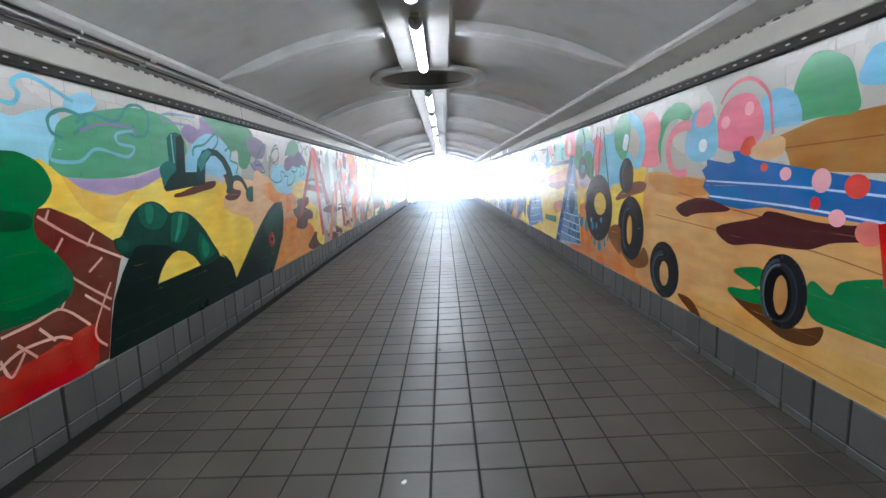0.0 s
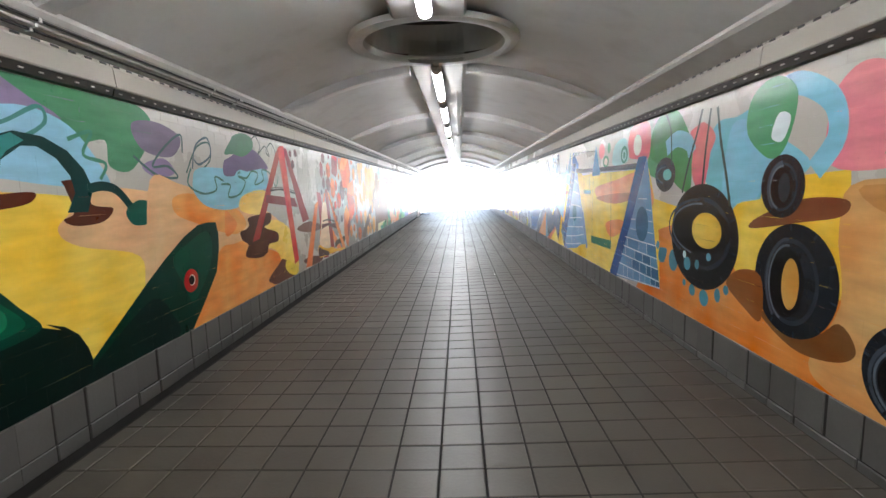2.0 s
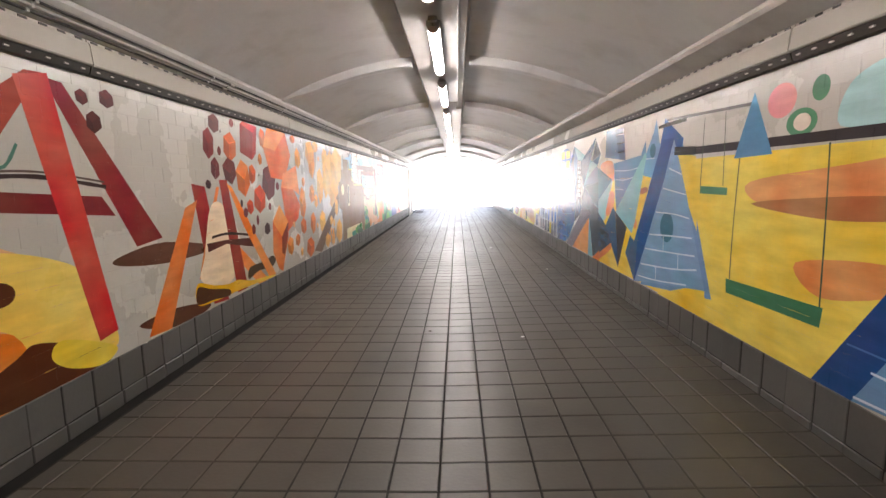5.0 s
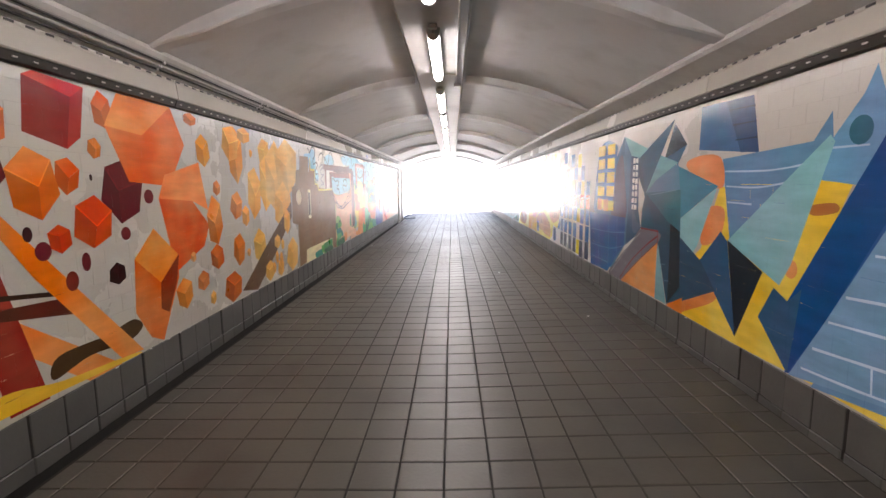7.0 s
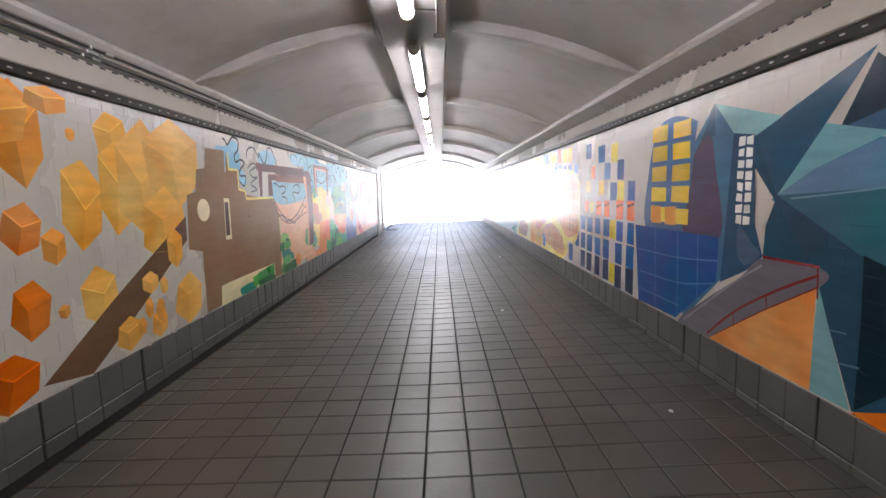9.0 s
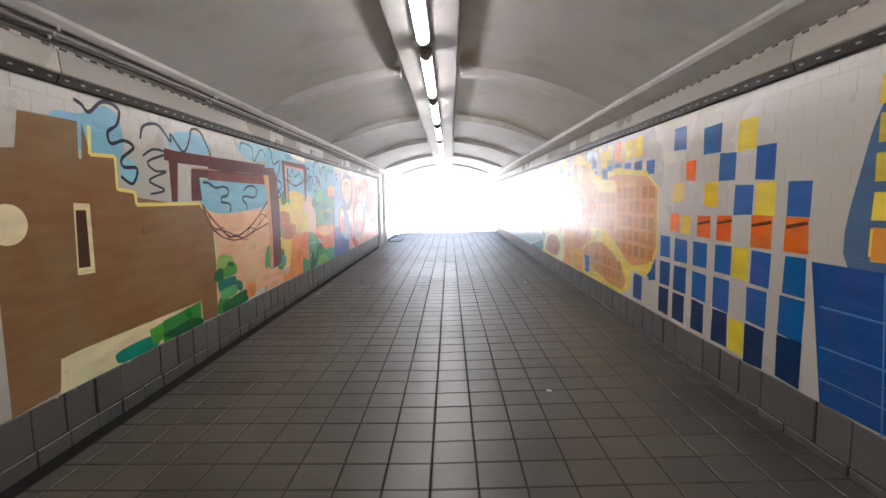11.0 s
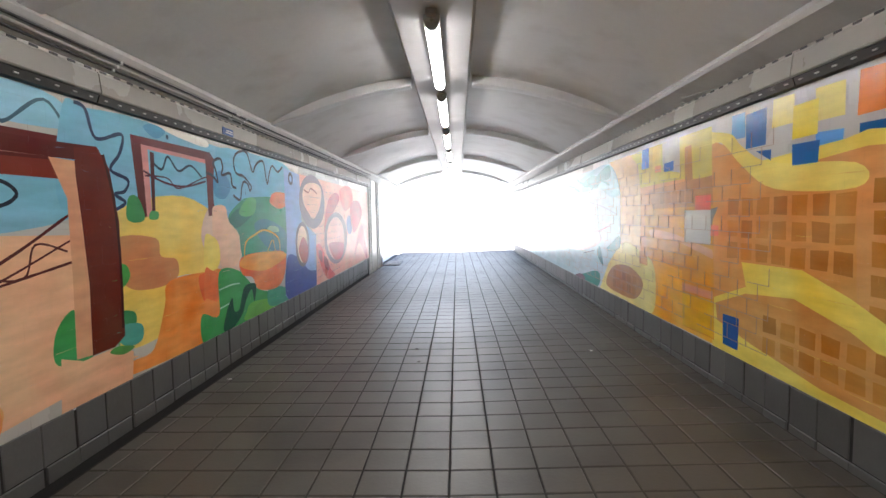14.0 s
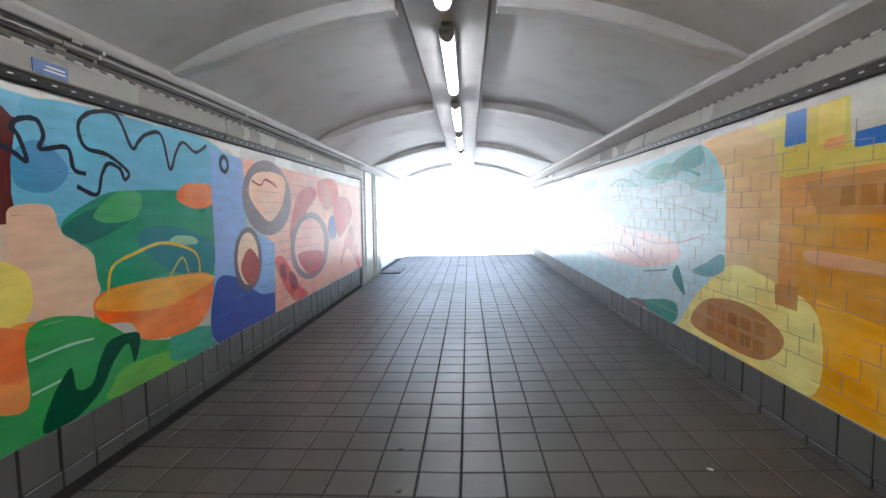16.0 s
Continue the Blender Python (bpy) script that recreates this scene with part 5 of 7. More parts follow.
blob("painted_bush", "4a9a4c", [(12.56, 0.825), (12.58, 0.919), (12.67, 0.923), (12.7, 0.853), (12.63, 0.798)])
blob("painted_bush", "3a8a50", [(12.54, 0.622), (12.59, 0.675), (12.72, 0.647), (12.71, 0.572)])
blob("painted_bush", "4fa090", [(12.57, 0.524), (12.6, 0.594), (12.77, 0.568), (12.77, 0.477), (12.66, 0.466)])
blob("painted_bush", "5a9a4c", [(12.51, 0.471), (12.57, 0.491), (12.7, 0.455), (12.61, 0.435)])
flat("painted_frame", "54190f", [(11.11, 1.539), (11.37, 1.523), (11.74, 1.53), (12.24, 1.535), (12.51, 1.546), (12.45, 1.464), (12.22, 1.462), (11.73, 1.457), (11.37, 1.445), (11.1, 1.452)])
flat("painted_frame", "7a3222", [(11.1, 1.434), (11.37, 1.429), (11.73, 1.433), (12.22, 1.448), (12.3, 1.365), (11.72, 1.363), (11.36, 1.364), (11.09, 1.365)])
flat("painted_frame", "d8a078", [(12.21, 1.461), (12.36, 1.458), (12.38, 1.163), (12.4, 0.854), (12.39, 0.497), (12.29, 0.503), (12.3, 0.903), (12.3, 1.276)])
flat("painted_frame", "64200f", [(12.36, 1.524), (12.51, 1.546), (12.59, 1.442), (12.64, 1.159), (12.63, 0.828), (12.63, 0.536), (12.55, 0.494), (12.39, 0.493), (12.4, 0.854), (12.38, 1.163), (12.36, 1.39)])
stroke("painted_frame_edge", "3a100c", 0.02, [(12.55, 1.511), (12.61, 1.281), (12.63, 0.953), (12.62, 0.58)])

mural = start_mural("left", "mural of a green garden and an orange basket")
blob("painted_bush", "4a9a80", [(13.94, 1.168), (14.31, 1.331), (14.71, 1.21), (15.41, 1.281), (15.38, 0.747), (15.02, 0.682), (14.43, 0.692), (14.06, 0.696), (14.13, 0.958)])
blob("painted_sky_patch", "6fb0cc", [(13.73, 1.663), (13.81, 1.715), (14.02, 1.737), (14.48, 1.744), (15.27, 1.714), (15.33, 1.362), (14.88, 1.347), (14.31, 1.328), (13.91, 1.175), (13.68, 1.246)])
blob("painted_sky_patch", "4f90b8", [(13.69, 1.477), (13.82, 1.541), (13.96, 1.432), (13.86, 1.326), (13.7, 1.342)])
blob("painted_sand", "e0b898", [(13.64, 1.184), (13.67, 1.26), (13.85, 1.261), (13.9, 1.13), (14.06, 1.039), (14.06, 0.84), (13.97, 0.775), (13.78, 0.759), (13.71, 0.9), (13.64, 1.022)])
blob("painted_sand", "e8d060", [(13.52, 1.036), (13.61, 1.044), (13.71, 0.983), (13.73, 0.872), (13.68, 0.793), (13.5, 0.789)])
blob("painted_sand", "e8743a", [(13.5, 0.799), (13.58, 0.789), (13.69, 0.735), (13.71, 0.614), (13.64, 0.537), (13.48, 0.558)])
blob("painted_sand", "e88a44", [(13.48, 0.579), (13.56, 0.565), (13.66, 0.521), (13.68, 0.451), (13.6, 0.418), (13.47, 0.464)])
blob("painted_bush", "2f8a6a", [(13.89, 1.171), (14.12, 1.308), (14.32, 1.349), (14.89, 1.365), (15.24, 1.265), (15.4, 1.189), (15.19, 1.014), (15.12, 0.769), (14.66, 0.868), (14.15, 0.824), (14.06, 1.061)])
blob("painted_bush", "1f6a5c", [(13.9, 1.166), (14.09, 1.252), (14.38, 1.278), (14.35, 1.192), (14.06, 1.089), (13.96, 1.108)])
blob("painted_bush", "2a7a80", [(14.38, 1.098), (14.69, 1.151), (15.17, 1.015), (15.12, 0.817), (14.66, 0.882)])
blob("painted_bush", "4fa064", [(14.09, 1.225), (14.27, 1.342), (14.44, 1.332), (14.39, 1.207), (14.18, 1.181)])
blob("painted_bush", "8fc09a", [(14.68, 1.041), (14.74, 1.086), (14.94, 1.068), (14.96, 1.021)])
blob("painted_bush", "3f9a54", [(13.7, 0.755), (14.03, 0.729), (14.42, 0.511), (15.16, 0.352), (15.15, 0.279), (14.14, 0.279), (13.54, 0.28), (13.41, 0.298), (13.43, 0.482), (13.67, 0.428)])
blob("painted_bush", "6fb04a", [(14.15, 0.355), (14.32, 0.418), (15.14, 0.323), (15.16, 0.279), (14.18, 0.279)])
blob("painted_bush", "4a9a80", [(14.63, 0.462), (14.87, 0.473), (15.16, 0.4), (15.14, 0.279), (14.67, 0.307)])
stroke("painted_stripe", "a8d0b8", .012, [(13.69, 0.619), (13.89, 0.63), (14.04, 0.621)])
stroke("painted_stripe", "a8d0b8", .012, [(13.69, 0.474), (13.85, 0.486)])
blob("painted_basket", "e8783a", [(14.05, 0.791), (14.19, 0.847), (14.66, 0.841), (15.12, 0.793), (15.1, 0.578), (14.88, 0.462), (14.42, 0.511), (14.3, 0.636), (14.11, 0.683)])
blob("painted_basket_rim", "e8a040", [(14.06, 0.769), (14.19, 0.841), (14.66, 0.841), (15.11, 0.795), (15.12, 0.737), (14.64, 0.668), (14.26, 0.708)])
stroke("painted_basket_handle", "d8b040", .018, [(14.15, 0.813), (14.19, 0.952), (14.37, 1.012), (14.63, 1.05), (14.95, 0.961), (14.99, 0.802)])
stroke("painted_basket_handle", "c8a850", .012, [(14.66, 0.841), (14.8, 0.945), (14.87, 0.811)])
blob("painted_flower", "e8783c", [(14.77, 1.343), (14.89, 1.417), (15.2, 1.418), (15.22, 1.305), (15.01, 1.256), (14.82, 1.291)])
blob("painted_dark_snake", "0c4a34", [(13.73, 0.289), (13.78, 0.413), (13.85, 0.496), (13.9, 0.519), (13.92, 0.411), (14.01, 0.406), (14.07, 0.51), (14.15, 0.586), (14.36, 0.567), (14.31, 0.415), (14.27, 0.534), (14.16, 0.471), (14.06, 0.352), (13.89, 0.279)])
stroke("painted_squiggle", "141c2a", .022, [(13.58, 1.506), (13.67, 1.492), (13.75, 1.449), (13.72, 1.549), (13.69, 1.577), (13.73, 1.617), (13.81, 1.628), (13.84, 1.567), (13.82, 1.507), (13.96, 1.53), (13.99, 1.435), (14.06, 1.419)])
stroke("painted_squiggle", "141c2a", .022, [(14, 1.357), (14.12, 1.322), (14.16, 1.422), (14.21, 1.482), (14.29, 1.461), (14.32, 1.409), (14.35, 1.45), (14.21, 1.525), (14.07, 1.543), (14.03, 1.623), (14.06, 1.686), (14.15, 1.73), (14.29, 1.737), (14.39, 1.584), (14.45, 1.63), (14.52, 1.677), (14.65, 1.692), (14.72, 1.497), (14.79, 1.608), (14.87, 1.681), (15.01, 1.634), (15.15, 1.698)])
flat("painted_blue_brickwork", "8aa8d8", [(15.18, 1.693), (15.68, 1.66), (15.71, 1.119), (16.28, 0.93), (16.21, 0.279), (15.19, 0.279), (15.1, 0.335), (15.2, 0.931)])
blob("painted_blue_brickwork", "3a509a", [(15.19, 0.726), (15.52, 0.714), (15.92, 0.518), (16.25, 0.461), (16.21, 0.279), (15.18, 0.279)])
oval("painted_ring", "1c1830", 15.385, 1.591, 0.075, 0.072)
oval("painted_ring", "8aa8d8", 15.385, 1.59, 0.035, 0.038)

mural = start_mural("left", "mural of pink and red abstract round faces with grey outlines")
flat("painted_panel", "e8a890", [(15.68, 1.668), (20.09, 1.644), (19.95, 0.309), (16.72, 0.283), (16.23, 0.279), (16.28, 0.93), (15.76, 1.155)])
blob("painted_blush", "f0b8a0", [(17.6, 1.538), (20.09, 1.566), (20.02, 0.984), (18.59, 1.189)])
oval("painted_ring", "7a6a70", 16.19, 1.357, 0.54, 0.342)
blob("painted_heart", "f0c0a0", [(15.78, 1.376), (15.88, 1.547), (16.26, 1.602), (16.58, 1.543), (16.51, 1.317), (16.22, 1.145), (16, 1.21)])
stroke("painted_outline", "a84a3a", .02, [(15.84, 1.497), (16.01, 1.468), (16.13, 1.525), (16.38, 1.466)])
oval("painted_ring", "6a5a64", 15.725, 0.843, 0.255, 0.266)
oval("painted_face", "e8c8a8", 15.72, 0.846, 0.19, 0.217)
blob("painted_face", "b03a34", [(15.58, 0.783), (15.74, 0.93), (15.92, 0.807), (15.87, 0.649), (15.71, 0.63)])
blob("painted_face", "c0403a", [(16.66, 0.974), (16.91, 1.383), (17.35, 1.525), (17.59, 1.436), (17.16, 1.201), (16.95, 0.958)])
oval("painted_ring", "7a6068", 17.35, 0.84, 0.69, 0.386)
oval("painted_face", "e8b0a0", 17.315, 0.839, 0.525, 0.32)
blob("painted_mouth", "b83838", [(16.9, 0.778), (17.75, 0.737), (17.63, 0.537), (17.19, 0.532)])
blob("painted_face", "d06048", [(17.6, 1.572), (18.35, 1.667), (18.55, 1.428), (17.92, 1.252)])
oval("painted_eye", "4a5a9a", 18.235, 1.018, 0.215, 0.16)
blob("painted_face", "b84a40", [(18.57, 0.465), (18.93, 0.849), (19.3, 1.007), (19.64, 0.624), (19.77, 0.279), (19.02, 0.673)])
blob("painted_face", "d85a50", [(16.27, 0.727), (16.46, 0.79), (16.9, 0.44), (17.17, 0.301), (16.72, 0.307)])
blob("painted_face", "8a2a30", [(16.37, 0.716), (16.52, 0.698), (16.52, 0.556), (16.39, 0.615)])
blob("painted_face", "8a2a30", [(16.62, 0.629), (16.81, 0.545), (16.83, 0.408), (16.64, 0.48)])
blob("painted_face", "c85048", [(18.32, 1.345), (19, 1.44), (19.32, 1.184), (18.55, 0.87)])

mural = start_mural("right", "mural of black tyres on orange sand under bright balloons")
flat("painted_sand", "e08a3c", [(2.62, 0.843), (2.25, 0.801), (1.24, 0.75), (0.97, 0.744), (0.48, 0.735), (0.23, 0.734), (0.18, 0.279), (0.43, 0.279), (0.93, 0.279), (1.2, 0.283), (1.72, 0.279), (2.89, 0.279), (2.64, 0.631)])
flat("painted_sand", "f0ce50", [(2.6, 1.105), (2.11, 1.049), (1.72, 1.119), (1.29, 1.221), (1.01, 1.236), (0.53, 1.264), (0.48, 0.71), (0.97, 0.726), (1.24, 0.75), (1.38, 0.845), (2.25, 0.781), (2.47, 0.856)])
blob("painted_sky_patch", "7cbccc", [(1.73, 1.252), (1.71, 1.459), (1.59, 1.589), (1.39, 1.596), (1.16, 1.588), (1.12, 1.122), (1.27, 1.101), (1.52, 1.127)])
blob("painted_sand", "e08a4c", [(2.47, 0.834), (2.05, 0.923), (1.78, 0.891), (1.55, 0.8), (1.76, 0.731), (2.25, 0.781)])
blob("painted_sand", "d8a464", [(0.53, 0.692), (0.57, 1.015), (0.46, 1.22), (-0.31, 1.175), (-1.12, 1.213), (-1.62, 1.142), (-1.88, 1.12), (-1.98, 0.279), (-1.72, 0.279), (-1.22, 0.279), (-0.34, 0.279), (0.08, 0.279), (0.49, 0.279), (0.69, 0.375)])
flat("painted_sand", "a87a3c", [(-1, 1.374), (-1.26, 1.429), (-1.58, 1.441), (-1.87, 1.449), (-1.91, 1.178), (-1.12, 1.208), (-1.08, 1.289)])
blob("painted_sand", "d8a050", [(-0.08, 0.354), (-0.4, 0.279), (-1.22, 0.282), (-1.72, 0.283), (-2.01, 0.279), (-1.99, 0.47), (-1.7, 0.46), (-1.37, 0.44), (-0.99, 0.473), (-0.31, 0.399)])
blob("painted_sand", "c89050", [(0.46, 1.198), (-0.31, 1.164), (-0.39, 1.07), (0.24, 1.062)])
stroke("painted_plank_line", "9a6a3a", .006, [(-0.02, 1.077), (-0.69, 0.994), (-1.22, 0.956), (-1.64, 0.93)])
stroke("painted_plank_line", "9a6a3a", .006, [(0.33, 0.893), (-0.7, 0.858), (-1.23, 0.853), (-1.66, 0.808)])
stroke("painted_plank_line", "8a5c30", .006, [(-1.07, 1.316), (-1.37, 1.325), (-1.59, 1.332)])
stroke("painted_plank_line", "b07a40", .006, [(-0.32, 0.342), (-0.91, 0.343), (-1.38, 0.344), (-1.71, 0.339)])
flat("painted_blue_panel", "3868ac", [(-0.37, 1.301), (-0.42, 1.282), (-0.61, 1.256), (-0.67, 1.269), (-0.63, 1.338), (-0.68, 1.344), (-0.76, 1.303), (-0.84, 1.27), (-0.99, 1.249), (-1.61, 1.159), (-1.91, 1.138), (-1.93, 0.955), (-1.63, 0.992), (-0.96, 1.026), (-0.76, 1.002), (-0.63, 1.009), (-0.52, 1.03), (-0.4, 1.029), (-0.42, 1.076), (-0.34, 1.115), (-0.37, 1.174), (-0.32, 1.222), (-0.38, 1.249)])
stroke("painted_plank_line", "c8d8f0", .010, [(-0.38, 1.157), (-1.12, 1.134), (-1.62, 1.105)])
stroke("painted_plank_line", "c8d8f0", .010, [(-0.42, 1.064), (-1.14, 1.039), (-1.63, 1.005)])
blob("painted_maroon_shadow", "4a2024", [(-0.52, 0.881), (-0.89, 0.966), (-0.99, 1.008), (-1.31, 0.98), (-1.64, 0.986), (-1.79, 0.954), (-1.42, 0.904), (-1.24, 0.848), (-0.91, 0.83), (-0.66, 0.796)])
blob("painted_maroon_shadow", "4a2024", [(0, 0.973), (-0.32, 1.05), (-0.65, 0.992), (-0.28, 0.945), (-0.13, 0.912)])
blob("painted_balloon", "5aa070", [(-1.08, 1.438), (-1.09, 1.566), (-1.14, 1.673), (-1.21, 1.714), (-1.3, 1.702), (-1.4, 1.646), (-1.45, 1.536), (-1.46, 1.435), (-1.26, 1.434)])
blob("painted_balloon", "8cc0dc", [(-0.87, 1.425), (-0.86, 1.562), (-0.98, 1.605), (-1.11, 1.559), (-1.16, 1.429), (-1.02, 1.418)])
blob("painted_balloon", "e48490", [(-0.46, 1.377), (-0.5, 1.553), (-0.63, 1.628), (-0.8, 1.606), (-0.89, 1.487), (-0.87, 1.368), (-0.66, 1.322)])
stroke("painted_ring", "d88088", 0.022, [(-0.5, 1.603), (-0.56, 1.662), (-0.65, 1.696), (-0.75, 1.698), (-0.84, 1.663), (-0.92, 1.59), (-0.95, 1.497), (-0.97, 1.388)])
blob("painted_balloon", "8cc4dc", [(-0.09, 1.376), (-0.19, 1.593), (-0.42, 1.57), (-0.48, 1.332), (-0.25, 1.273)])
oval("painted_dot", "e8f0f0", -0.32, 1.376, 0.05, 0.042)
oval("painted_dot", "f0a8b0", -0.555, 1.491, 0.045, 0.035)
oval("painted_dot", "f0a8b0", -0.77, 1.54, 0.04, 0.036)
blob("painted_balloon", "e89aa4", [(-0.21, 1.519), (-0.27, 1.617), (-0.38, 1.636), (-0.42, 1.547), (-0.34, 1.489)])
blob("painted_balloon", "d86a50", [(-0.71, 1.319), (-0.75, 1.384), (-0.82, 1.389), (-0.84, 1.33), (-0.78, 1.292)])
blob("painted_sand", "d8b080", [(-0.81, 1.332), (-0.98, 1.376), (-1.06, 1.358), (-1.04, 1.283), (-0.86, 1.271)])
blob("painted_balloon", "8cc8e8", [(-1.47, 1.533), (-1.47, 1.618), (-1.51, 1.667), (-1.58, 1.669), (-1.71, 1.653), (-1.72, 1.522)])
oval("painted_dot", "f0b0b8", -1.08, 1.193, 0.04, 0.032)
oval("painted_dot", "e8b0b0", -1.305, 1.162, 0.055, 0.053)
oval("painted_dot", "e0584a", -1.49, 1.14, 0.06, 0.049)
oval("painted_dot", "f0b0b8", -1.405, 1.006, 0.045, 0.037)
oval("painted_dot", "e0584a", -1.28, 1.062, 0.03, 0.029)
oval("painted_dot", "e07a70", -1.565, 0.958, 0.065, 0.049)
oval("painted_dot", "e06a5a", -0.92, 1.228, 0.03, 0.022)
blob("painted_brown_shadow", "5a3418", [(-0.67, 0.532), (-0.94, 0.545), (-1.2, 0.471), (-1.38, 0.525), (-1.34, 0.428), (-1.17, 0.394), (-0.99, 0.426), (-0.81, 0.467)])
blob("painted_bush", "1f7a40", [(-0.71, 0.648), (-0.92, 0.709), (-1, 0.667), (-0.89, 0.582), (-0.68, 0.548), (-0.72, 0.503), (-0.98, 0.521), (-0.99, 0.581)])
blob("painted_bush", "1f7a40", [(-1.27, 0.672), (-1.31, 0.717), (-1.41, 0.679), (-1.46, 0.745), (-1.66, 0.8), (-1.81, 0.82), (-1.84, 0.53), (-1.69, 0.538), (-1.51, 0.538), (-1.31, 0.551)])
flat("painted_red_panel", "b82c20", [(-1.6, 0.998), (-1.78, 1.049), (-1.82, 0.704), (-1.65, 0.767)])
blob("painted_brown_shadow", "6a3c18", [(-0.07, 0.358), (-0.26, 0.365), (-0.39, 0.28), (-0.27, 0.279)])
tyre("painted_tyre", "1c2026", "b08048", (-1.115, 0.624, 0.165, 0.184), (-1.085, 0.603, 0.075, 0.114))
tyre("painted_tyre", "1c2026", "c89458", (0.16, 0.49, 0.24, 0.211), (0.18, 0.462, 0.11, 0.108))
blob("painted_sky_patch", "8cc4dc", [(1.49, 1.082), (1.45, 1.521), (1.26, 1.567), (1.08, 1.484), (0.76, 1.292), (1.11, 1.172), (1.19, 1.091)])
stroke("painted_ring", "5aa070", .11, [(0.32, 1.285), (0.32, 1.435), (0.23, 1.583), (0.08, 1.639), (-0.07, 1.614), (-0.13, 1.556)])
stroke("painted_ring", "e08a96", .07, [(0.1, 1.242), (0.15, 1.369), (0.1, 1.479), (-0.04, 1.524), (-0.16, 1.519)])
stroke("painted_ring", "e08a96", .05, [(0.1, 1.242), (-0.02, 1.202), (-0.13, 1.218)])
blob("painted_balloon", "e88a94", [(0.65, 1.288), (0.66, 1.56), (0.55, 1.678), (0.41, 1.67), (0.29, 1.558), (0.33, 1.41), (0.3, 1.274)])
stroke("painted_ring", "8cc4dc", .11, [(1.07, 1.339), (1.11, 1.591), (0.91, 1.685), (0.67, 1.574), (0.62, 1.41), (0.74, 1.266)])
blob("painted_balloon", "5aa070", [(1.27, 1.486), (1.24, 1.68), (1.04, 1.749), (0.88, 1.639), (0.94, 1.399), (1.07, 1.339)])
blob("painted_balloon", "e0eef0", [(1.06, 1.449), (1.01, 1.56), (0.92, 1.533), (0.97, 1.421)])
blob("painted_balloon", "5a9a68", [(2.67, 1.3), (2.56, 1.632), (2.23, 1.749), (1.97, 1.573), (1.89, 1.28)])
blob("painted_balloon", "e07a80", [(1.91, 1.303), (1.86, 1.562), (1.76, 1.615), (1.66, 1.501), (1.72, 1.212), (1.8, 1.169)])
blob("painted_sand", "f0d050", [(1.4, 0.815), (1.37, 1.07), (1.12, 1.129), (0.98, 1.172), (0.92, 1.072), (1.1, 0.921), (1.14, 0.694), (1.1, 0.478)])
blob("painted_brown_mud", "7a4a2c", [(1.19, 0.965), (1.14, 1.027), (0.81, 1.134), (0.54, 1.139), (0.56, 1.068), (0.8, 1.025)])
blob("painted_brown_shadow", "7a5028", [(1.1, 0.533), (0.7, 0.504), (0.53, 0.608), (0.43, 0.512), (0.54, 0.432), (0.81, 0.408)])
tyre("painted_tyre", "1c2026", "d0a050", (0.835, 0.736, 0.295, 0.28), (0.875, 0.716, 0.095, 0.149))
tyre("painted_tyre", "1c2026", "2a3034", (0.955, 1.195, 0.165, 0.158), (0.955, 1.189, 0.065, 0.084))
blob("painted_balloon", "e07a80", [(1.95, 1.556), (1.87, 1.599), (1.76, 1.61), (1.66, 1.565), (1.61, 1.496), (1.67, 1.404), (1.73, 1.225), (1.81, 1.226), (1.86, 1.42)])
blob("painted_balloon", "4f9058", [(2.66, 1.456), (2.6, 1.665), (2.45, 1.757), (2.28, 1.757), (2.12, 1.728), (1.96, 1.543), (1.91, 1.34), (1.93, 1.164), (2.12, 1.198), (2.35, 1.332)])
stroke("painted_ring", "8cc4d4", .12, [(2.33, 1.489), (2.15, 1.544), (1.97, 1.501), (1.91, 1.425)])
oval("painted_drop", "4f8a98", 2.365, 0.655, 0.075, 0.058)
oval("painted_drop", "4f8a98", 2.145, 0.641, 0.075, 0.083)
oval("painted_drop", "4f90a0", 1.835, 0.477, 0.045, 0.04)
oval("painted_drop", "4f90a0", 1.67, 0.458, 0.06, 0.056)
oval("painted_drop", "4f90a0", 1.505, 0.512, 0.035, 0.045)
oval("painted_drop", "4f90a0", 1.41, 0.566, 0.03, 0.03)
oval("painted_drop", "4f90a0", 1.955, 0.508, 0.025, 0.025)
blob("painted_brown_shadow", "8a5428", [(1.41, 0.611), (1.28, 0.717), (1.08, 0.711), (1.06, 0.474), (1.22, 0.509)])
tyre("painted_tyre", "15181c", "ecc850", (1.745, 0.861, 0.445, 0.353), (1.76, 0.907, 0.29, 0.137))
oval("painted_drop", "4f8a98", 1.92, 0.652, 0.05, 0.047)
oval("painted_drop", "4f8a98", 1.78, 0.666, 0.03, 0.033)
oval("painted_drop", "5a98a8", 1.63, 0.738, 0.03, 0.026)
oval("painted_drop", "a8c8cc", 1.965, 0.712, 0.025, 0.027)
tyre("painted_tyre", "1a1e22", "7ab8b0", (2.345, 1.29, 0.185, 0.133), (2.335, 1.288, 0.115, 0.05))
stroke("painted_chain", "3a4440", .022, [(1.75, 1.212), (1.73, 1.409), (1.7, 1.583), (1.68, 1.692)])
stroke("painted_chain", "3a4440", .022, [(2.04, 1.153), (1.95, 1.371), (1.85, 1.556), (1.79, 1.703)])
stroke("painted_chain", "3a4a44", .026, [(1.41, 1.08), (1.47, 1.269), (1.55, 1.488), (1.6, 1.688)])
stroke("painted_chain", "3a5a44", .018, [(2.23, 1.358), (2.26, 1.616), (2.36, 1.757)])

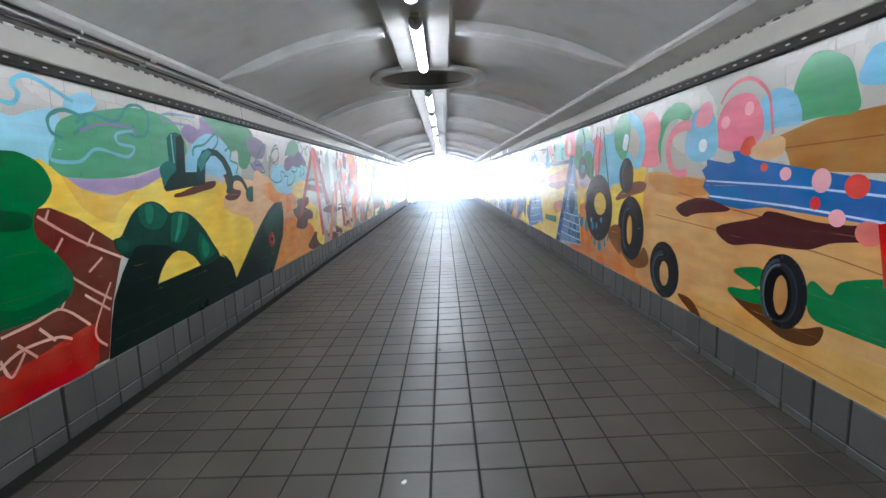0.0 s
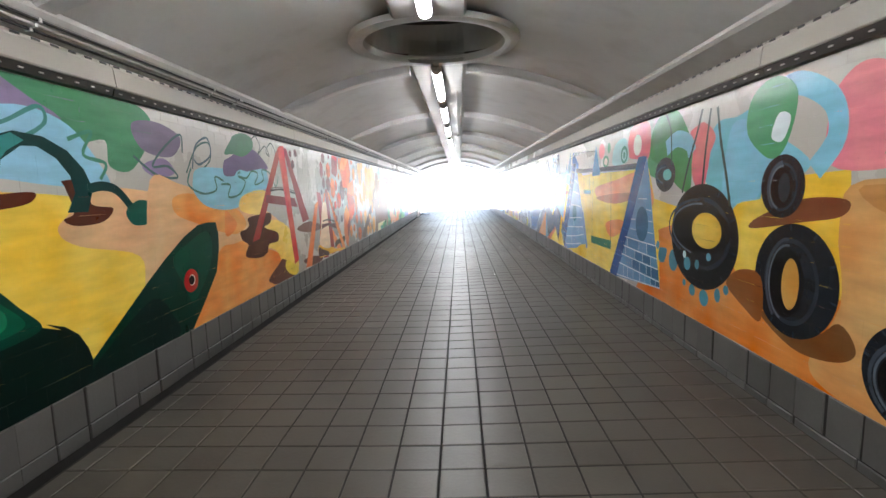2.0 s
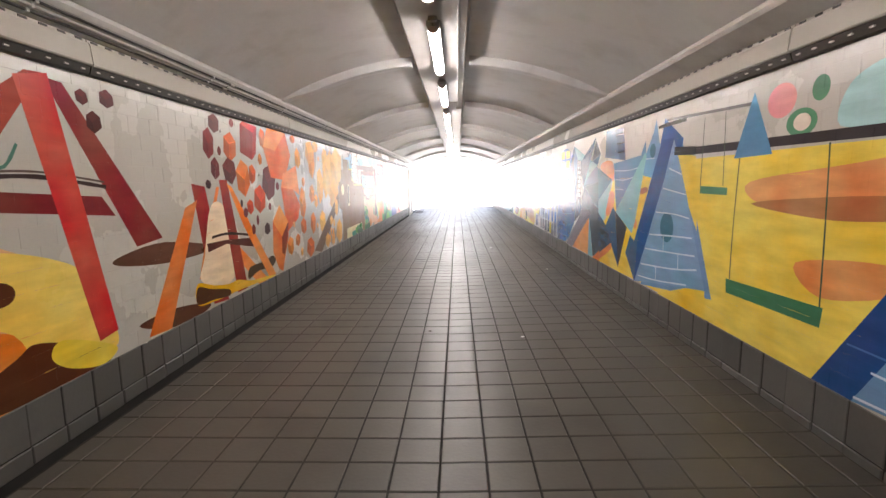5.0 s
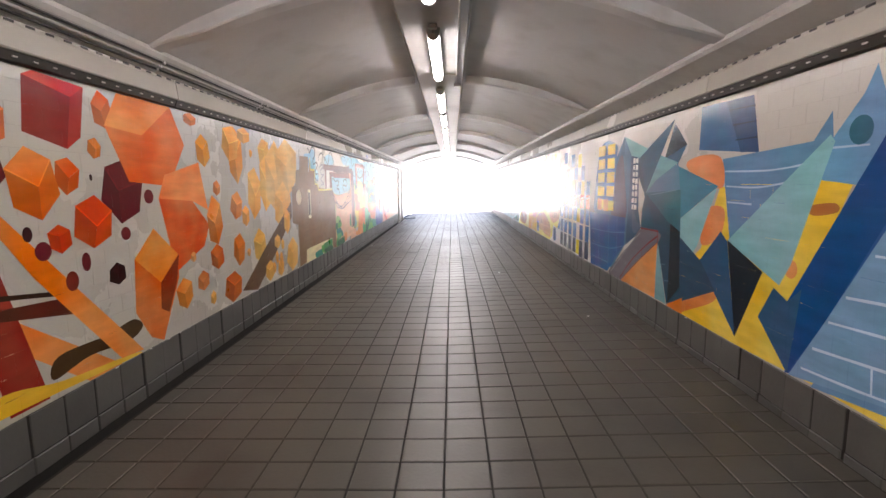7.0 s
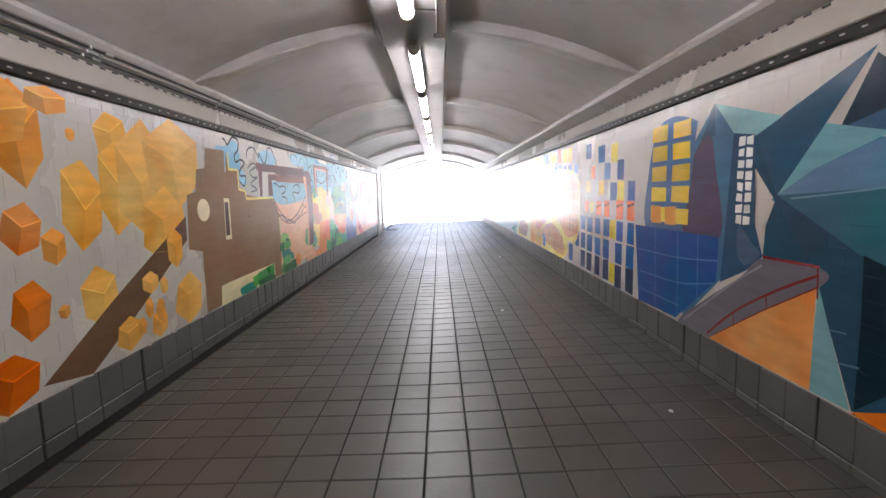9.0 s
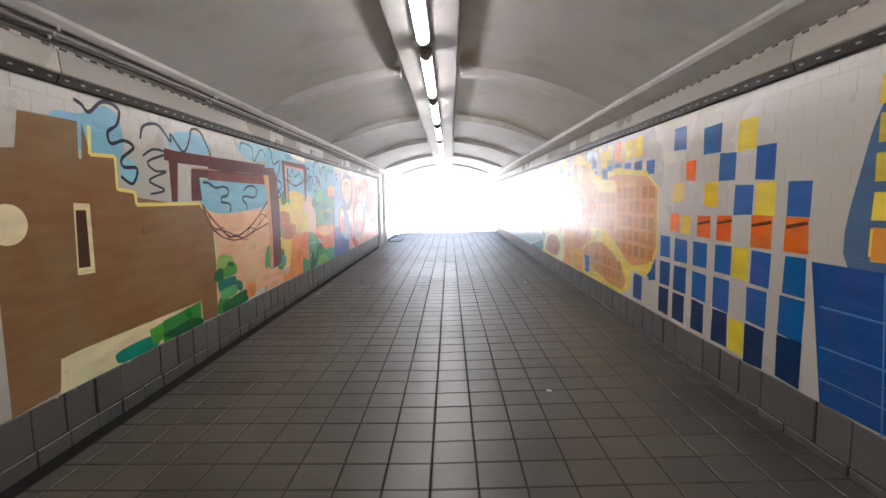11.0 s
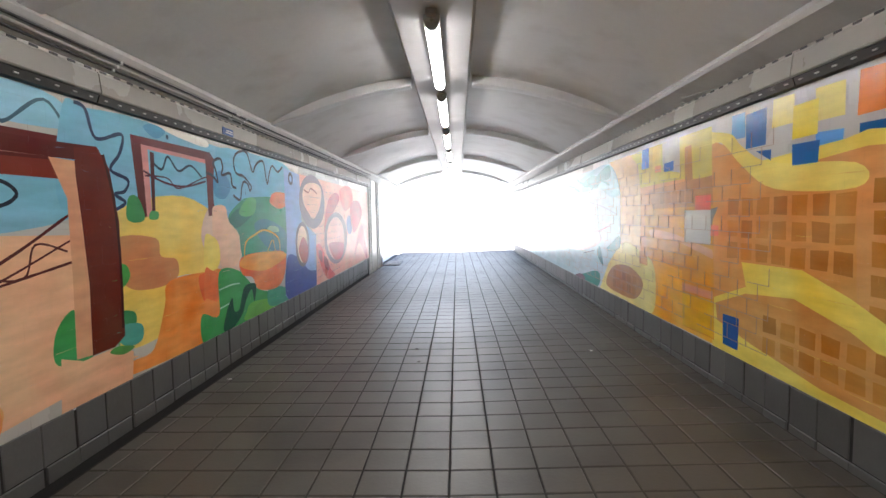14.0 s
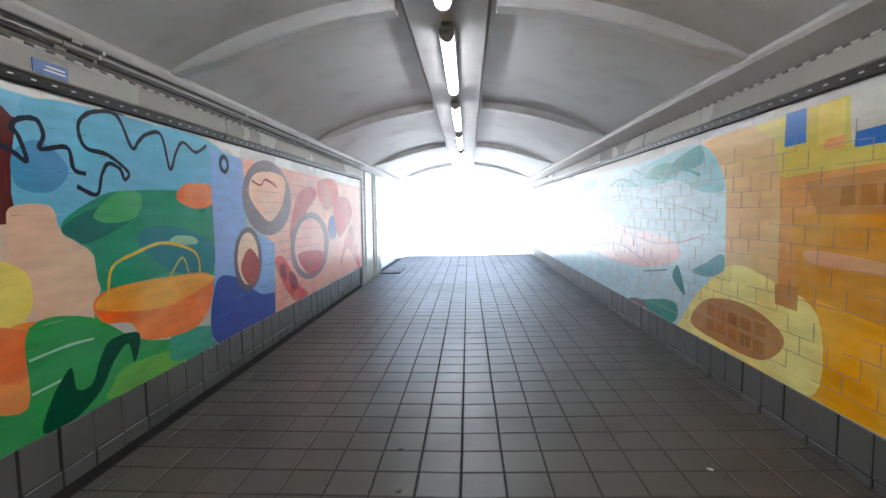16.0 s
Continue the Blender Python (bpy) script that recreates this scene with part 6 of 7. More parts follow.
mural = start_mural("right", "mural of blue brick pyramids and a swing over yellow sand")
flat("painted_sand", "f0d258", [(5.04, 1.346), (3.68, 1.353), (2.67, 1.35), (2.52, 1.077), (2.42, 0.803), (2.37, 0.371), (3.63, 0.279), (4.52, 0.279), (6.07, 0.296), (5.58, 0.799)])
blob("painted_sand", "e8a068", [(4.27, 1.187), (3.52, 1.268), (2.88, 1.333), (2.61, 1.198), (2.56, 1.045), (2.82, 1.084), (3.15, 1.133), (3.64, 1.057), (4.16, 1.071)])
blob("painted_sand", "b87a50", [(4.24, 1.068), (3.65, 1.123), (3.15, 1.139), (2.89, 1.138), (3.1, 1.072), (3.64, 1.02)])
blob("painted_sand", "e89a5c", [(3.85, 0.8), (3.35, 0.87), (3.27, 0.772), (3.68, 0.666)])
blob("painted_balloon", "e07a7c", [(3.19, 1.489), (3.16, 1.691), (3.03, 1.757), (2.78, 1.757), (2.66, 1.697), (2.65, 1.542), (2.7, 1.439), (2.9, 1.44)])
oval("painted_balloon", "e8e0d0", 2.95, 1.57, 0.1, 0.093)
oval("painted_ring", "e89a9a", 4.05, 1.595, 0.11, 0.086)
oval("painted_ring", "5a9070", 3.895, 1.47, 0.105, 0.067)
oval("painted_ring", "e8d8c8", 3.89, 1.471, 0.06, 0.041)
oval("painted_balloon", "5a9070", 3.785, 1.61, 0.055, 0.057)
blob("painted_balloon", "a8d0d0", [(3.65, 1.425), (3.62, 1.593), (3.44, 1.663), (3.24, 1.643), (3.17, 1.48), (3.29, 1.423)])
oval("painted_ring", "4f8a78", 3.3, 1.507, 0.1, 0.084)
oval("painted_ring", "a8d0d0", 3.3, 1.504, 0.06, 0.055)
oval("painted_ring", "4f8a78", 3.3, 1.5, 0.03, 0.032)
stroke("painted_swing_bar", "3a3438", .05, [(5.08, 1.405), (3.68, 1.39), (2.89, 1.384)])
stroke("painted_swing_rope", "4a5a48", .010, [(3.7, 1.361), (3.68, 0.942), (3.67, 0.597)])
stroke("painted_swing_rope", "4a5a48", .010, [(4.38, 1.354), (4.4, 0.888), (4.4, 0.579)])
flat("painted_swing_seat", "3f7a58", [(4.44, 0.602), (3.65, 0.624), (3.66, 0.529), (4.43, 0.517)])
stroke("painted_swing_bar", "4a4444", .02, [(5.4, 1.667), (4.28, 1.618)])
stroke("painted_swing_rope", "4a5a48", .008, [(4.56, 1.614), (4.54, 1.164)])
stroke("painted_swing_rope", "4a5a48", .008, [(4.81, 1.611), (4.82, 1.162)])
flat("painted_swing_seat", "4f8a68", [(4.82, 1.162), (4.49, 1.154), (4.49, 1.108), (4.82, 1.112)])
flat("painted_pyramid", "5a88b0", [(4.28, 1.679), (4.09, 1.333), (4.44, 1.325)])
flat("painted_pyramid", "6f98c0", [(5.12, 1.492), (4.59, 0.43), (5.79, 0.279), (5.33, 1.046)])
flat("painted_pyramid", "2a5c9c", [(5.43, 1.682), (5.1, 1.502), (5.49, 0.387), (5.97, 0.279)])
oval("painted_oval", "4a7898", 5.12, 0.84, 0.13, 0.168)
flat("painted_pyramid", "6b96be", [(2.72, 1.447), (2.65, 1.274), (2.56, 0.952), (2.46, 0.647), (2.37, 0.376), (2.74, 0.34), (3.45, 0.279), (3.02, 0.955)])
flat("painted_pyramid", "1b4c86", [(2.92, 1.459), (2.82, 1.463), (2.72, 1.454), (3.02, 0.949), (3.45, 0.279), (3.68, 0.279), (3.29, 0.837), (3.06, 1.231)])
stroke("painted_course_line", "2a64a4", 0.008, [(2.97, 1.316), (2.84, 1.282)])
stroke("painted_course_line", "2a64a4", 0.008, [(3.15, 1.07), (2.97, 1.042)])
stroke("painted_course_line", "2a64a4", 0.008, [(3.32, 0.792), (3.13, 0.774)])
stroke("painted_course_line", "3a74b0", 0.008, [(3.5, 0.51), (3.27, 0.507)])
flat("painted_brick", "5b86ae", [(3.15, 0.715), (2.85, 0.713), (2.85, 0.614), (3.14, 0.621)])
flat("painted_brick", "557ea6", [(2.67, 0.711), (2.47, 0.71), (2.46, 0.606), (2.66, 0.61)])
flat("painted_brick", "5078a0", [(2.95, 0.617), (2.76, 0.612), (2.75, 0.526), (2.94, 0.528)])
flat("painted_brick", "46698e", [(2.76, 0.612), (2.58, 0.608), (2.57, 0.523), (2.75, 0.526)])
flat("painted_brick", "4c7298", [(3.01, 0.529), (2.67, 0.524), (2.65, 0.427), (3, 0.43)])
flat("painted_brick", "44668a", [(2.67, 0.524), (2.41, 0.521), (2.4, 0.425), (2.65, 0.427)])
flat("painted_brick", "648fb6", [(2.98, 0.43), (2.81, 0.429), (2.81, 0.345), (2.97, 0.334)])
flat("painted_brick", "426488", [(2.57, 0.427), (2.46, 0.426), (2.46, 0.37), (2.56, 0.362)])
flat("painted_brick", "3c5c80", [(2.46, 0.426), (2.38, 0.425), (2.38, 0.376), (2.46, 0.37)])
stroke("painted_mortar", "b4cbe0", 0.009, [(2.89, 1.09), (2.69, 1.092)])
stroke("painted_mortar", "b4cbe0", 0.009, [(2.7, 1.002), (2.59, 0.994)])
stroke("painted_mortar", "b4cbe0", 0.009, [(3.07, 0.895), (2.95, 0.899)])
stroke("painted_mortar", "b4cbe0", 0.009, [(2.65, 0.904), (2.56, 0.904)])
stroke("painted_mortar", "b4cbe0", 0.009, [(3.07, 0.805), (2.54, 0.806)])
stroke("painted_mortar", "d0deec", 0.011, [(3.21, 0.715), (2.79, 0.709), (2.47, 0.71)])
stroke("painted_mortar", "d0deec", 0.011, [(3.25, 0.623), (2.78, 0.61), (2.44, 0.605)])
stroke("painted_mortar", "d0deec", 0.011, [(3.3, 0.534), (2.78, 0.523), (2.42, 0.521)])
stroke("painted_mortar", "d0deec", 0.011, [(3.37, 0.433), (2.78, 0.426), (2.38, 0.425)])
stroke("painted_mortar", "d0deec", 0.011, [(3.44, 0.3), (2.79, 0.343), (2.37, 0.376)])
stroke("painted_mortar", "c4d6e8", 0.009, [(3.15, 0.715), (3.14, 0.621)])
stroke("painted_mortar", "c4d6e8", 0.009, [(2.85, 0.713), (2.85, 0.614)])
stroke("painted_mortar", "c4d6e8", 0.009, [(2.67, 0.711), (2.66, 0.61)])
stroke("painted_mortar", "c4d6e8", 0.009, [(3.2, 0.622), (3.19, 0.532)])
stroke("painted_mortar", "c4d6e8", 0.009, [(2.95, 0.617), (2.94, 0.528)])
stroke("painted_mortar", "c4d6e8", 0.009, [(2.76, 0.612), (2.75, 0.526)])
stroke("painted_mortar", "c4d6e8", 0.009, [(2.58, 0.608), (2.57, 0.523)])
stroke("painted_mortar", "c4d6e8", 0.009, [(3.01, 0.529), (3, 0.43)])
stroke("painted_mortar", "c4d6e8", 0.009, [(2.83, 0.527), (2.81, 0.429)])
stroke("painted_mortar", "c4d6e8", 0.009, [(2.67, 0.524), (2.65, 0.427)])
stroke("painted_mortar", "c4d6e8", 0.009, [(2.56, 0.523), (2.55, 0.426)])
stroke("painted_mortar", "c4d6e8", 0.009, [(3.25, 0.432), (3.23, 0.315)])
stroke("painted_mortar", "c4d6e8", 0.009, [(3.13, 0.431), (3.12, 0.323)])
stroke("painted_mortar", "c4d6e8", 0.009, [(2.98, 0.43), (2.97, 0.334)])
stroke("painted_mortar", "c4d6e8", 0.009, [(2.81, 0.429), (2.81, 0.345)])
stroke("painted_mortar", "c4d6e8", 0.009, [(2.69, 0.428), (2.68, 0.354)])
stroke("painted_mortar", "c4d6e8", 0.009, [(2.57, 0.427), (2.56, 0.362)])
stroke("painted_mortar", "c4d6e8", 0.009, [(2.46, 0.426), (2.46, 0.37)])
oval("painted_oval", "3f6a88", 2.795, 0.868, 0.145, 0.156)
blob("painted_drop", "4a88a0", [(2.42, 0.633), (2.4, 0.698), (2.3, 0.718), (2.26, 0.699), (2.3, 0.61), (2.38, 0.593)])
blob("painted_drop", "5a98b0", [(2.47, 0.717), (2.44, 0.759), (2.4, 0.734), (2.43, 0.688)])

mural = start_mural("right", "mural of faceted blue and teal crystals with yellow gaps")
flat("painted_sand", "f0ce48", [(7.32, 0.281), (7.16, 0.585), (6.86, 0.795), (6.67, 1.207), (5.86, 1.273), (5.65, 1.255), (5.84, 0.825), (5.97, 0.288), (6.4, 0.279)])
flat("painted_box", "3f6490", [(6.95, 1.738), (6.39, 1.719), (6.31, 1.399), (6.96, 1.456)])
flat("painted_box", "2c4c74", [(6.66, 1.727), (6.39, 1.719), (6.31, 1.405), (6.48, 1.41)])
stroke("painted_mortar", "22364c", .008, [(6.63, 1.669), (6.37, 1.66)])
stroke("painted_mortar", "22364c", .008, [(6.58, 1.576), (6.35, 1.573)])
stroke("painted_mortar", "22364c", .008, [(6.54, 1.486), (6.33, 1.485)])
flat("painted_slate", "628cb0", [(6.66, 1.381), (5.91, 1.425), (5.81, 1.548), (5.77, 1.291), (5.95, 1.19), (6.53, 0.895)])
stroke("painted_mortar", "a8c4dc", .010, [(6.63, 1.304), (6.22, 1.299), (5.93, 1.322)])
stroke("painted_mortar", "a8c4dc", .010, [(6.6, 1.214), (6.3, 1.209), (6.04, 1.238)])
stroke("painted_mortar", "a8c4dc", .010, [(6.58, 1.118), (6.34, 1.114)])
flat("painted_pyramid", "6a9cc4", [(5.6, 1.699), (5.52, 1.506), (5.46, 1.462), (5.61, 1.22), (5.88, 1.249), (5.82, 1.399), (5.65, 1.595)])
stroke("painted_mortar", "a8c4dc", .010, [(5.8, 1.386), (5.6, 1.385)])
oval("painted_oval", "2f6a80", 5.65, 1.448, 0.06, 0.06)
blob("painted_sand", "e89058", [(7.13, 1.365), (6.93, 1.417), (6.68, 1.389), (6.64, 1.207), (6.91, 1.243)])
blob("painted_sand", "e89058", [(6.83, 1.057), (6.61, 1.075), (6.64, 0.897), (6.86, 0.826)])
blob("painted_sand", "b87a40", [(5.91, 1.121), (5.75, 1.144), (5.73, 1.105), (5.87, 1.081)])
oval("painted_dot", "e8904c", 5.985, 0.807, 0.045, 0.047)
blob("painted_sand", "e0904c", [(7.34, 0.279), (7.05, 0.396), (6.65, 0.552), (6.67, 0.471), (6.96, 0.344), (7.13, 0.279)])
flat("painted_triangle", "86bcc4", [(5.81, 1.446), (5.78, 1.413), (5.99, 0.827), (6.06, 0.709), (6.55, 0.885)])
flat("painted_sand", "f0d258", [(5.24, 1.426), (4.9, 1.363), (4.83, 0.85), (5.02, 1.081)])
flat("painted_pyramid", "7ba4c8", [(5.26, 1.516), (5.13, 1.307), (5, 1.082), (4.82, 0.73), (4.68, 0.472), (4.94, 0.433), (5.94, 0.279), (5.74, 0.608), (5.39, 1.216)])
flat("painted_pyramid", "0f4c8a", [(5.47, 1.52), (5.25, 1.52), (5.74, 0.608), (5.95, 0.279), (6.21, 0.504), (6.1, 0.689), (5.99, 0.643)])
flat("painted_pyramid", "2f5c80", [(6.21, 0.504), (6.1, 0.689), (5.99, 0.643), (5.9, 0.724), (5.95, 0.279)])
flat("painted_sand", "f0d050", [(5.43, 0.279), (4.94, 0.431), (4.68, 0.468), (4.65, 0.279), (4.92, 0.279), (5.33, 0.279)])
oval("painted_oval", "3f7088", 5.31, 0.835, 0.12, 0.117)
stroke("painted_swing_bar", "2c2c30", .028, [(5.55, 1.626), (5.29, 1.632), (5.07, 1.633)])
stroke("painted_swing_bar", "2c2c30", .06, [(5.24, 1.419), (4.91, 1.403)])
stroke("painted_mortar", "c8dcec", .012, [(5.64, 0.745), (5.23, 0.776), (4.89, 0.796)])
stroke("painted_mortar", "c8dcec", .012, [(5.72, 0.613), (5.21, 0.648), (4.84, 0.677)])
stroke("painted_mortar", "c8dcec", .012, [(5.8, 0.464), (5.2, 0.524), (4.8, 0.586)])
stroke("painted_mortar", "c8dcec", .012, [(5.86, 0.346), (5.47, 0.379), (4.94, 0.451)])
stroke("painted_mortar", "c8dcec", .010, [(5.52, 0.942), (5.19, 0.946), (4.95, 0.931)])
stroke("painted_mortar", "c8dcec", .010, [(5.41, 1.139), (5.02, 1.098)])
stroke("painted_mortar", "c8dcec", .010, [(5.32, 1.294), (5.1, 1.243)])
stroke("painted_mortar", "c8dcec", .010, [(5.36, 0.761), (5.35, 0.635)])
stroke("painted_mortar", "c8dcec", .010, [(5.09, 0.654), (5.08, 0.544)])
stroke("painted_mortar", "c8dcec", .010, [(5.48, 0.492), (5.47, 0.382)])
flat("painted_kite", "2c5478", [(6.63, 0.933), (6.55, 0.879), (6.41, 0.324), (6.87, 0.709)])
flat("painted_kite", "18222e", [(6.55, 0.889), (6.2, 0.754), (6.41, 0.321)])
flat("painted_crystal", "8cc0c8", [(7.33, 0.899), (6.7, 1.206), (6.91, 0.805), (6.99, 0.729)])
flat("painted_crystal", "3f7f98", [(7.87, 1.13), (7.49, 1.423), (6.69, 1.214), (7.33, 0.899)])
flat("painted_crystal", "2c4a64", [(7.33, 0.908), (6.85, 0.712), (6.65, 0.546), (7.32, 0.281), (7.45, 0.716)])
flat("painted_crystal", "1c3444", [(7.34, 1.683), (7.13, 1.508), (7.49, 1.423)])
flat("painted_crystal", "34607c", [(7.13, 1.508), (7.49, 1.423), (7.26, 1.37)])
flat("painted_crystal", "24506c", [(7.34, 1.711), (7.83, 1.527), (8.01, 1.455), (7.83, 1.152), (7.56, 1.456)])
flat("painted_crystal", "6fa8b0", [(7.83, 1.152), (7.56, 1.456), (7.25, 1.386), (7.61, 1.266)])
flat("painted_crystal", "5c84a0", [(7.83, 1.152), (7.61, 1.266), (7.25, 1.378), (7.19, 1.148), (7.54, 1.139)])
flat("painted_crystal", "1f4a60", [(8.2, 1.49), (8.01, 1.455), (7.83, 1.152), (7.9, 0.999), (7.91, 0.84), (7.54, 0.84), (7.73, 1.011)])
flat("painted_crystal", "24485c", [(7.83, 1.152), (7.34, 1.099), (7.17, 0.91), (7.12, 0.45), (7.33, 0.291), (7.53, 0.731)])
flat("painted_crystal", "2f6676", [(7.83, 1.152), (7.19, 1.188), (7.16, 0.851), (7.35, 0.926)])
flat("painted_crystal", "0c2430", [(7.33, 0.925), (7.17, 0.878), (7.13, 0.47), (7.32, 0.3), (7.32, 0.686)])
stroke("painted_mortar", "6a90a4", .008, [(7.74, 1.137), (7.51, 1.158), (7.26, 1.184)])
stroke("painted_mortar", "4a7084", .008, [(7.52, 0.584), (7.38, 0.597)])
stroke("painted_mortar", "4a7084", .008, [(7.45, 0.457), (7.31, 0.479)])
flat("painted_crystal", "72a4a8", [(7.54, 0.766), (7.34, 0.29), (7.56, 0.286)])
flat("painted_sand", "e08c40", [(7.33, 0.289), (7.08, 0.4), (7.07, 0.279), (7.22, 0.279)])

mural = start_mural("right", "mural of a teal tower, yellow windows and grey slide")
flat("painted_tower", "406e8c", [(8.4, 1.684), (8.14, 1.482), (8.19, 0.721), (8.67, 0.324), (8.89, 0.646), (8.81, 1.206), (8.64, 1.457)])
flat("painted_tower", "2c5470", [(8.4, 1.684), (8.38, 1.499), (8.54, 1.482)])
flat("painted_crystal", "86b8bc", [(8.4, 1.684), (7.82, 1.526), (8.01, 1.455), (8.2, 1.49)])
blob("painted_tower", "54485e", [(8.71, 0.866), (8.65, 1.332), (8.45, 1.512), (8.36, 1.3), (8.29, 0.905)])
flat("painted_tower", "2c4e6c", [(8.2, 1.49), (8.02, 1.463), (7.98, 0.993), (7.91, 0.84), (8.04, 0.746), (8.27, 0.642), (8.24, 0.975)])
grid("painted_window", "e8ece8", 8.02, 0.987, 8.16, 1.467, 2, 8)
blob("painted_tower", "4c6c8e", [(9.31, 0.891), (9.27, 1.342), (9.15, 1.611), (8.92, 1.684), (8.62, 1.624), (8.6, 1.523), (8.76, 0.931)])
grid("painted_window", "e8c848", 8.62, 0.93, 9.26, 1.663, 2, 5)
grid("painted_window", "e8a048", 8.8, 0.914, 9.24, 1.086, 2, 1)
flat("painted_blue_base", "1c4f90", [(9.51, 0.896), (8.3, 0.904), (8.31, 0.641), (8.78, 0.295), (9.41, 0.279)])
stroke("painted_mortar", "4f80b8", .008, [(9.44, 0.704), (8.78, 0.719), (8.3, 0.763)])
stroke("painted_mortar", "4f80b8", .008, [(9.43, 0.526), (8.76, 0.547), (8.34, 0.621)])
stroke("painted_mortar", "4f80b8", .008, [(9.42, 0.385), (8.75, 0.39)])
stroke("painted_mortar", "4f80b8", .008, [(9.14, 0.895), (9.1, 0.279)])
stroke("painted_mortar", "4f80b8", .008, [(8.79, 0.89), (8.76, 0.308)])
stroke("painted_mortar", "4f80b8", .008, [(8.53, 0.897), (8.51, 0.485)])
blob("painted_slide", "4a6078", [(8.12, 0.984), (8, 0.902), (7.93, 0.852), (8.04, 0.777), (8.12, 0.828)])
blob("painted_slide", "6c6870", [(8.74, 0.279), (8.41, 0.509), (8.08, 0.707), (7.91, 0.832), (7.54, 0.84), (7.53, 0.761), (7.93, 0.539), (8.35, 0.279)])
stroke("painted_slide", "8a8890", .014, [(8.67, 0.309), (8.18, 0.638), (7.91, 0.797)])
stroke("painted_rail", "7a2c28", .014, [(7.91, 0.84), (7.71, 0.843), (7.54, 0.845)])
stroke("painted_rail", "7a2c28", .014, [(8.38, 0.301), (8.12, 0.503), (7.81, 0.682), (7.54, 0.809)])
stroke("painted_rail", "7a2c28", .012, [(8.35, 0.279), (7.93, 0.539), (7.54, 0.755)])
stroke("painted_rail", "7a2c28", .012, [(7.55, 0.842), (7.54, 0.704)])
stroke("painted_rail", "7a2c28", .010, [(8.13, 0.5), (8.12, 0.427)])
stroke("painted_rail", "7a2c28", .010, [(7.87, 0.659), (7.86, 0.589)])
flat("painted_sand", "e0904a", [(8.36, 0.279), (7.89, 0.561), (7.55, 0.748), (7.55, 0.286)])

mural = start_mural("right", "mural of blue, yellow and orange squares scattered on white")
square("painted_white_patch", "dcd8cc", 10.85, 1.439, 11.06, 1.577)
square("painted_square", "1c5ca0", 10.29, 1.46, 10.49, 1.63)
square("painted_square", "1c5ca0", 10.72, 1.523, 10.9, 1.68)
square("painted_square", "e8cc30", 9.95, 1.445, 10.12, 1.617)
square("painted_square", "1c5ca0", 10.13, 1.288, 10.3, 1.448)
square("painted_square", "1c5ca0", 9.79, 1.277, 9.95, 1.454)
square("painted_square", "e87a30", 10.58, 1.303, 10.71, 1.44)
square("painted_square", "e8cc40", 10.3, 1.13, 10.46, 1.279)
square("painted_square", "1c5ca0", 9.96, 1.089, 10.13, 1.254)
square("painted_square", "e8cc30", 9.78, 1.086, 9.94, 1.261)
square("painted_square", "1c5ca0", 9.54, 1.096, 9.69, 1.263)
square("painted_square", "e87020", 10.37, 0.932, 10.53, 1.074)
square("painted_square", "e87020", 10.14, 0.925, 10.3, 1.082)
square("painted_square", "e86c18", 9.79, 0.917, 9.96, 1.09)
square("painted_square", "e86c18", 9.54, 0.923, 9.7, 1.095)
square("painted_square", "e87a30", 10.79, 0.946, 10.92, 1.073)
square("painted_square", "e8cc50", 10.62, 0.937, 10.76, 1.065)
stroke("painted_brush_mark", "5a2c10", .016, [(10.53, 1.014), (10.38, 1.038)])
stroke("painted_brush_mark", "5a2c10", .016, [(10.3, 1.03), (10.14, 1.055)])
stroke("painted_brush_mark", "5a2c10", .018, [(9.96, 1.034), (9.8, 1.06)])
stroke("painted_brush_mark", "5a2c10", .018, [(9.69, 1.042), (9.55, 1.068)])
square("painted_square", "1c5ca0", 10.65, 0.732, 10.84, 0.898)
square("painted_square", "2a68a8", 10.91, 0.741, 11.07, 0.898)
square("painted_square", "1c5ca0", 10.4, 0.734, 10.57, 0.897)
square("painted_square", "1c5ca0", 10.13, 0.737, 10.3, 0.901)
square("painted_square", "e0c828", 9.97, 0.726, 10.12, 0.904)
square("painted_square", "1c5ca0", 9.79, 0.716, 9.95, 0.901)
square("painted_square", "1c5ca0", 9.54, 0.721, 9.69, 0.904)
square("painted_square", "164c88", 10.9, 0.53, 11.07, 0.702)
square("painted_square", "164c88", 10.65, 0.522, 10.84, 0.703)
square("painted_square", "1c5ca0", 10.39, 0.517, 10.57, 0.694)
square("painted_square", "1c5ca0", 10.14, 0.51, 10.31, 0.699)
square("painted_square", "1c5ca0", 9.8, 0.508, 9.97, 0.7)
square("painted_square", "1c5ca0", 9.54, 0.507, 9.71, 0.706)
square("painted_square", "102c58", 10.91, 0.305, 11.08, 0.502)
square("painted_square", "102c58", 10.67, 0.306, 10.84, 0.503)
square("painted_square", "102c58", 10.41, 0.306, 10.57, 0.504)
square("painted_square", "102c58", 10.14, 0.298, 10.31, 0.5)
square("painted_square", "e0c828", 9.98, 0.298, 10.13, 0.486)
square("painted_square", "102c58", 9.81, 0.28, 9.97, 0.495)
square("painted_square", "102c58", 9.54, 0.288, 9.71, 0.507)
square("painted_square", "e8d070", 11.47, 1.538, 11.73, 1.711)
square("painted_square", "e8d890", 11.77, 1.54, 12.03, 1.717)
square("painted_square", "e8d080", 10.73, 1.159, 10.9, 1.291)
flat("painted_square", "164c88", [(11.29, 0.515), (11.17, 0.699), (11.14, 0.536)])
square("painted_square", "183c70", 11.43, 0.316, 11.6, 0.501)
square("painted_square", "e88a38", 12, 1.555, 12.16, 1.732)
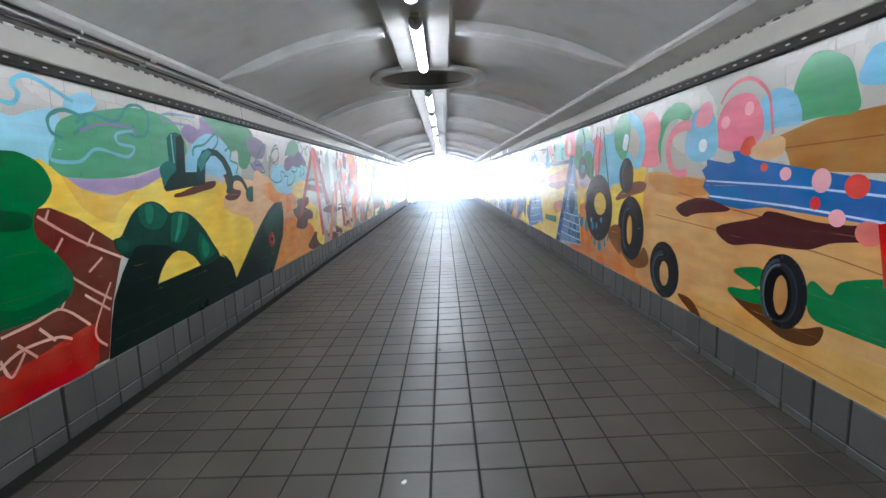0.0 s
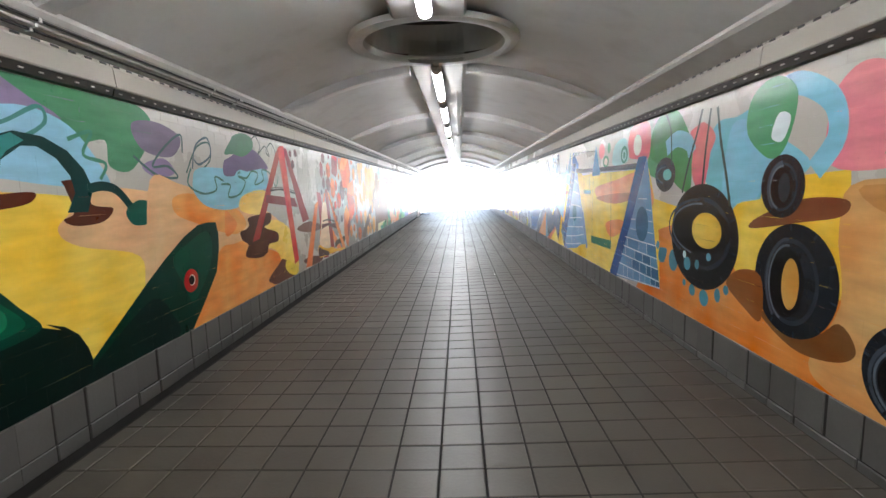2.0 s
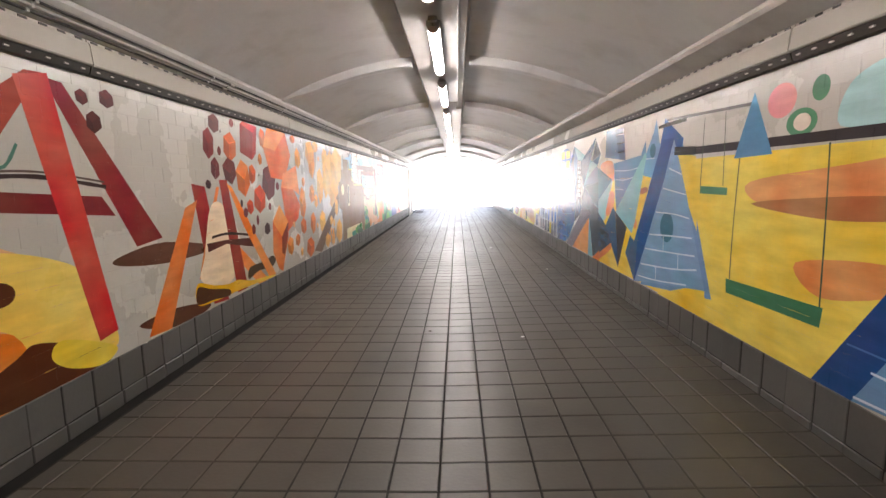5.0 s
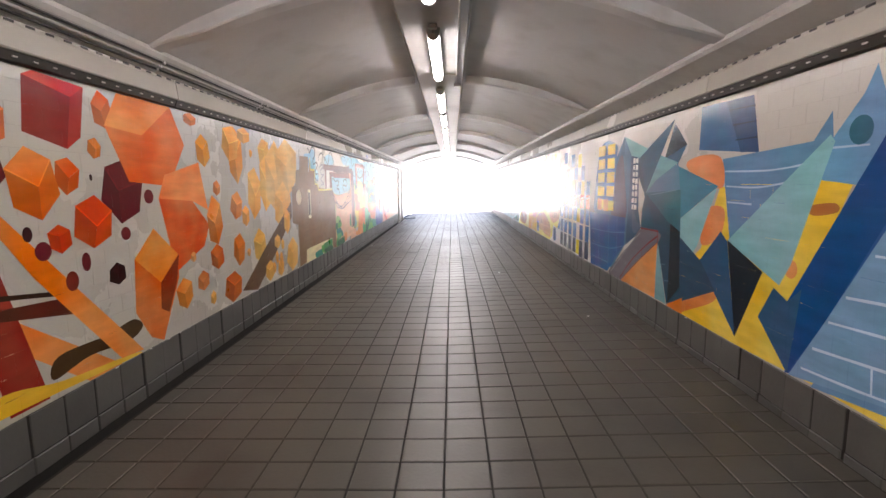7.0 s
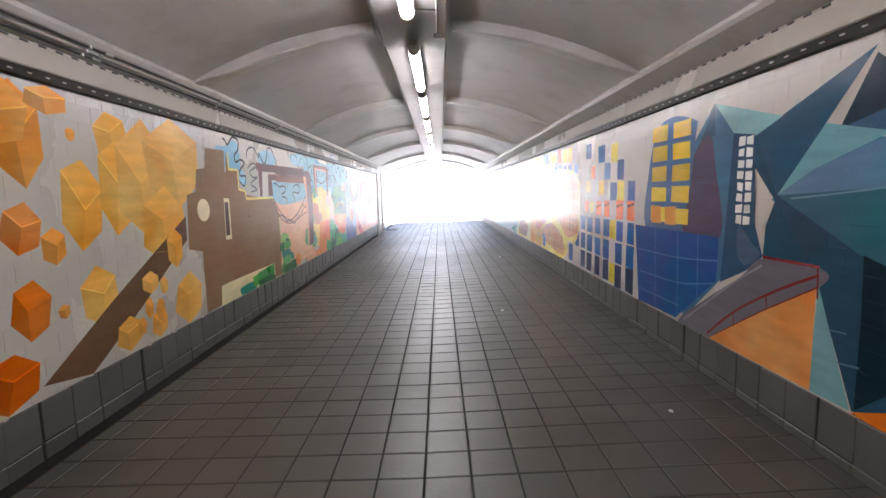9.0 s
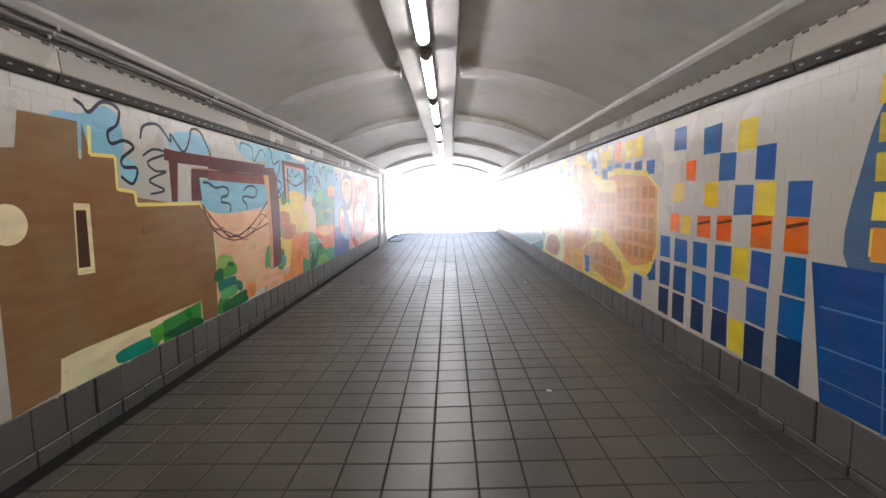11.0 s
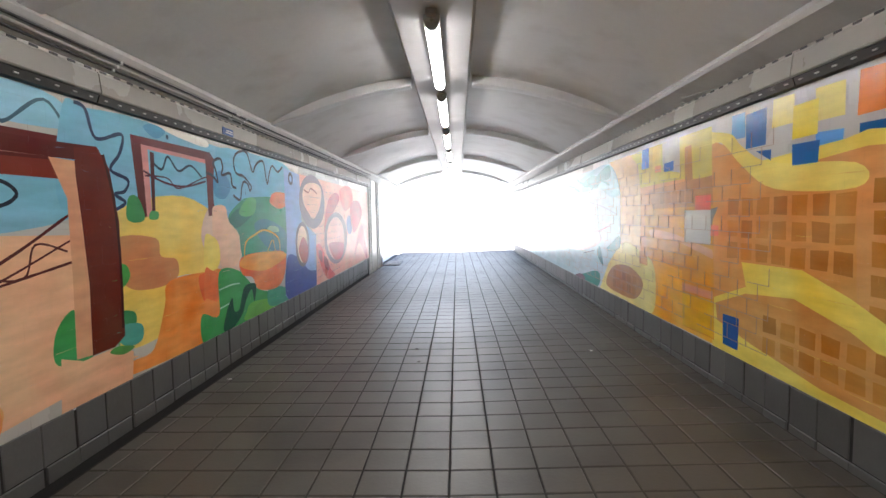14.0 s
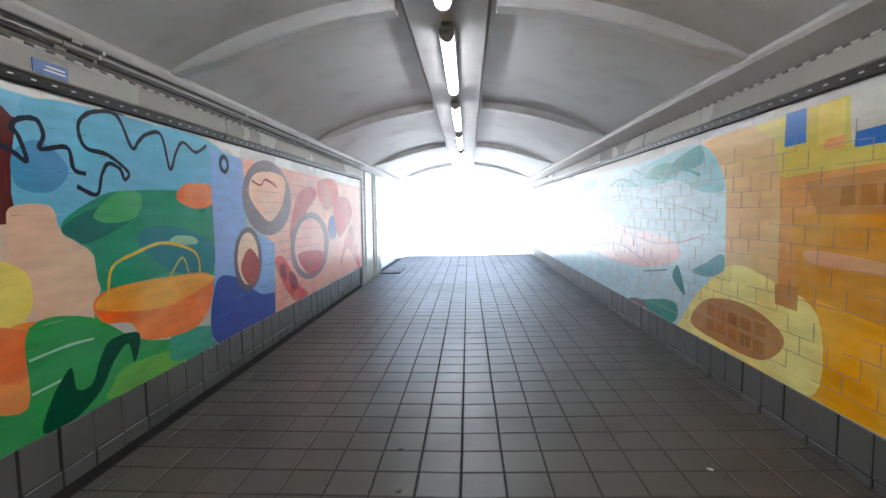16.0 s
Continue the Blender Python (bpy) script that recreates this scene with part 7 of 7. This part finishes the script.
square("painted_square", "e8d040", 11.73, 1.549, 11.9, 1.715)
square("painted_square", "e8cc38", 11.47, 1.554, 11.64, 1.708)
square("painted_square", "1c5490", 11.99, 1.438, 12.15, 1.516)
square("painted_square", "2a68b0", 11.73, 1.432, 11.9, 1.509)
square("painted_square", "1c4884", 11.48, 1.427, 11.65, 1.502)
square("painted_square", "1c5ca0", 11.23, 1.385, 11.39, 1.495)
square("painted_square", "e8d878", 12.23, 1.573, 12.4, 1.722)
square("painted_square", "e8d878", 12.54, 1.591, 12.71, 1.739)
square("painted_square", "5a9ad8", 12.23, 1.432, 12.39, 1.517)
square("painted_square", "5a98c8", 12.95, 1.588, 13.09, 1.736)
square("painted_square", "164880", 11.41, 0.312, 11.58, 0.524)
flat("painted_square", "14508c", [(11.32, 0.54), (11.15, 0.708), (11.15, 0.542)])
square("painted_square", "2a78b0", 13.11, 0.351, 13.3, 0.539)

mural = start_mural("right", "mural of orange and brown brickwork with yellow edges")
flat("painted_edge", "f0d860", [(14.17, 1.401), (12.82, 1.433), (12.22, 1.466), (12.1, 1.487), (11.38, 1.407), (11.14, 1.272), (11.12, 0.783), (11.24, 0.6), (11.36, 0.527), (11.62, 0.549), (11.68, 0.401), (11.89, 0.279), (12.23, 0.291), (12.52, 0.334), (13.54, 0.358), (14.95, 0.6)])
flat("painted_panel", "dc9c58", [(14.01, 1.31), (12.77, 1.356), (12.1, 1.421), (11.37, 1.368), (11.16, 1.259), (11.15, 0.794), (11.29, 0.649), (11.62, 0.586), (11.85, 0.631), (12.19, 0.702), (12.88, 0.756), (13.84, 0.82)])
grid("painted_window", "bc7c30", 11.19, 0.66, 12.08, 1.30, 6, 5)
flat("painted_panel", "dc9c50", [(15.16, 1.319), (13.47, 1.522), (13.31, 1.62), (13.16, 1.57), (12.98, 1.457), (12.71, 1.279), (12.15, 1.258), (12.11, 0.55), (12.39, 0.513), (13.23, 0.597), (14.48, 0.553), (15, 0.898)])
blob("painted_edge", "f0da70", [(13.54, 1.701), (13.12, 1.636), (12.98, 1.541), (12.72, 1.419), (12.16, 1.36), (12.15, 1.254), (12.68, 1.277), (12.98, 1.43), (13.21, 1.593), (13.48, 1.589)])
grid("painted_window", "c48438", 12.13, 0.86, 13.12, 1.252, 7, 3)
flat("painted_panel", "f0b838", [(14.49, 0.591), (13.22, 0.588), (13.21, 0.289), (14.45, 0.279)])
flat("painted_edge", "ecd45c", [(12.95, 0.86), (12.45, 0.87), (12.15, 0.78), (11.98, 0.71), (11.72, 0.57), (11.70, 0.36), (11.90, 0.279), (13.25, 0.279), (13.25, 0.60), (12.90, 0.72)])
flat("painted_panel", "d29650", [(13.22, 0.57), (12.90, 0.68), (12.50, 0.72), (12.15, 0.64), (11.88, 0.53), (11.79, 0.42), (11.86, 0.32), (12.30, 0.33), (12.85, 0.40), (13.2, 0.46)])
grid("painted_window", "b97a30", 11.90, 0.37, 12.75, 0.60, 6, 2)
square("painted_square", "1c5ca0", 12.96, 0.325, 13.13, 0.516)
blob("painted_edge", "f0d878", [(14.84, 0.279), (14.72, 0.518), (14.47, 0.696), (14.41, 0.287)])
blob("painted_panel", "e8b080", [(16.25, 0.289), (15.46, 0.583), (14.85, 0.55), (14.71, 0.37), (15.28, 0.279)])
square("painted_square", "1c5ca0", 12.76, 1.518, 12.94, 1.712)
square("painted_square", "1c5ca0", 12.37, 1.384, 12.55, 1.489)
flat("painted_square", "1c5ca0", [(12.84, 1.492), (12.71, 1.486), (12.71, 1.427)])
square("painted_square", "e8d030", 12.38, 1.514, 12.55, 1.678)
square("painted_square", "5aa0e0", 14.44, 1.525, 14.64, 1.708)
square("painted_square", "5aa8e0", 13.96, 1.462, 14.16, 1.551)
flat("painted_panel", "d89830", [(14.43, 1.167), (14.2, 1.2), (13.28, 1.209), (13.23, 0.317), (13.3, 0.321), (13.7, 0.311), (14.27, 0.294)])
blob("painted_panel", "e0b024", [(14.21, 0.552), (13.79, 0.562), (13.32, 0.572), (13.26, 0.57), (13.24, 0.335), (13.3, 0.33), (13.73, 0.314), (14.2, 0.301)])
blob("painted_panel", "e0a878", [(14.31, 1.007), (13.9, 0.997), (13.34, 0.917), (13.28, 0.908), (13.27, 0.852), (13.34, 0.859), (13.82, 0.936), (14.24, 0.939)])
blob("painted_panel", "dca070", [(14.24, 0.56), (13.79, 0.629), (13.32, 0.631), (13.26, 0.635), (13.26, 0.587), (13.32, 0.581), (13.75, 0.572), (14.21, 0.499)])
flat("painted_edge", "d8c454", [(15.02, 1.695), (14.46, 1.713), (13.77, 1.716), (13.4, 1.717), (13.32, 1.716), (13.3, 1.388), (13.38, 1.383), (13.74, 1.402), (14.21, 1.392), (14.51, 1.379)])
flat("painted_wall_patch", "d0ccbc", [(14.08, 1.711), (13.78, 1.72), (13.76, 1.452), (14.06, 1.499)])
square("painted_square", "e8d060", 14.1, 1.526, 14.27, 1.707)
square("painted_square", "2a70b8", 14.35, 1.544, 14.51, 1.714)
square("painted_square", "2a70b8", 13.87, 1.48, 14.04, 1.549)
square("painted_panel", "e8a860", 14.09, 1.486, 14.22, 1.542)
flat("painted_panel", "b8843c", [(13.69, 1.631), (13.59, 1.634), (13.56, 1.379), (13.68, 1.381)])
flat("painted_panel", "c08a48", [(14.34, 1.348), (13.73, 1.38), (13.38, 1.392), (13.3, 1.396), (13.28, 1.2), (13.36, 1.197), (14.25, 1.187)])
grid("painted_window", "a87430", 13.56, 1.213, 14.12, 1.333, 5, 1)
square("painted_white_patch", "c8c8bc", 13.3, 0.94, 13.67, 1.173)
flat("painted_shadow", "8a8a80", [(13.31, 1.177), (13.22, 1.188), (13.28, 1.107), (13.3, 0.952)])
square("painted_square", "e87858", 13.31, 1.172, 13.52, 1.271)
square("painted_panel", "e88860", 13.21, 1, 13.3, 1.072)
flat("painted_panel", "dcb878", [(15.43, 1.704), (14.82, 1.711), (14.6, 1.587), (14.54, 1.398), (14.52, 1.062), (14.51, 0.63), (14.47, 0.291), (15.74, 0.279), (15.47, 0.673), (15.06, 0.847), (15.08, 1.356)])
flat("painted_panel", "f0b030", [(14.23, 0.775), (13.83, 0.73), (13.7, 0.722), (13.67, 0.295), (13.8, 0.295), (14.21, 0.298)])
blob("painted_edge", "f0e088", [(15.79, 0.279), (15.38, 0.686), (14.95, 0.86), (14.55, 0.811), (14.21, 0.696), (14.21, 0.304), (14.67, 0.292)])
blob("painted_panel", "b8844c", [(15.52, 0.362), (15.29, 0.578), (14.81, 0.633), (14.45, 0.525), (14.62, 0.349), (15.05, 0.32)])
grid("painted_window", "a8743c", 14.59, 0.355, 15.31, 0.569, 5, 2)
square("painted_panel", "c08c48", 14.36, 0.69, 14.54, 0.81)

mural = start_mural("right", "mural of pale blue and teal leaves with faint pink flowers")
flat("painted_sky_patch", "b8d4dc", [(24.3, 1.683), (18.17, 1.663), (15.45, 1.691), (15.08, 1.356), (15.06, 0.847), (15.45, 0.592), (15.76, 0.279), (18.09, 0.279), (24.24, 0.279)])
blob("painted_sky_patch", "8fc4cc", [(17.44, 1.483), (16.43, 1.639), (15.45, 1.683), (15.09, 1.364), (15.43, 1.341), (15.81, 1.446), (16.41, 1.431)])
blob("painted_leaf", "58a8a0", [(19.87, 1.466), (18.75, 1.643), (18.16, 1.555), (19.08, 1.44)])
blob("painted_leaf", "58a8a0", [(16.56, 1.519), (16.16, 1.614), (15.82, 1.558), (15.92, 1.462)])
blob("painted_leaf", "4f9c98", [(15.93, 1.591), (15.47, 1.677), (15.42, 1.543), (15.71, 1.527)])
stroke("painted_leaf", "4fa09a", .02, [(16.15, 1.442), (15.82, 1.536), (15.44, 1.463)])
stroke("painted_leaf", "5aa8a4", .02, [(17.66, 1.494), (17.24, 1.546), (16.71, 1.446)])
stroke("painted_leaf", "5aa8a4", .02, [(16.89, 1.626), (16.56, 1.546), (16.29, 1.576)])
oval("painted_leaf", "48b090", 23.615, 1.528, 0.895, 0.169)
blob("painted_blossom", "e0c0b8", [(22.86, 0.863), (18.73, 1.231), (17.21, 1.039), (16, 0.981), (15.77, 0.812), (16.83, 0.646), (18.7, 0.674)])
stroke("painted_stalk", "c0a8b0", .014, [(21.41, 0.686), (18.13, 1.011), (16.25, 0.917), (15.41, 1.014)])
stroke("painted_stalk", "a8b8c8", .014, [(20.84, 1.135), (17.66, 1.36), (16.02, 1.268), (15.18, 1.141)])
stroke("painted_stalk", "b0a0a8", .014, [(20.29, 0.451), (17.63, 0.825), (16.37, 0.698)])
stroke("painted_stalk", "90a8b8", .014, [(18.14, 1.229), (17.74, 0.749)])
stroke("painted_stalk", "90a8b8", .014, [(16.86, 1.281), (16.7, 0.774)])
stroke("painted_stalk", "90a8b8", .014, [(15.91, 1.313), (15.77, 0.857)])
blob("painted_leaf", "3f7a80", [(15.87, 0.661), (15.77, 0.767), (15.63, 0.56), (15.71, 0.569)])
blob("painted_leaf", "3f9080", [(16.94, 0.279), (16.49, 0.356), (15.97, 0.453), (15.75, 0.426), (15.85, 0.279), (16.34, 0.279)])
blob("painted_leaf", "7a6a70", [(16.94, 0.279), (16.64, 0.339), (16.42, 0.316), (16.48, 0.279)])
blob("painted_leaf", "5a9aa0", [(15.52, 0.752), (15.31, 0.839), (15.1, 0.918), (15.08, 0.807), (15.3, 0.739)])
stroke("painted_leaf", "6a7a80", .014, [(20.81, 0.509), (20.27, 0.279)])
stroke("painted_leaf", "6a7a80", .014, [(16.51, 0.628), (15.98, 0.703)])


# ---- pieces last: skirting tiles, floor tiles, bricks ----
def slab_mesh(name, lo, hi, axis, c, mat):
    """A thin tile from lo to hi whose face across the axis has chamfered edges."""
    u, v = [i for i in range(3) if i != abs(axis) - 1]
    w = abs(axis) - 1
    top, base = (hi[w], lo[w]) if axis > 0 else (lo[w], hi[w])
    sgn = 1 if axis > 0 else -1

    def corner(a, b, h):
        p = [0, 0, 0]
        p[u], p[v], p[w] = a, b, h
        return tuple(p)

    a0, a1, b0, b1 = lo[u], hi[u], lo[v], hi[v]
    verts = [corner(a, b, base) for a, b in ((a0, b0), (a1, b0), (a1, b1), (a0, b1))]
    verts += [corner(a, b, top - sgn * c) for a, b in ((a0, b0), (a1, b0), (a1, b1), (a0, b1))]
    verts += [corner(a, b, top) for a, b in ((a0 + c, b0 + c), (a1 - c, b0 + c), (a1 - c, b1 - c), (a0 + c, b1 - c))]
    faces = [(8, 9, 10, 11)]
    for i in range(4):
        j = (i + 1) % 4
        faces += [(i, j, 4 + j, 4 + i), (4 + i, 4 + j, 8 + j, 8 + i)]
    return verts, faces


def piece_data(name, verts, faces, mat):
    bm = bmesh.new()
    vs = [bm.verts.new(p) for p in verts]
    for f in faces:
        bm.faces.new([vs[i] for i in f])
    me = mesh_of(name, bm)
    me.materials.append(mat)
    return me


class Bulk:
    """Pieces joined into one mesh."""

    def __init__(self):
        self.v, self.f = [], []

    def add(self, verts, faces):
        n = len(self.v)
        self.v += verts
        self.f += [tuple(i + n for i in f) for f in faces]

    def link(self, name, mat, parent, label):
        me = bpy.data.meshes.new(name)
        me.from_pydata(self.v, [], self.f)
        bm = bmesh.new()
        bm.from_mesh(me)
        bmesh.ops.recalc_face_normals(bm, faces=bm.faces)
        bm.to_mesh(me)
        bm.free()
        me.materials.append(mat)
        ob = new(name, me)
        ob.parent = parent
        return tagged(ob, label, kind="stuff")


rnd = random.Random(11)
# skirting: a course of square tiles; a low course over the drain on one side, a cement fillet on the other
M_CHIP = material("paint_splash", (0.62, 0.61, 0.57, 1), 0.5, spread=0.1)
for side, x, s, phase in (("left", XL, 1, 0.127), ("right", XR, -1, 0.174)):
    far = Y_MURAL[1] if side == "left" else Y_MURAL[2]
    for h0, h1, out in ((0.086, 0.277, 0.006), (0.002, 0.080, 0.010)):
        if side == "right" and h0 < 0:
            h0 = 0.01
        lo = (min(x - s * 0.003, x + s * out), 0.0, h0)
        hi = (max(x - s * 0.003, x + s * out), SKIRT - 0.009, h1)
        data = piece_data("skirting_tile", *slab_mesh("", lo, hi, s, 0.003, None), M_SKIRT)
        for k in range(int(-4.6 / SKIRT), int((far - phase) / SKIRT)):
            ob = new("skirting_tile", data)
            ob.parent = walls[side]
            ob.location = (rnd.uniform(-0.0010, 0.0010), k * SKIRT + 0.0045 + phase, rnd.uniform(-0.0015, 0.0015))
            ob.rotation_euler = (rnd.uniform(-0.006, 0.006), 0, rnd.uniform(-0.005, 0.005))
    # reaches below the tiles as the dark back of the drain slot
    bm = box(bmesh.new(), (min(x - s * 0.002, x + s * 0.002), Y0, -0.11), (max(x - s * 0.002, x + s * 0.002), far, Z_SKIRT - 0.002))
    structure(part("baseboard", bm, M_GROUT), "dark joints behind the grey skirting tiles", "skirting")
# chips and drips of wall paint along the top edge of the skirting
for n in range(40):
    side = "left" if n % 5 else "right"
    x, s = (XL, 1) if side == "left" else (XR, -1)
    y, w, h = rnd.uniform(4.0, 18.5), rnd.uniform(0.006, 0.035), rnd.uniform(0.003, 0.007)
    v, f = slab_mesh("", (min(x + s * 0.005, x + s * 0.0078), y, 0.279 - h), (max(x + s * 0.005, x + s * 0.0078), y + w, 0.2785), s, 0.0008, None)
    ob = new("paint_chip", piece_data("paint_chip", v, f, M_CHIP))
    ob.parent = walls[side]

# floor: square tiles, a gap along the wall on one side
GAP = 0.010
data = piece_data("floor_tile", *slab_mesh("", (GAP / 2, GAP / 2, -0.010), (TILE - GAP / 2, TILE_Y - GAP / 2, 0.0), 3, 0.0025, None), M_TILE)
bulk = Bulk()
x_left, x_right = XL + SLOT, XR - 0.012
for i in range(math.floor(x_left / TILE), math.floor(x_right / TILE) + 1):
    a, b = max(i * TILE, x_left), min((i + 1) * TILE, x_right)
    if b - a < 0.03:
        continue
    for j in range(int(-5.0 / TILE_Y), int((Y1 + 0.5) / TILE_Y)):
        dz = rnd.uniform(-0.0008, 0.0004)
        if -3 <= i <= 1 and -10 <= j < 50:
            ob = new("floor_tile", data)
            ob.parent = floor
            ob.location = (i * TILE, j * TILE_Y + TILE_Y0, dz + rise(i * TILE))
            ob.rotation_euler = (rnd.uniform(-0.003, 0.003), rnd.uniform(-0.003, 0.003) - (FALL if i >= 0 else 0.0), rnd.uniform(-0.002, 0.002))
        else:
            v, f = slab_mesh("", (a + GAP / 2, j * TILE_Y + TILE_Y0 + GAP / 2, -0.010), (b - GAP / 2, (j + 1) * TILE_Y + TILE_Y0 - GAP / 2, 0.0), 3, 0.0025, None)
            p, q = rnd.uniform(-0.003, 0.003), rnd.uniform(-0.003, 0.003)
            cx, cy = (a + b) / 2, (j + 0.5) * TILE_Y + TILE_Y0
            bulk.add([(c[0], c[1], c[2] + dz + rise(c[0]) + p * (c[0] - cx) + q * (c[1] - cy)) for c in v], f)
bulk.link("floor_tiles", M_TILE_STUFF, floor, "square grey floor tiles with dark joints")

# bricks under the murals
for side, x, s in (("left", XL, 1), ("right", XR, -1)):
    far = Y_MURAL[1] if side == "left" else Y_MURAL[2]
    hl, hh, d = BRICK_L / 2 - JOINT / 2, BRICK_H / 2 - JOINT / 2, 0.003
    lo, hi = (min(-s * d, 0.0), -hl, -hh), (max(-s * d, 0.0), hl, hh)
    data = piece_data("brick", *slab_mesh("", lo, hi, s, 0.0003, None), M_WALL)
    bulk, seams, pale = Bulk(), Bulk(), Bulk()
    for r in rows_between(Z_SKIRT, Z_TOP):
        z0 = Z_SKIRT + r * BRICK_H
        z1 = min(z0 + BRICK_H, Z_TOP)
        o = brick_start(r)
        k = math.floor((Y_MURAL[0] - o) / BRICK_L)
        while o + k * BRICK_L < far - 0.02:
            y0, y1 = o + k * BRICK_L, min(o + (k + 1) * BRICK_L, far)
            yc, zc = o + (k + 0.5) * BRICK_L, z0 + BRICK_H / 2
            gy, gz = tilt(r, k)
            if z1 - z0 > BRICK_H - 0.001 and 11.0 <= y0 < 14.6 and y1 - y0 > BRICK_L - 0.001:
                ob = new("brick", data)
                ob.parent = walls[side]
                ob.location = (x, yc, zc)
                ob.rotation_euler = (0, s * gz, -s * gy)
            else:
                v, f = slab_mesh("", (x + lo[0], y0 + JOINT / 2, z0 + JOINT / 2), (x + hi[0], y1 - JOINT / 2, z1 - JOINT / 2), s, 0.0003, None)
                bulk.add([(c[0] + s * (gy * (c[1] - yc) + gz * (c[2] - zc)), c[1], c[2]) for c in v], f)
            # open joints where the paint has worn off them
            worn = (12.6 < y0 < 17.6 or y0 > 17.6) if side == "right" else 15.9 < y0 < 17.4
            if worn and rnd.random() < (0.9 if side == "left" else 0.5 if y0 > 17.6 else 0.7) and z0 < 1.6:
                target = pale if (side == "left" or y0 > 17.6) else seams
                w = 0.0017
                for a0, a1, b0, b1 in ((y0, y1, z0 - w, z0 + w), (y0 - w, y0 + w, z0, z1)):
                    if b0 > Z_SKIRT + 0.001:
                        target.add(*slab_mesh("", (min(x, x + s * 0.0022), a0, b0), (max(x, x + s * 0.0022), a1, b1), s, 0.0004, None))
            k += 1
    for rest, mat in ((seams, M_MORTAR), (pale, M_MORTAR_BLUE if side == "left" else M_MORTAR_PALE)):
        if rest.v:
            rest.link("mortar", mat, walls[side], "bare mortar joints between painted bricks")
    bulk.link("bricks", M_WALL, walls[side], "painted wall bricks with fine joints")
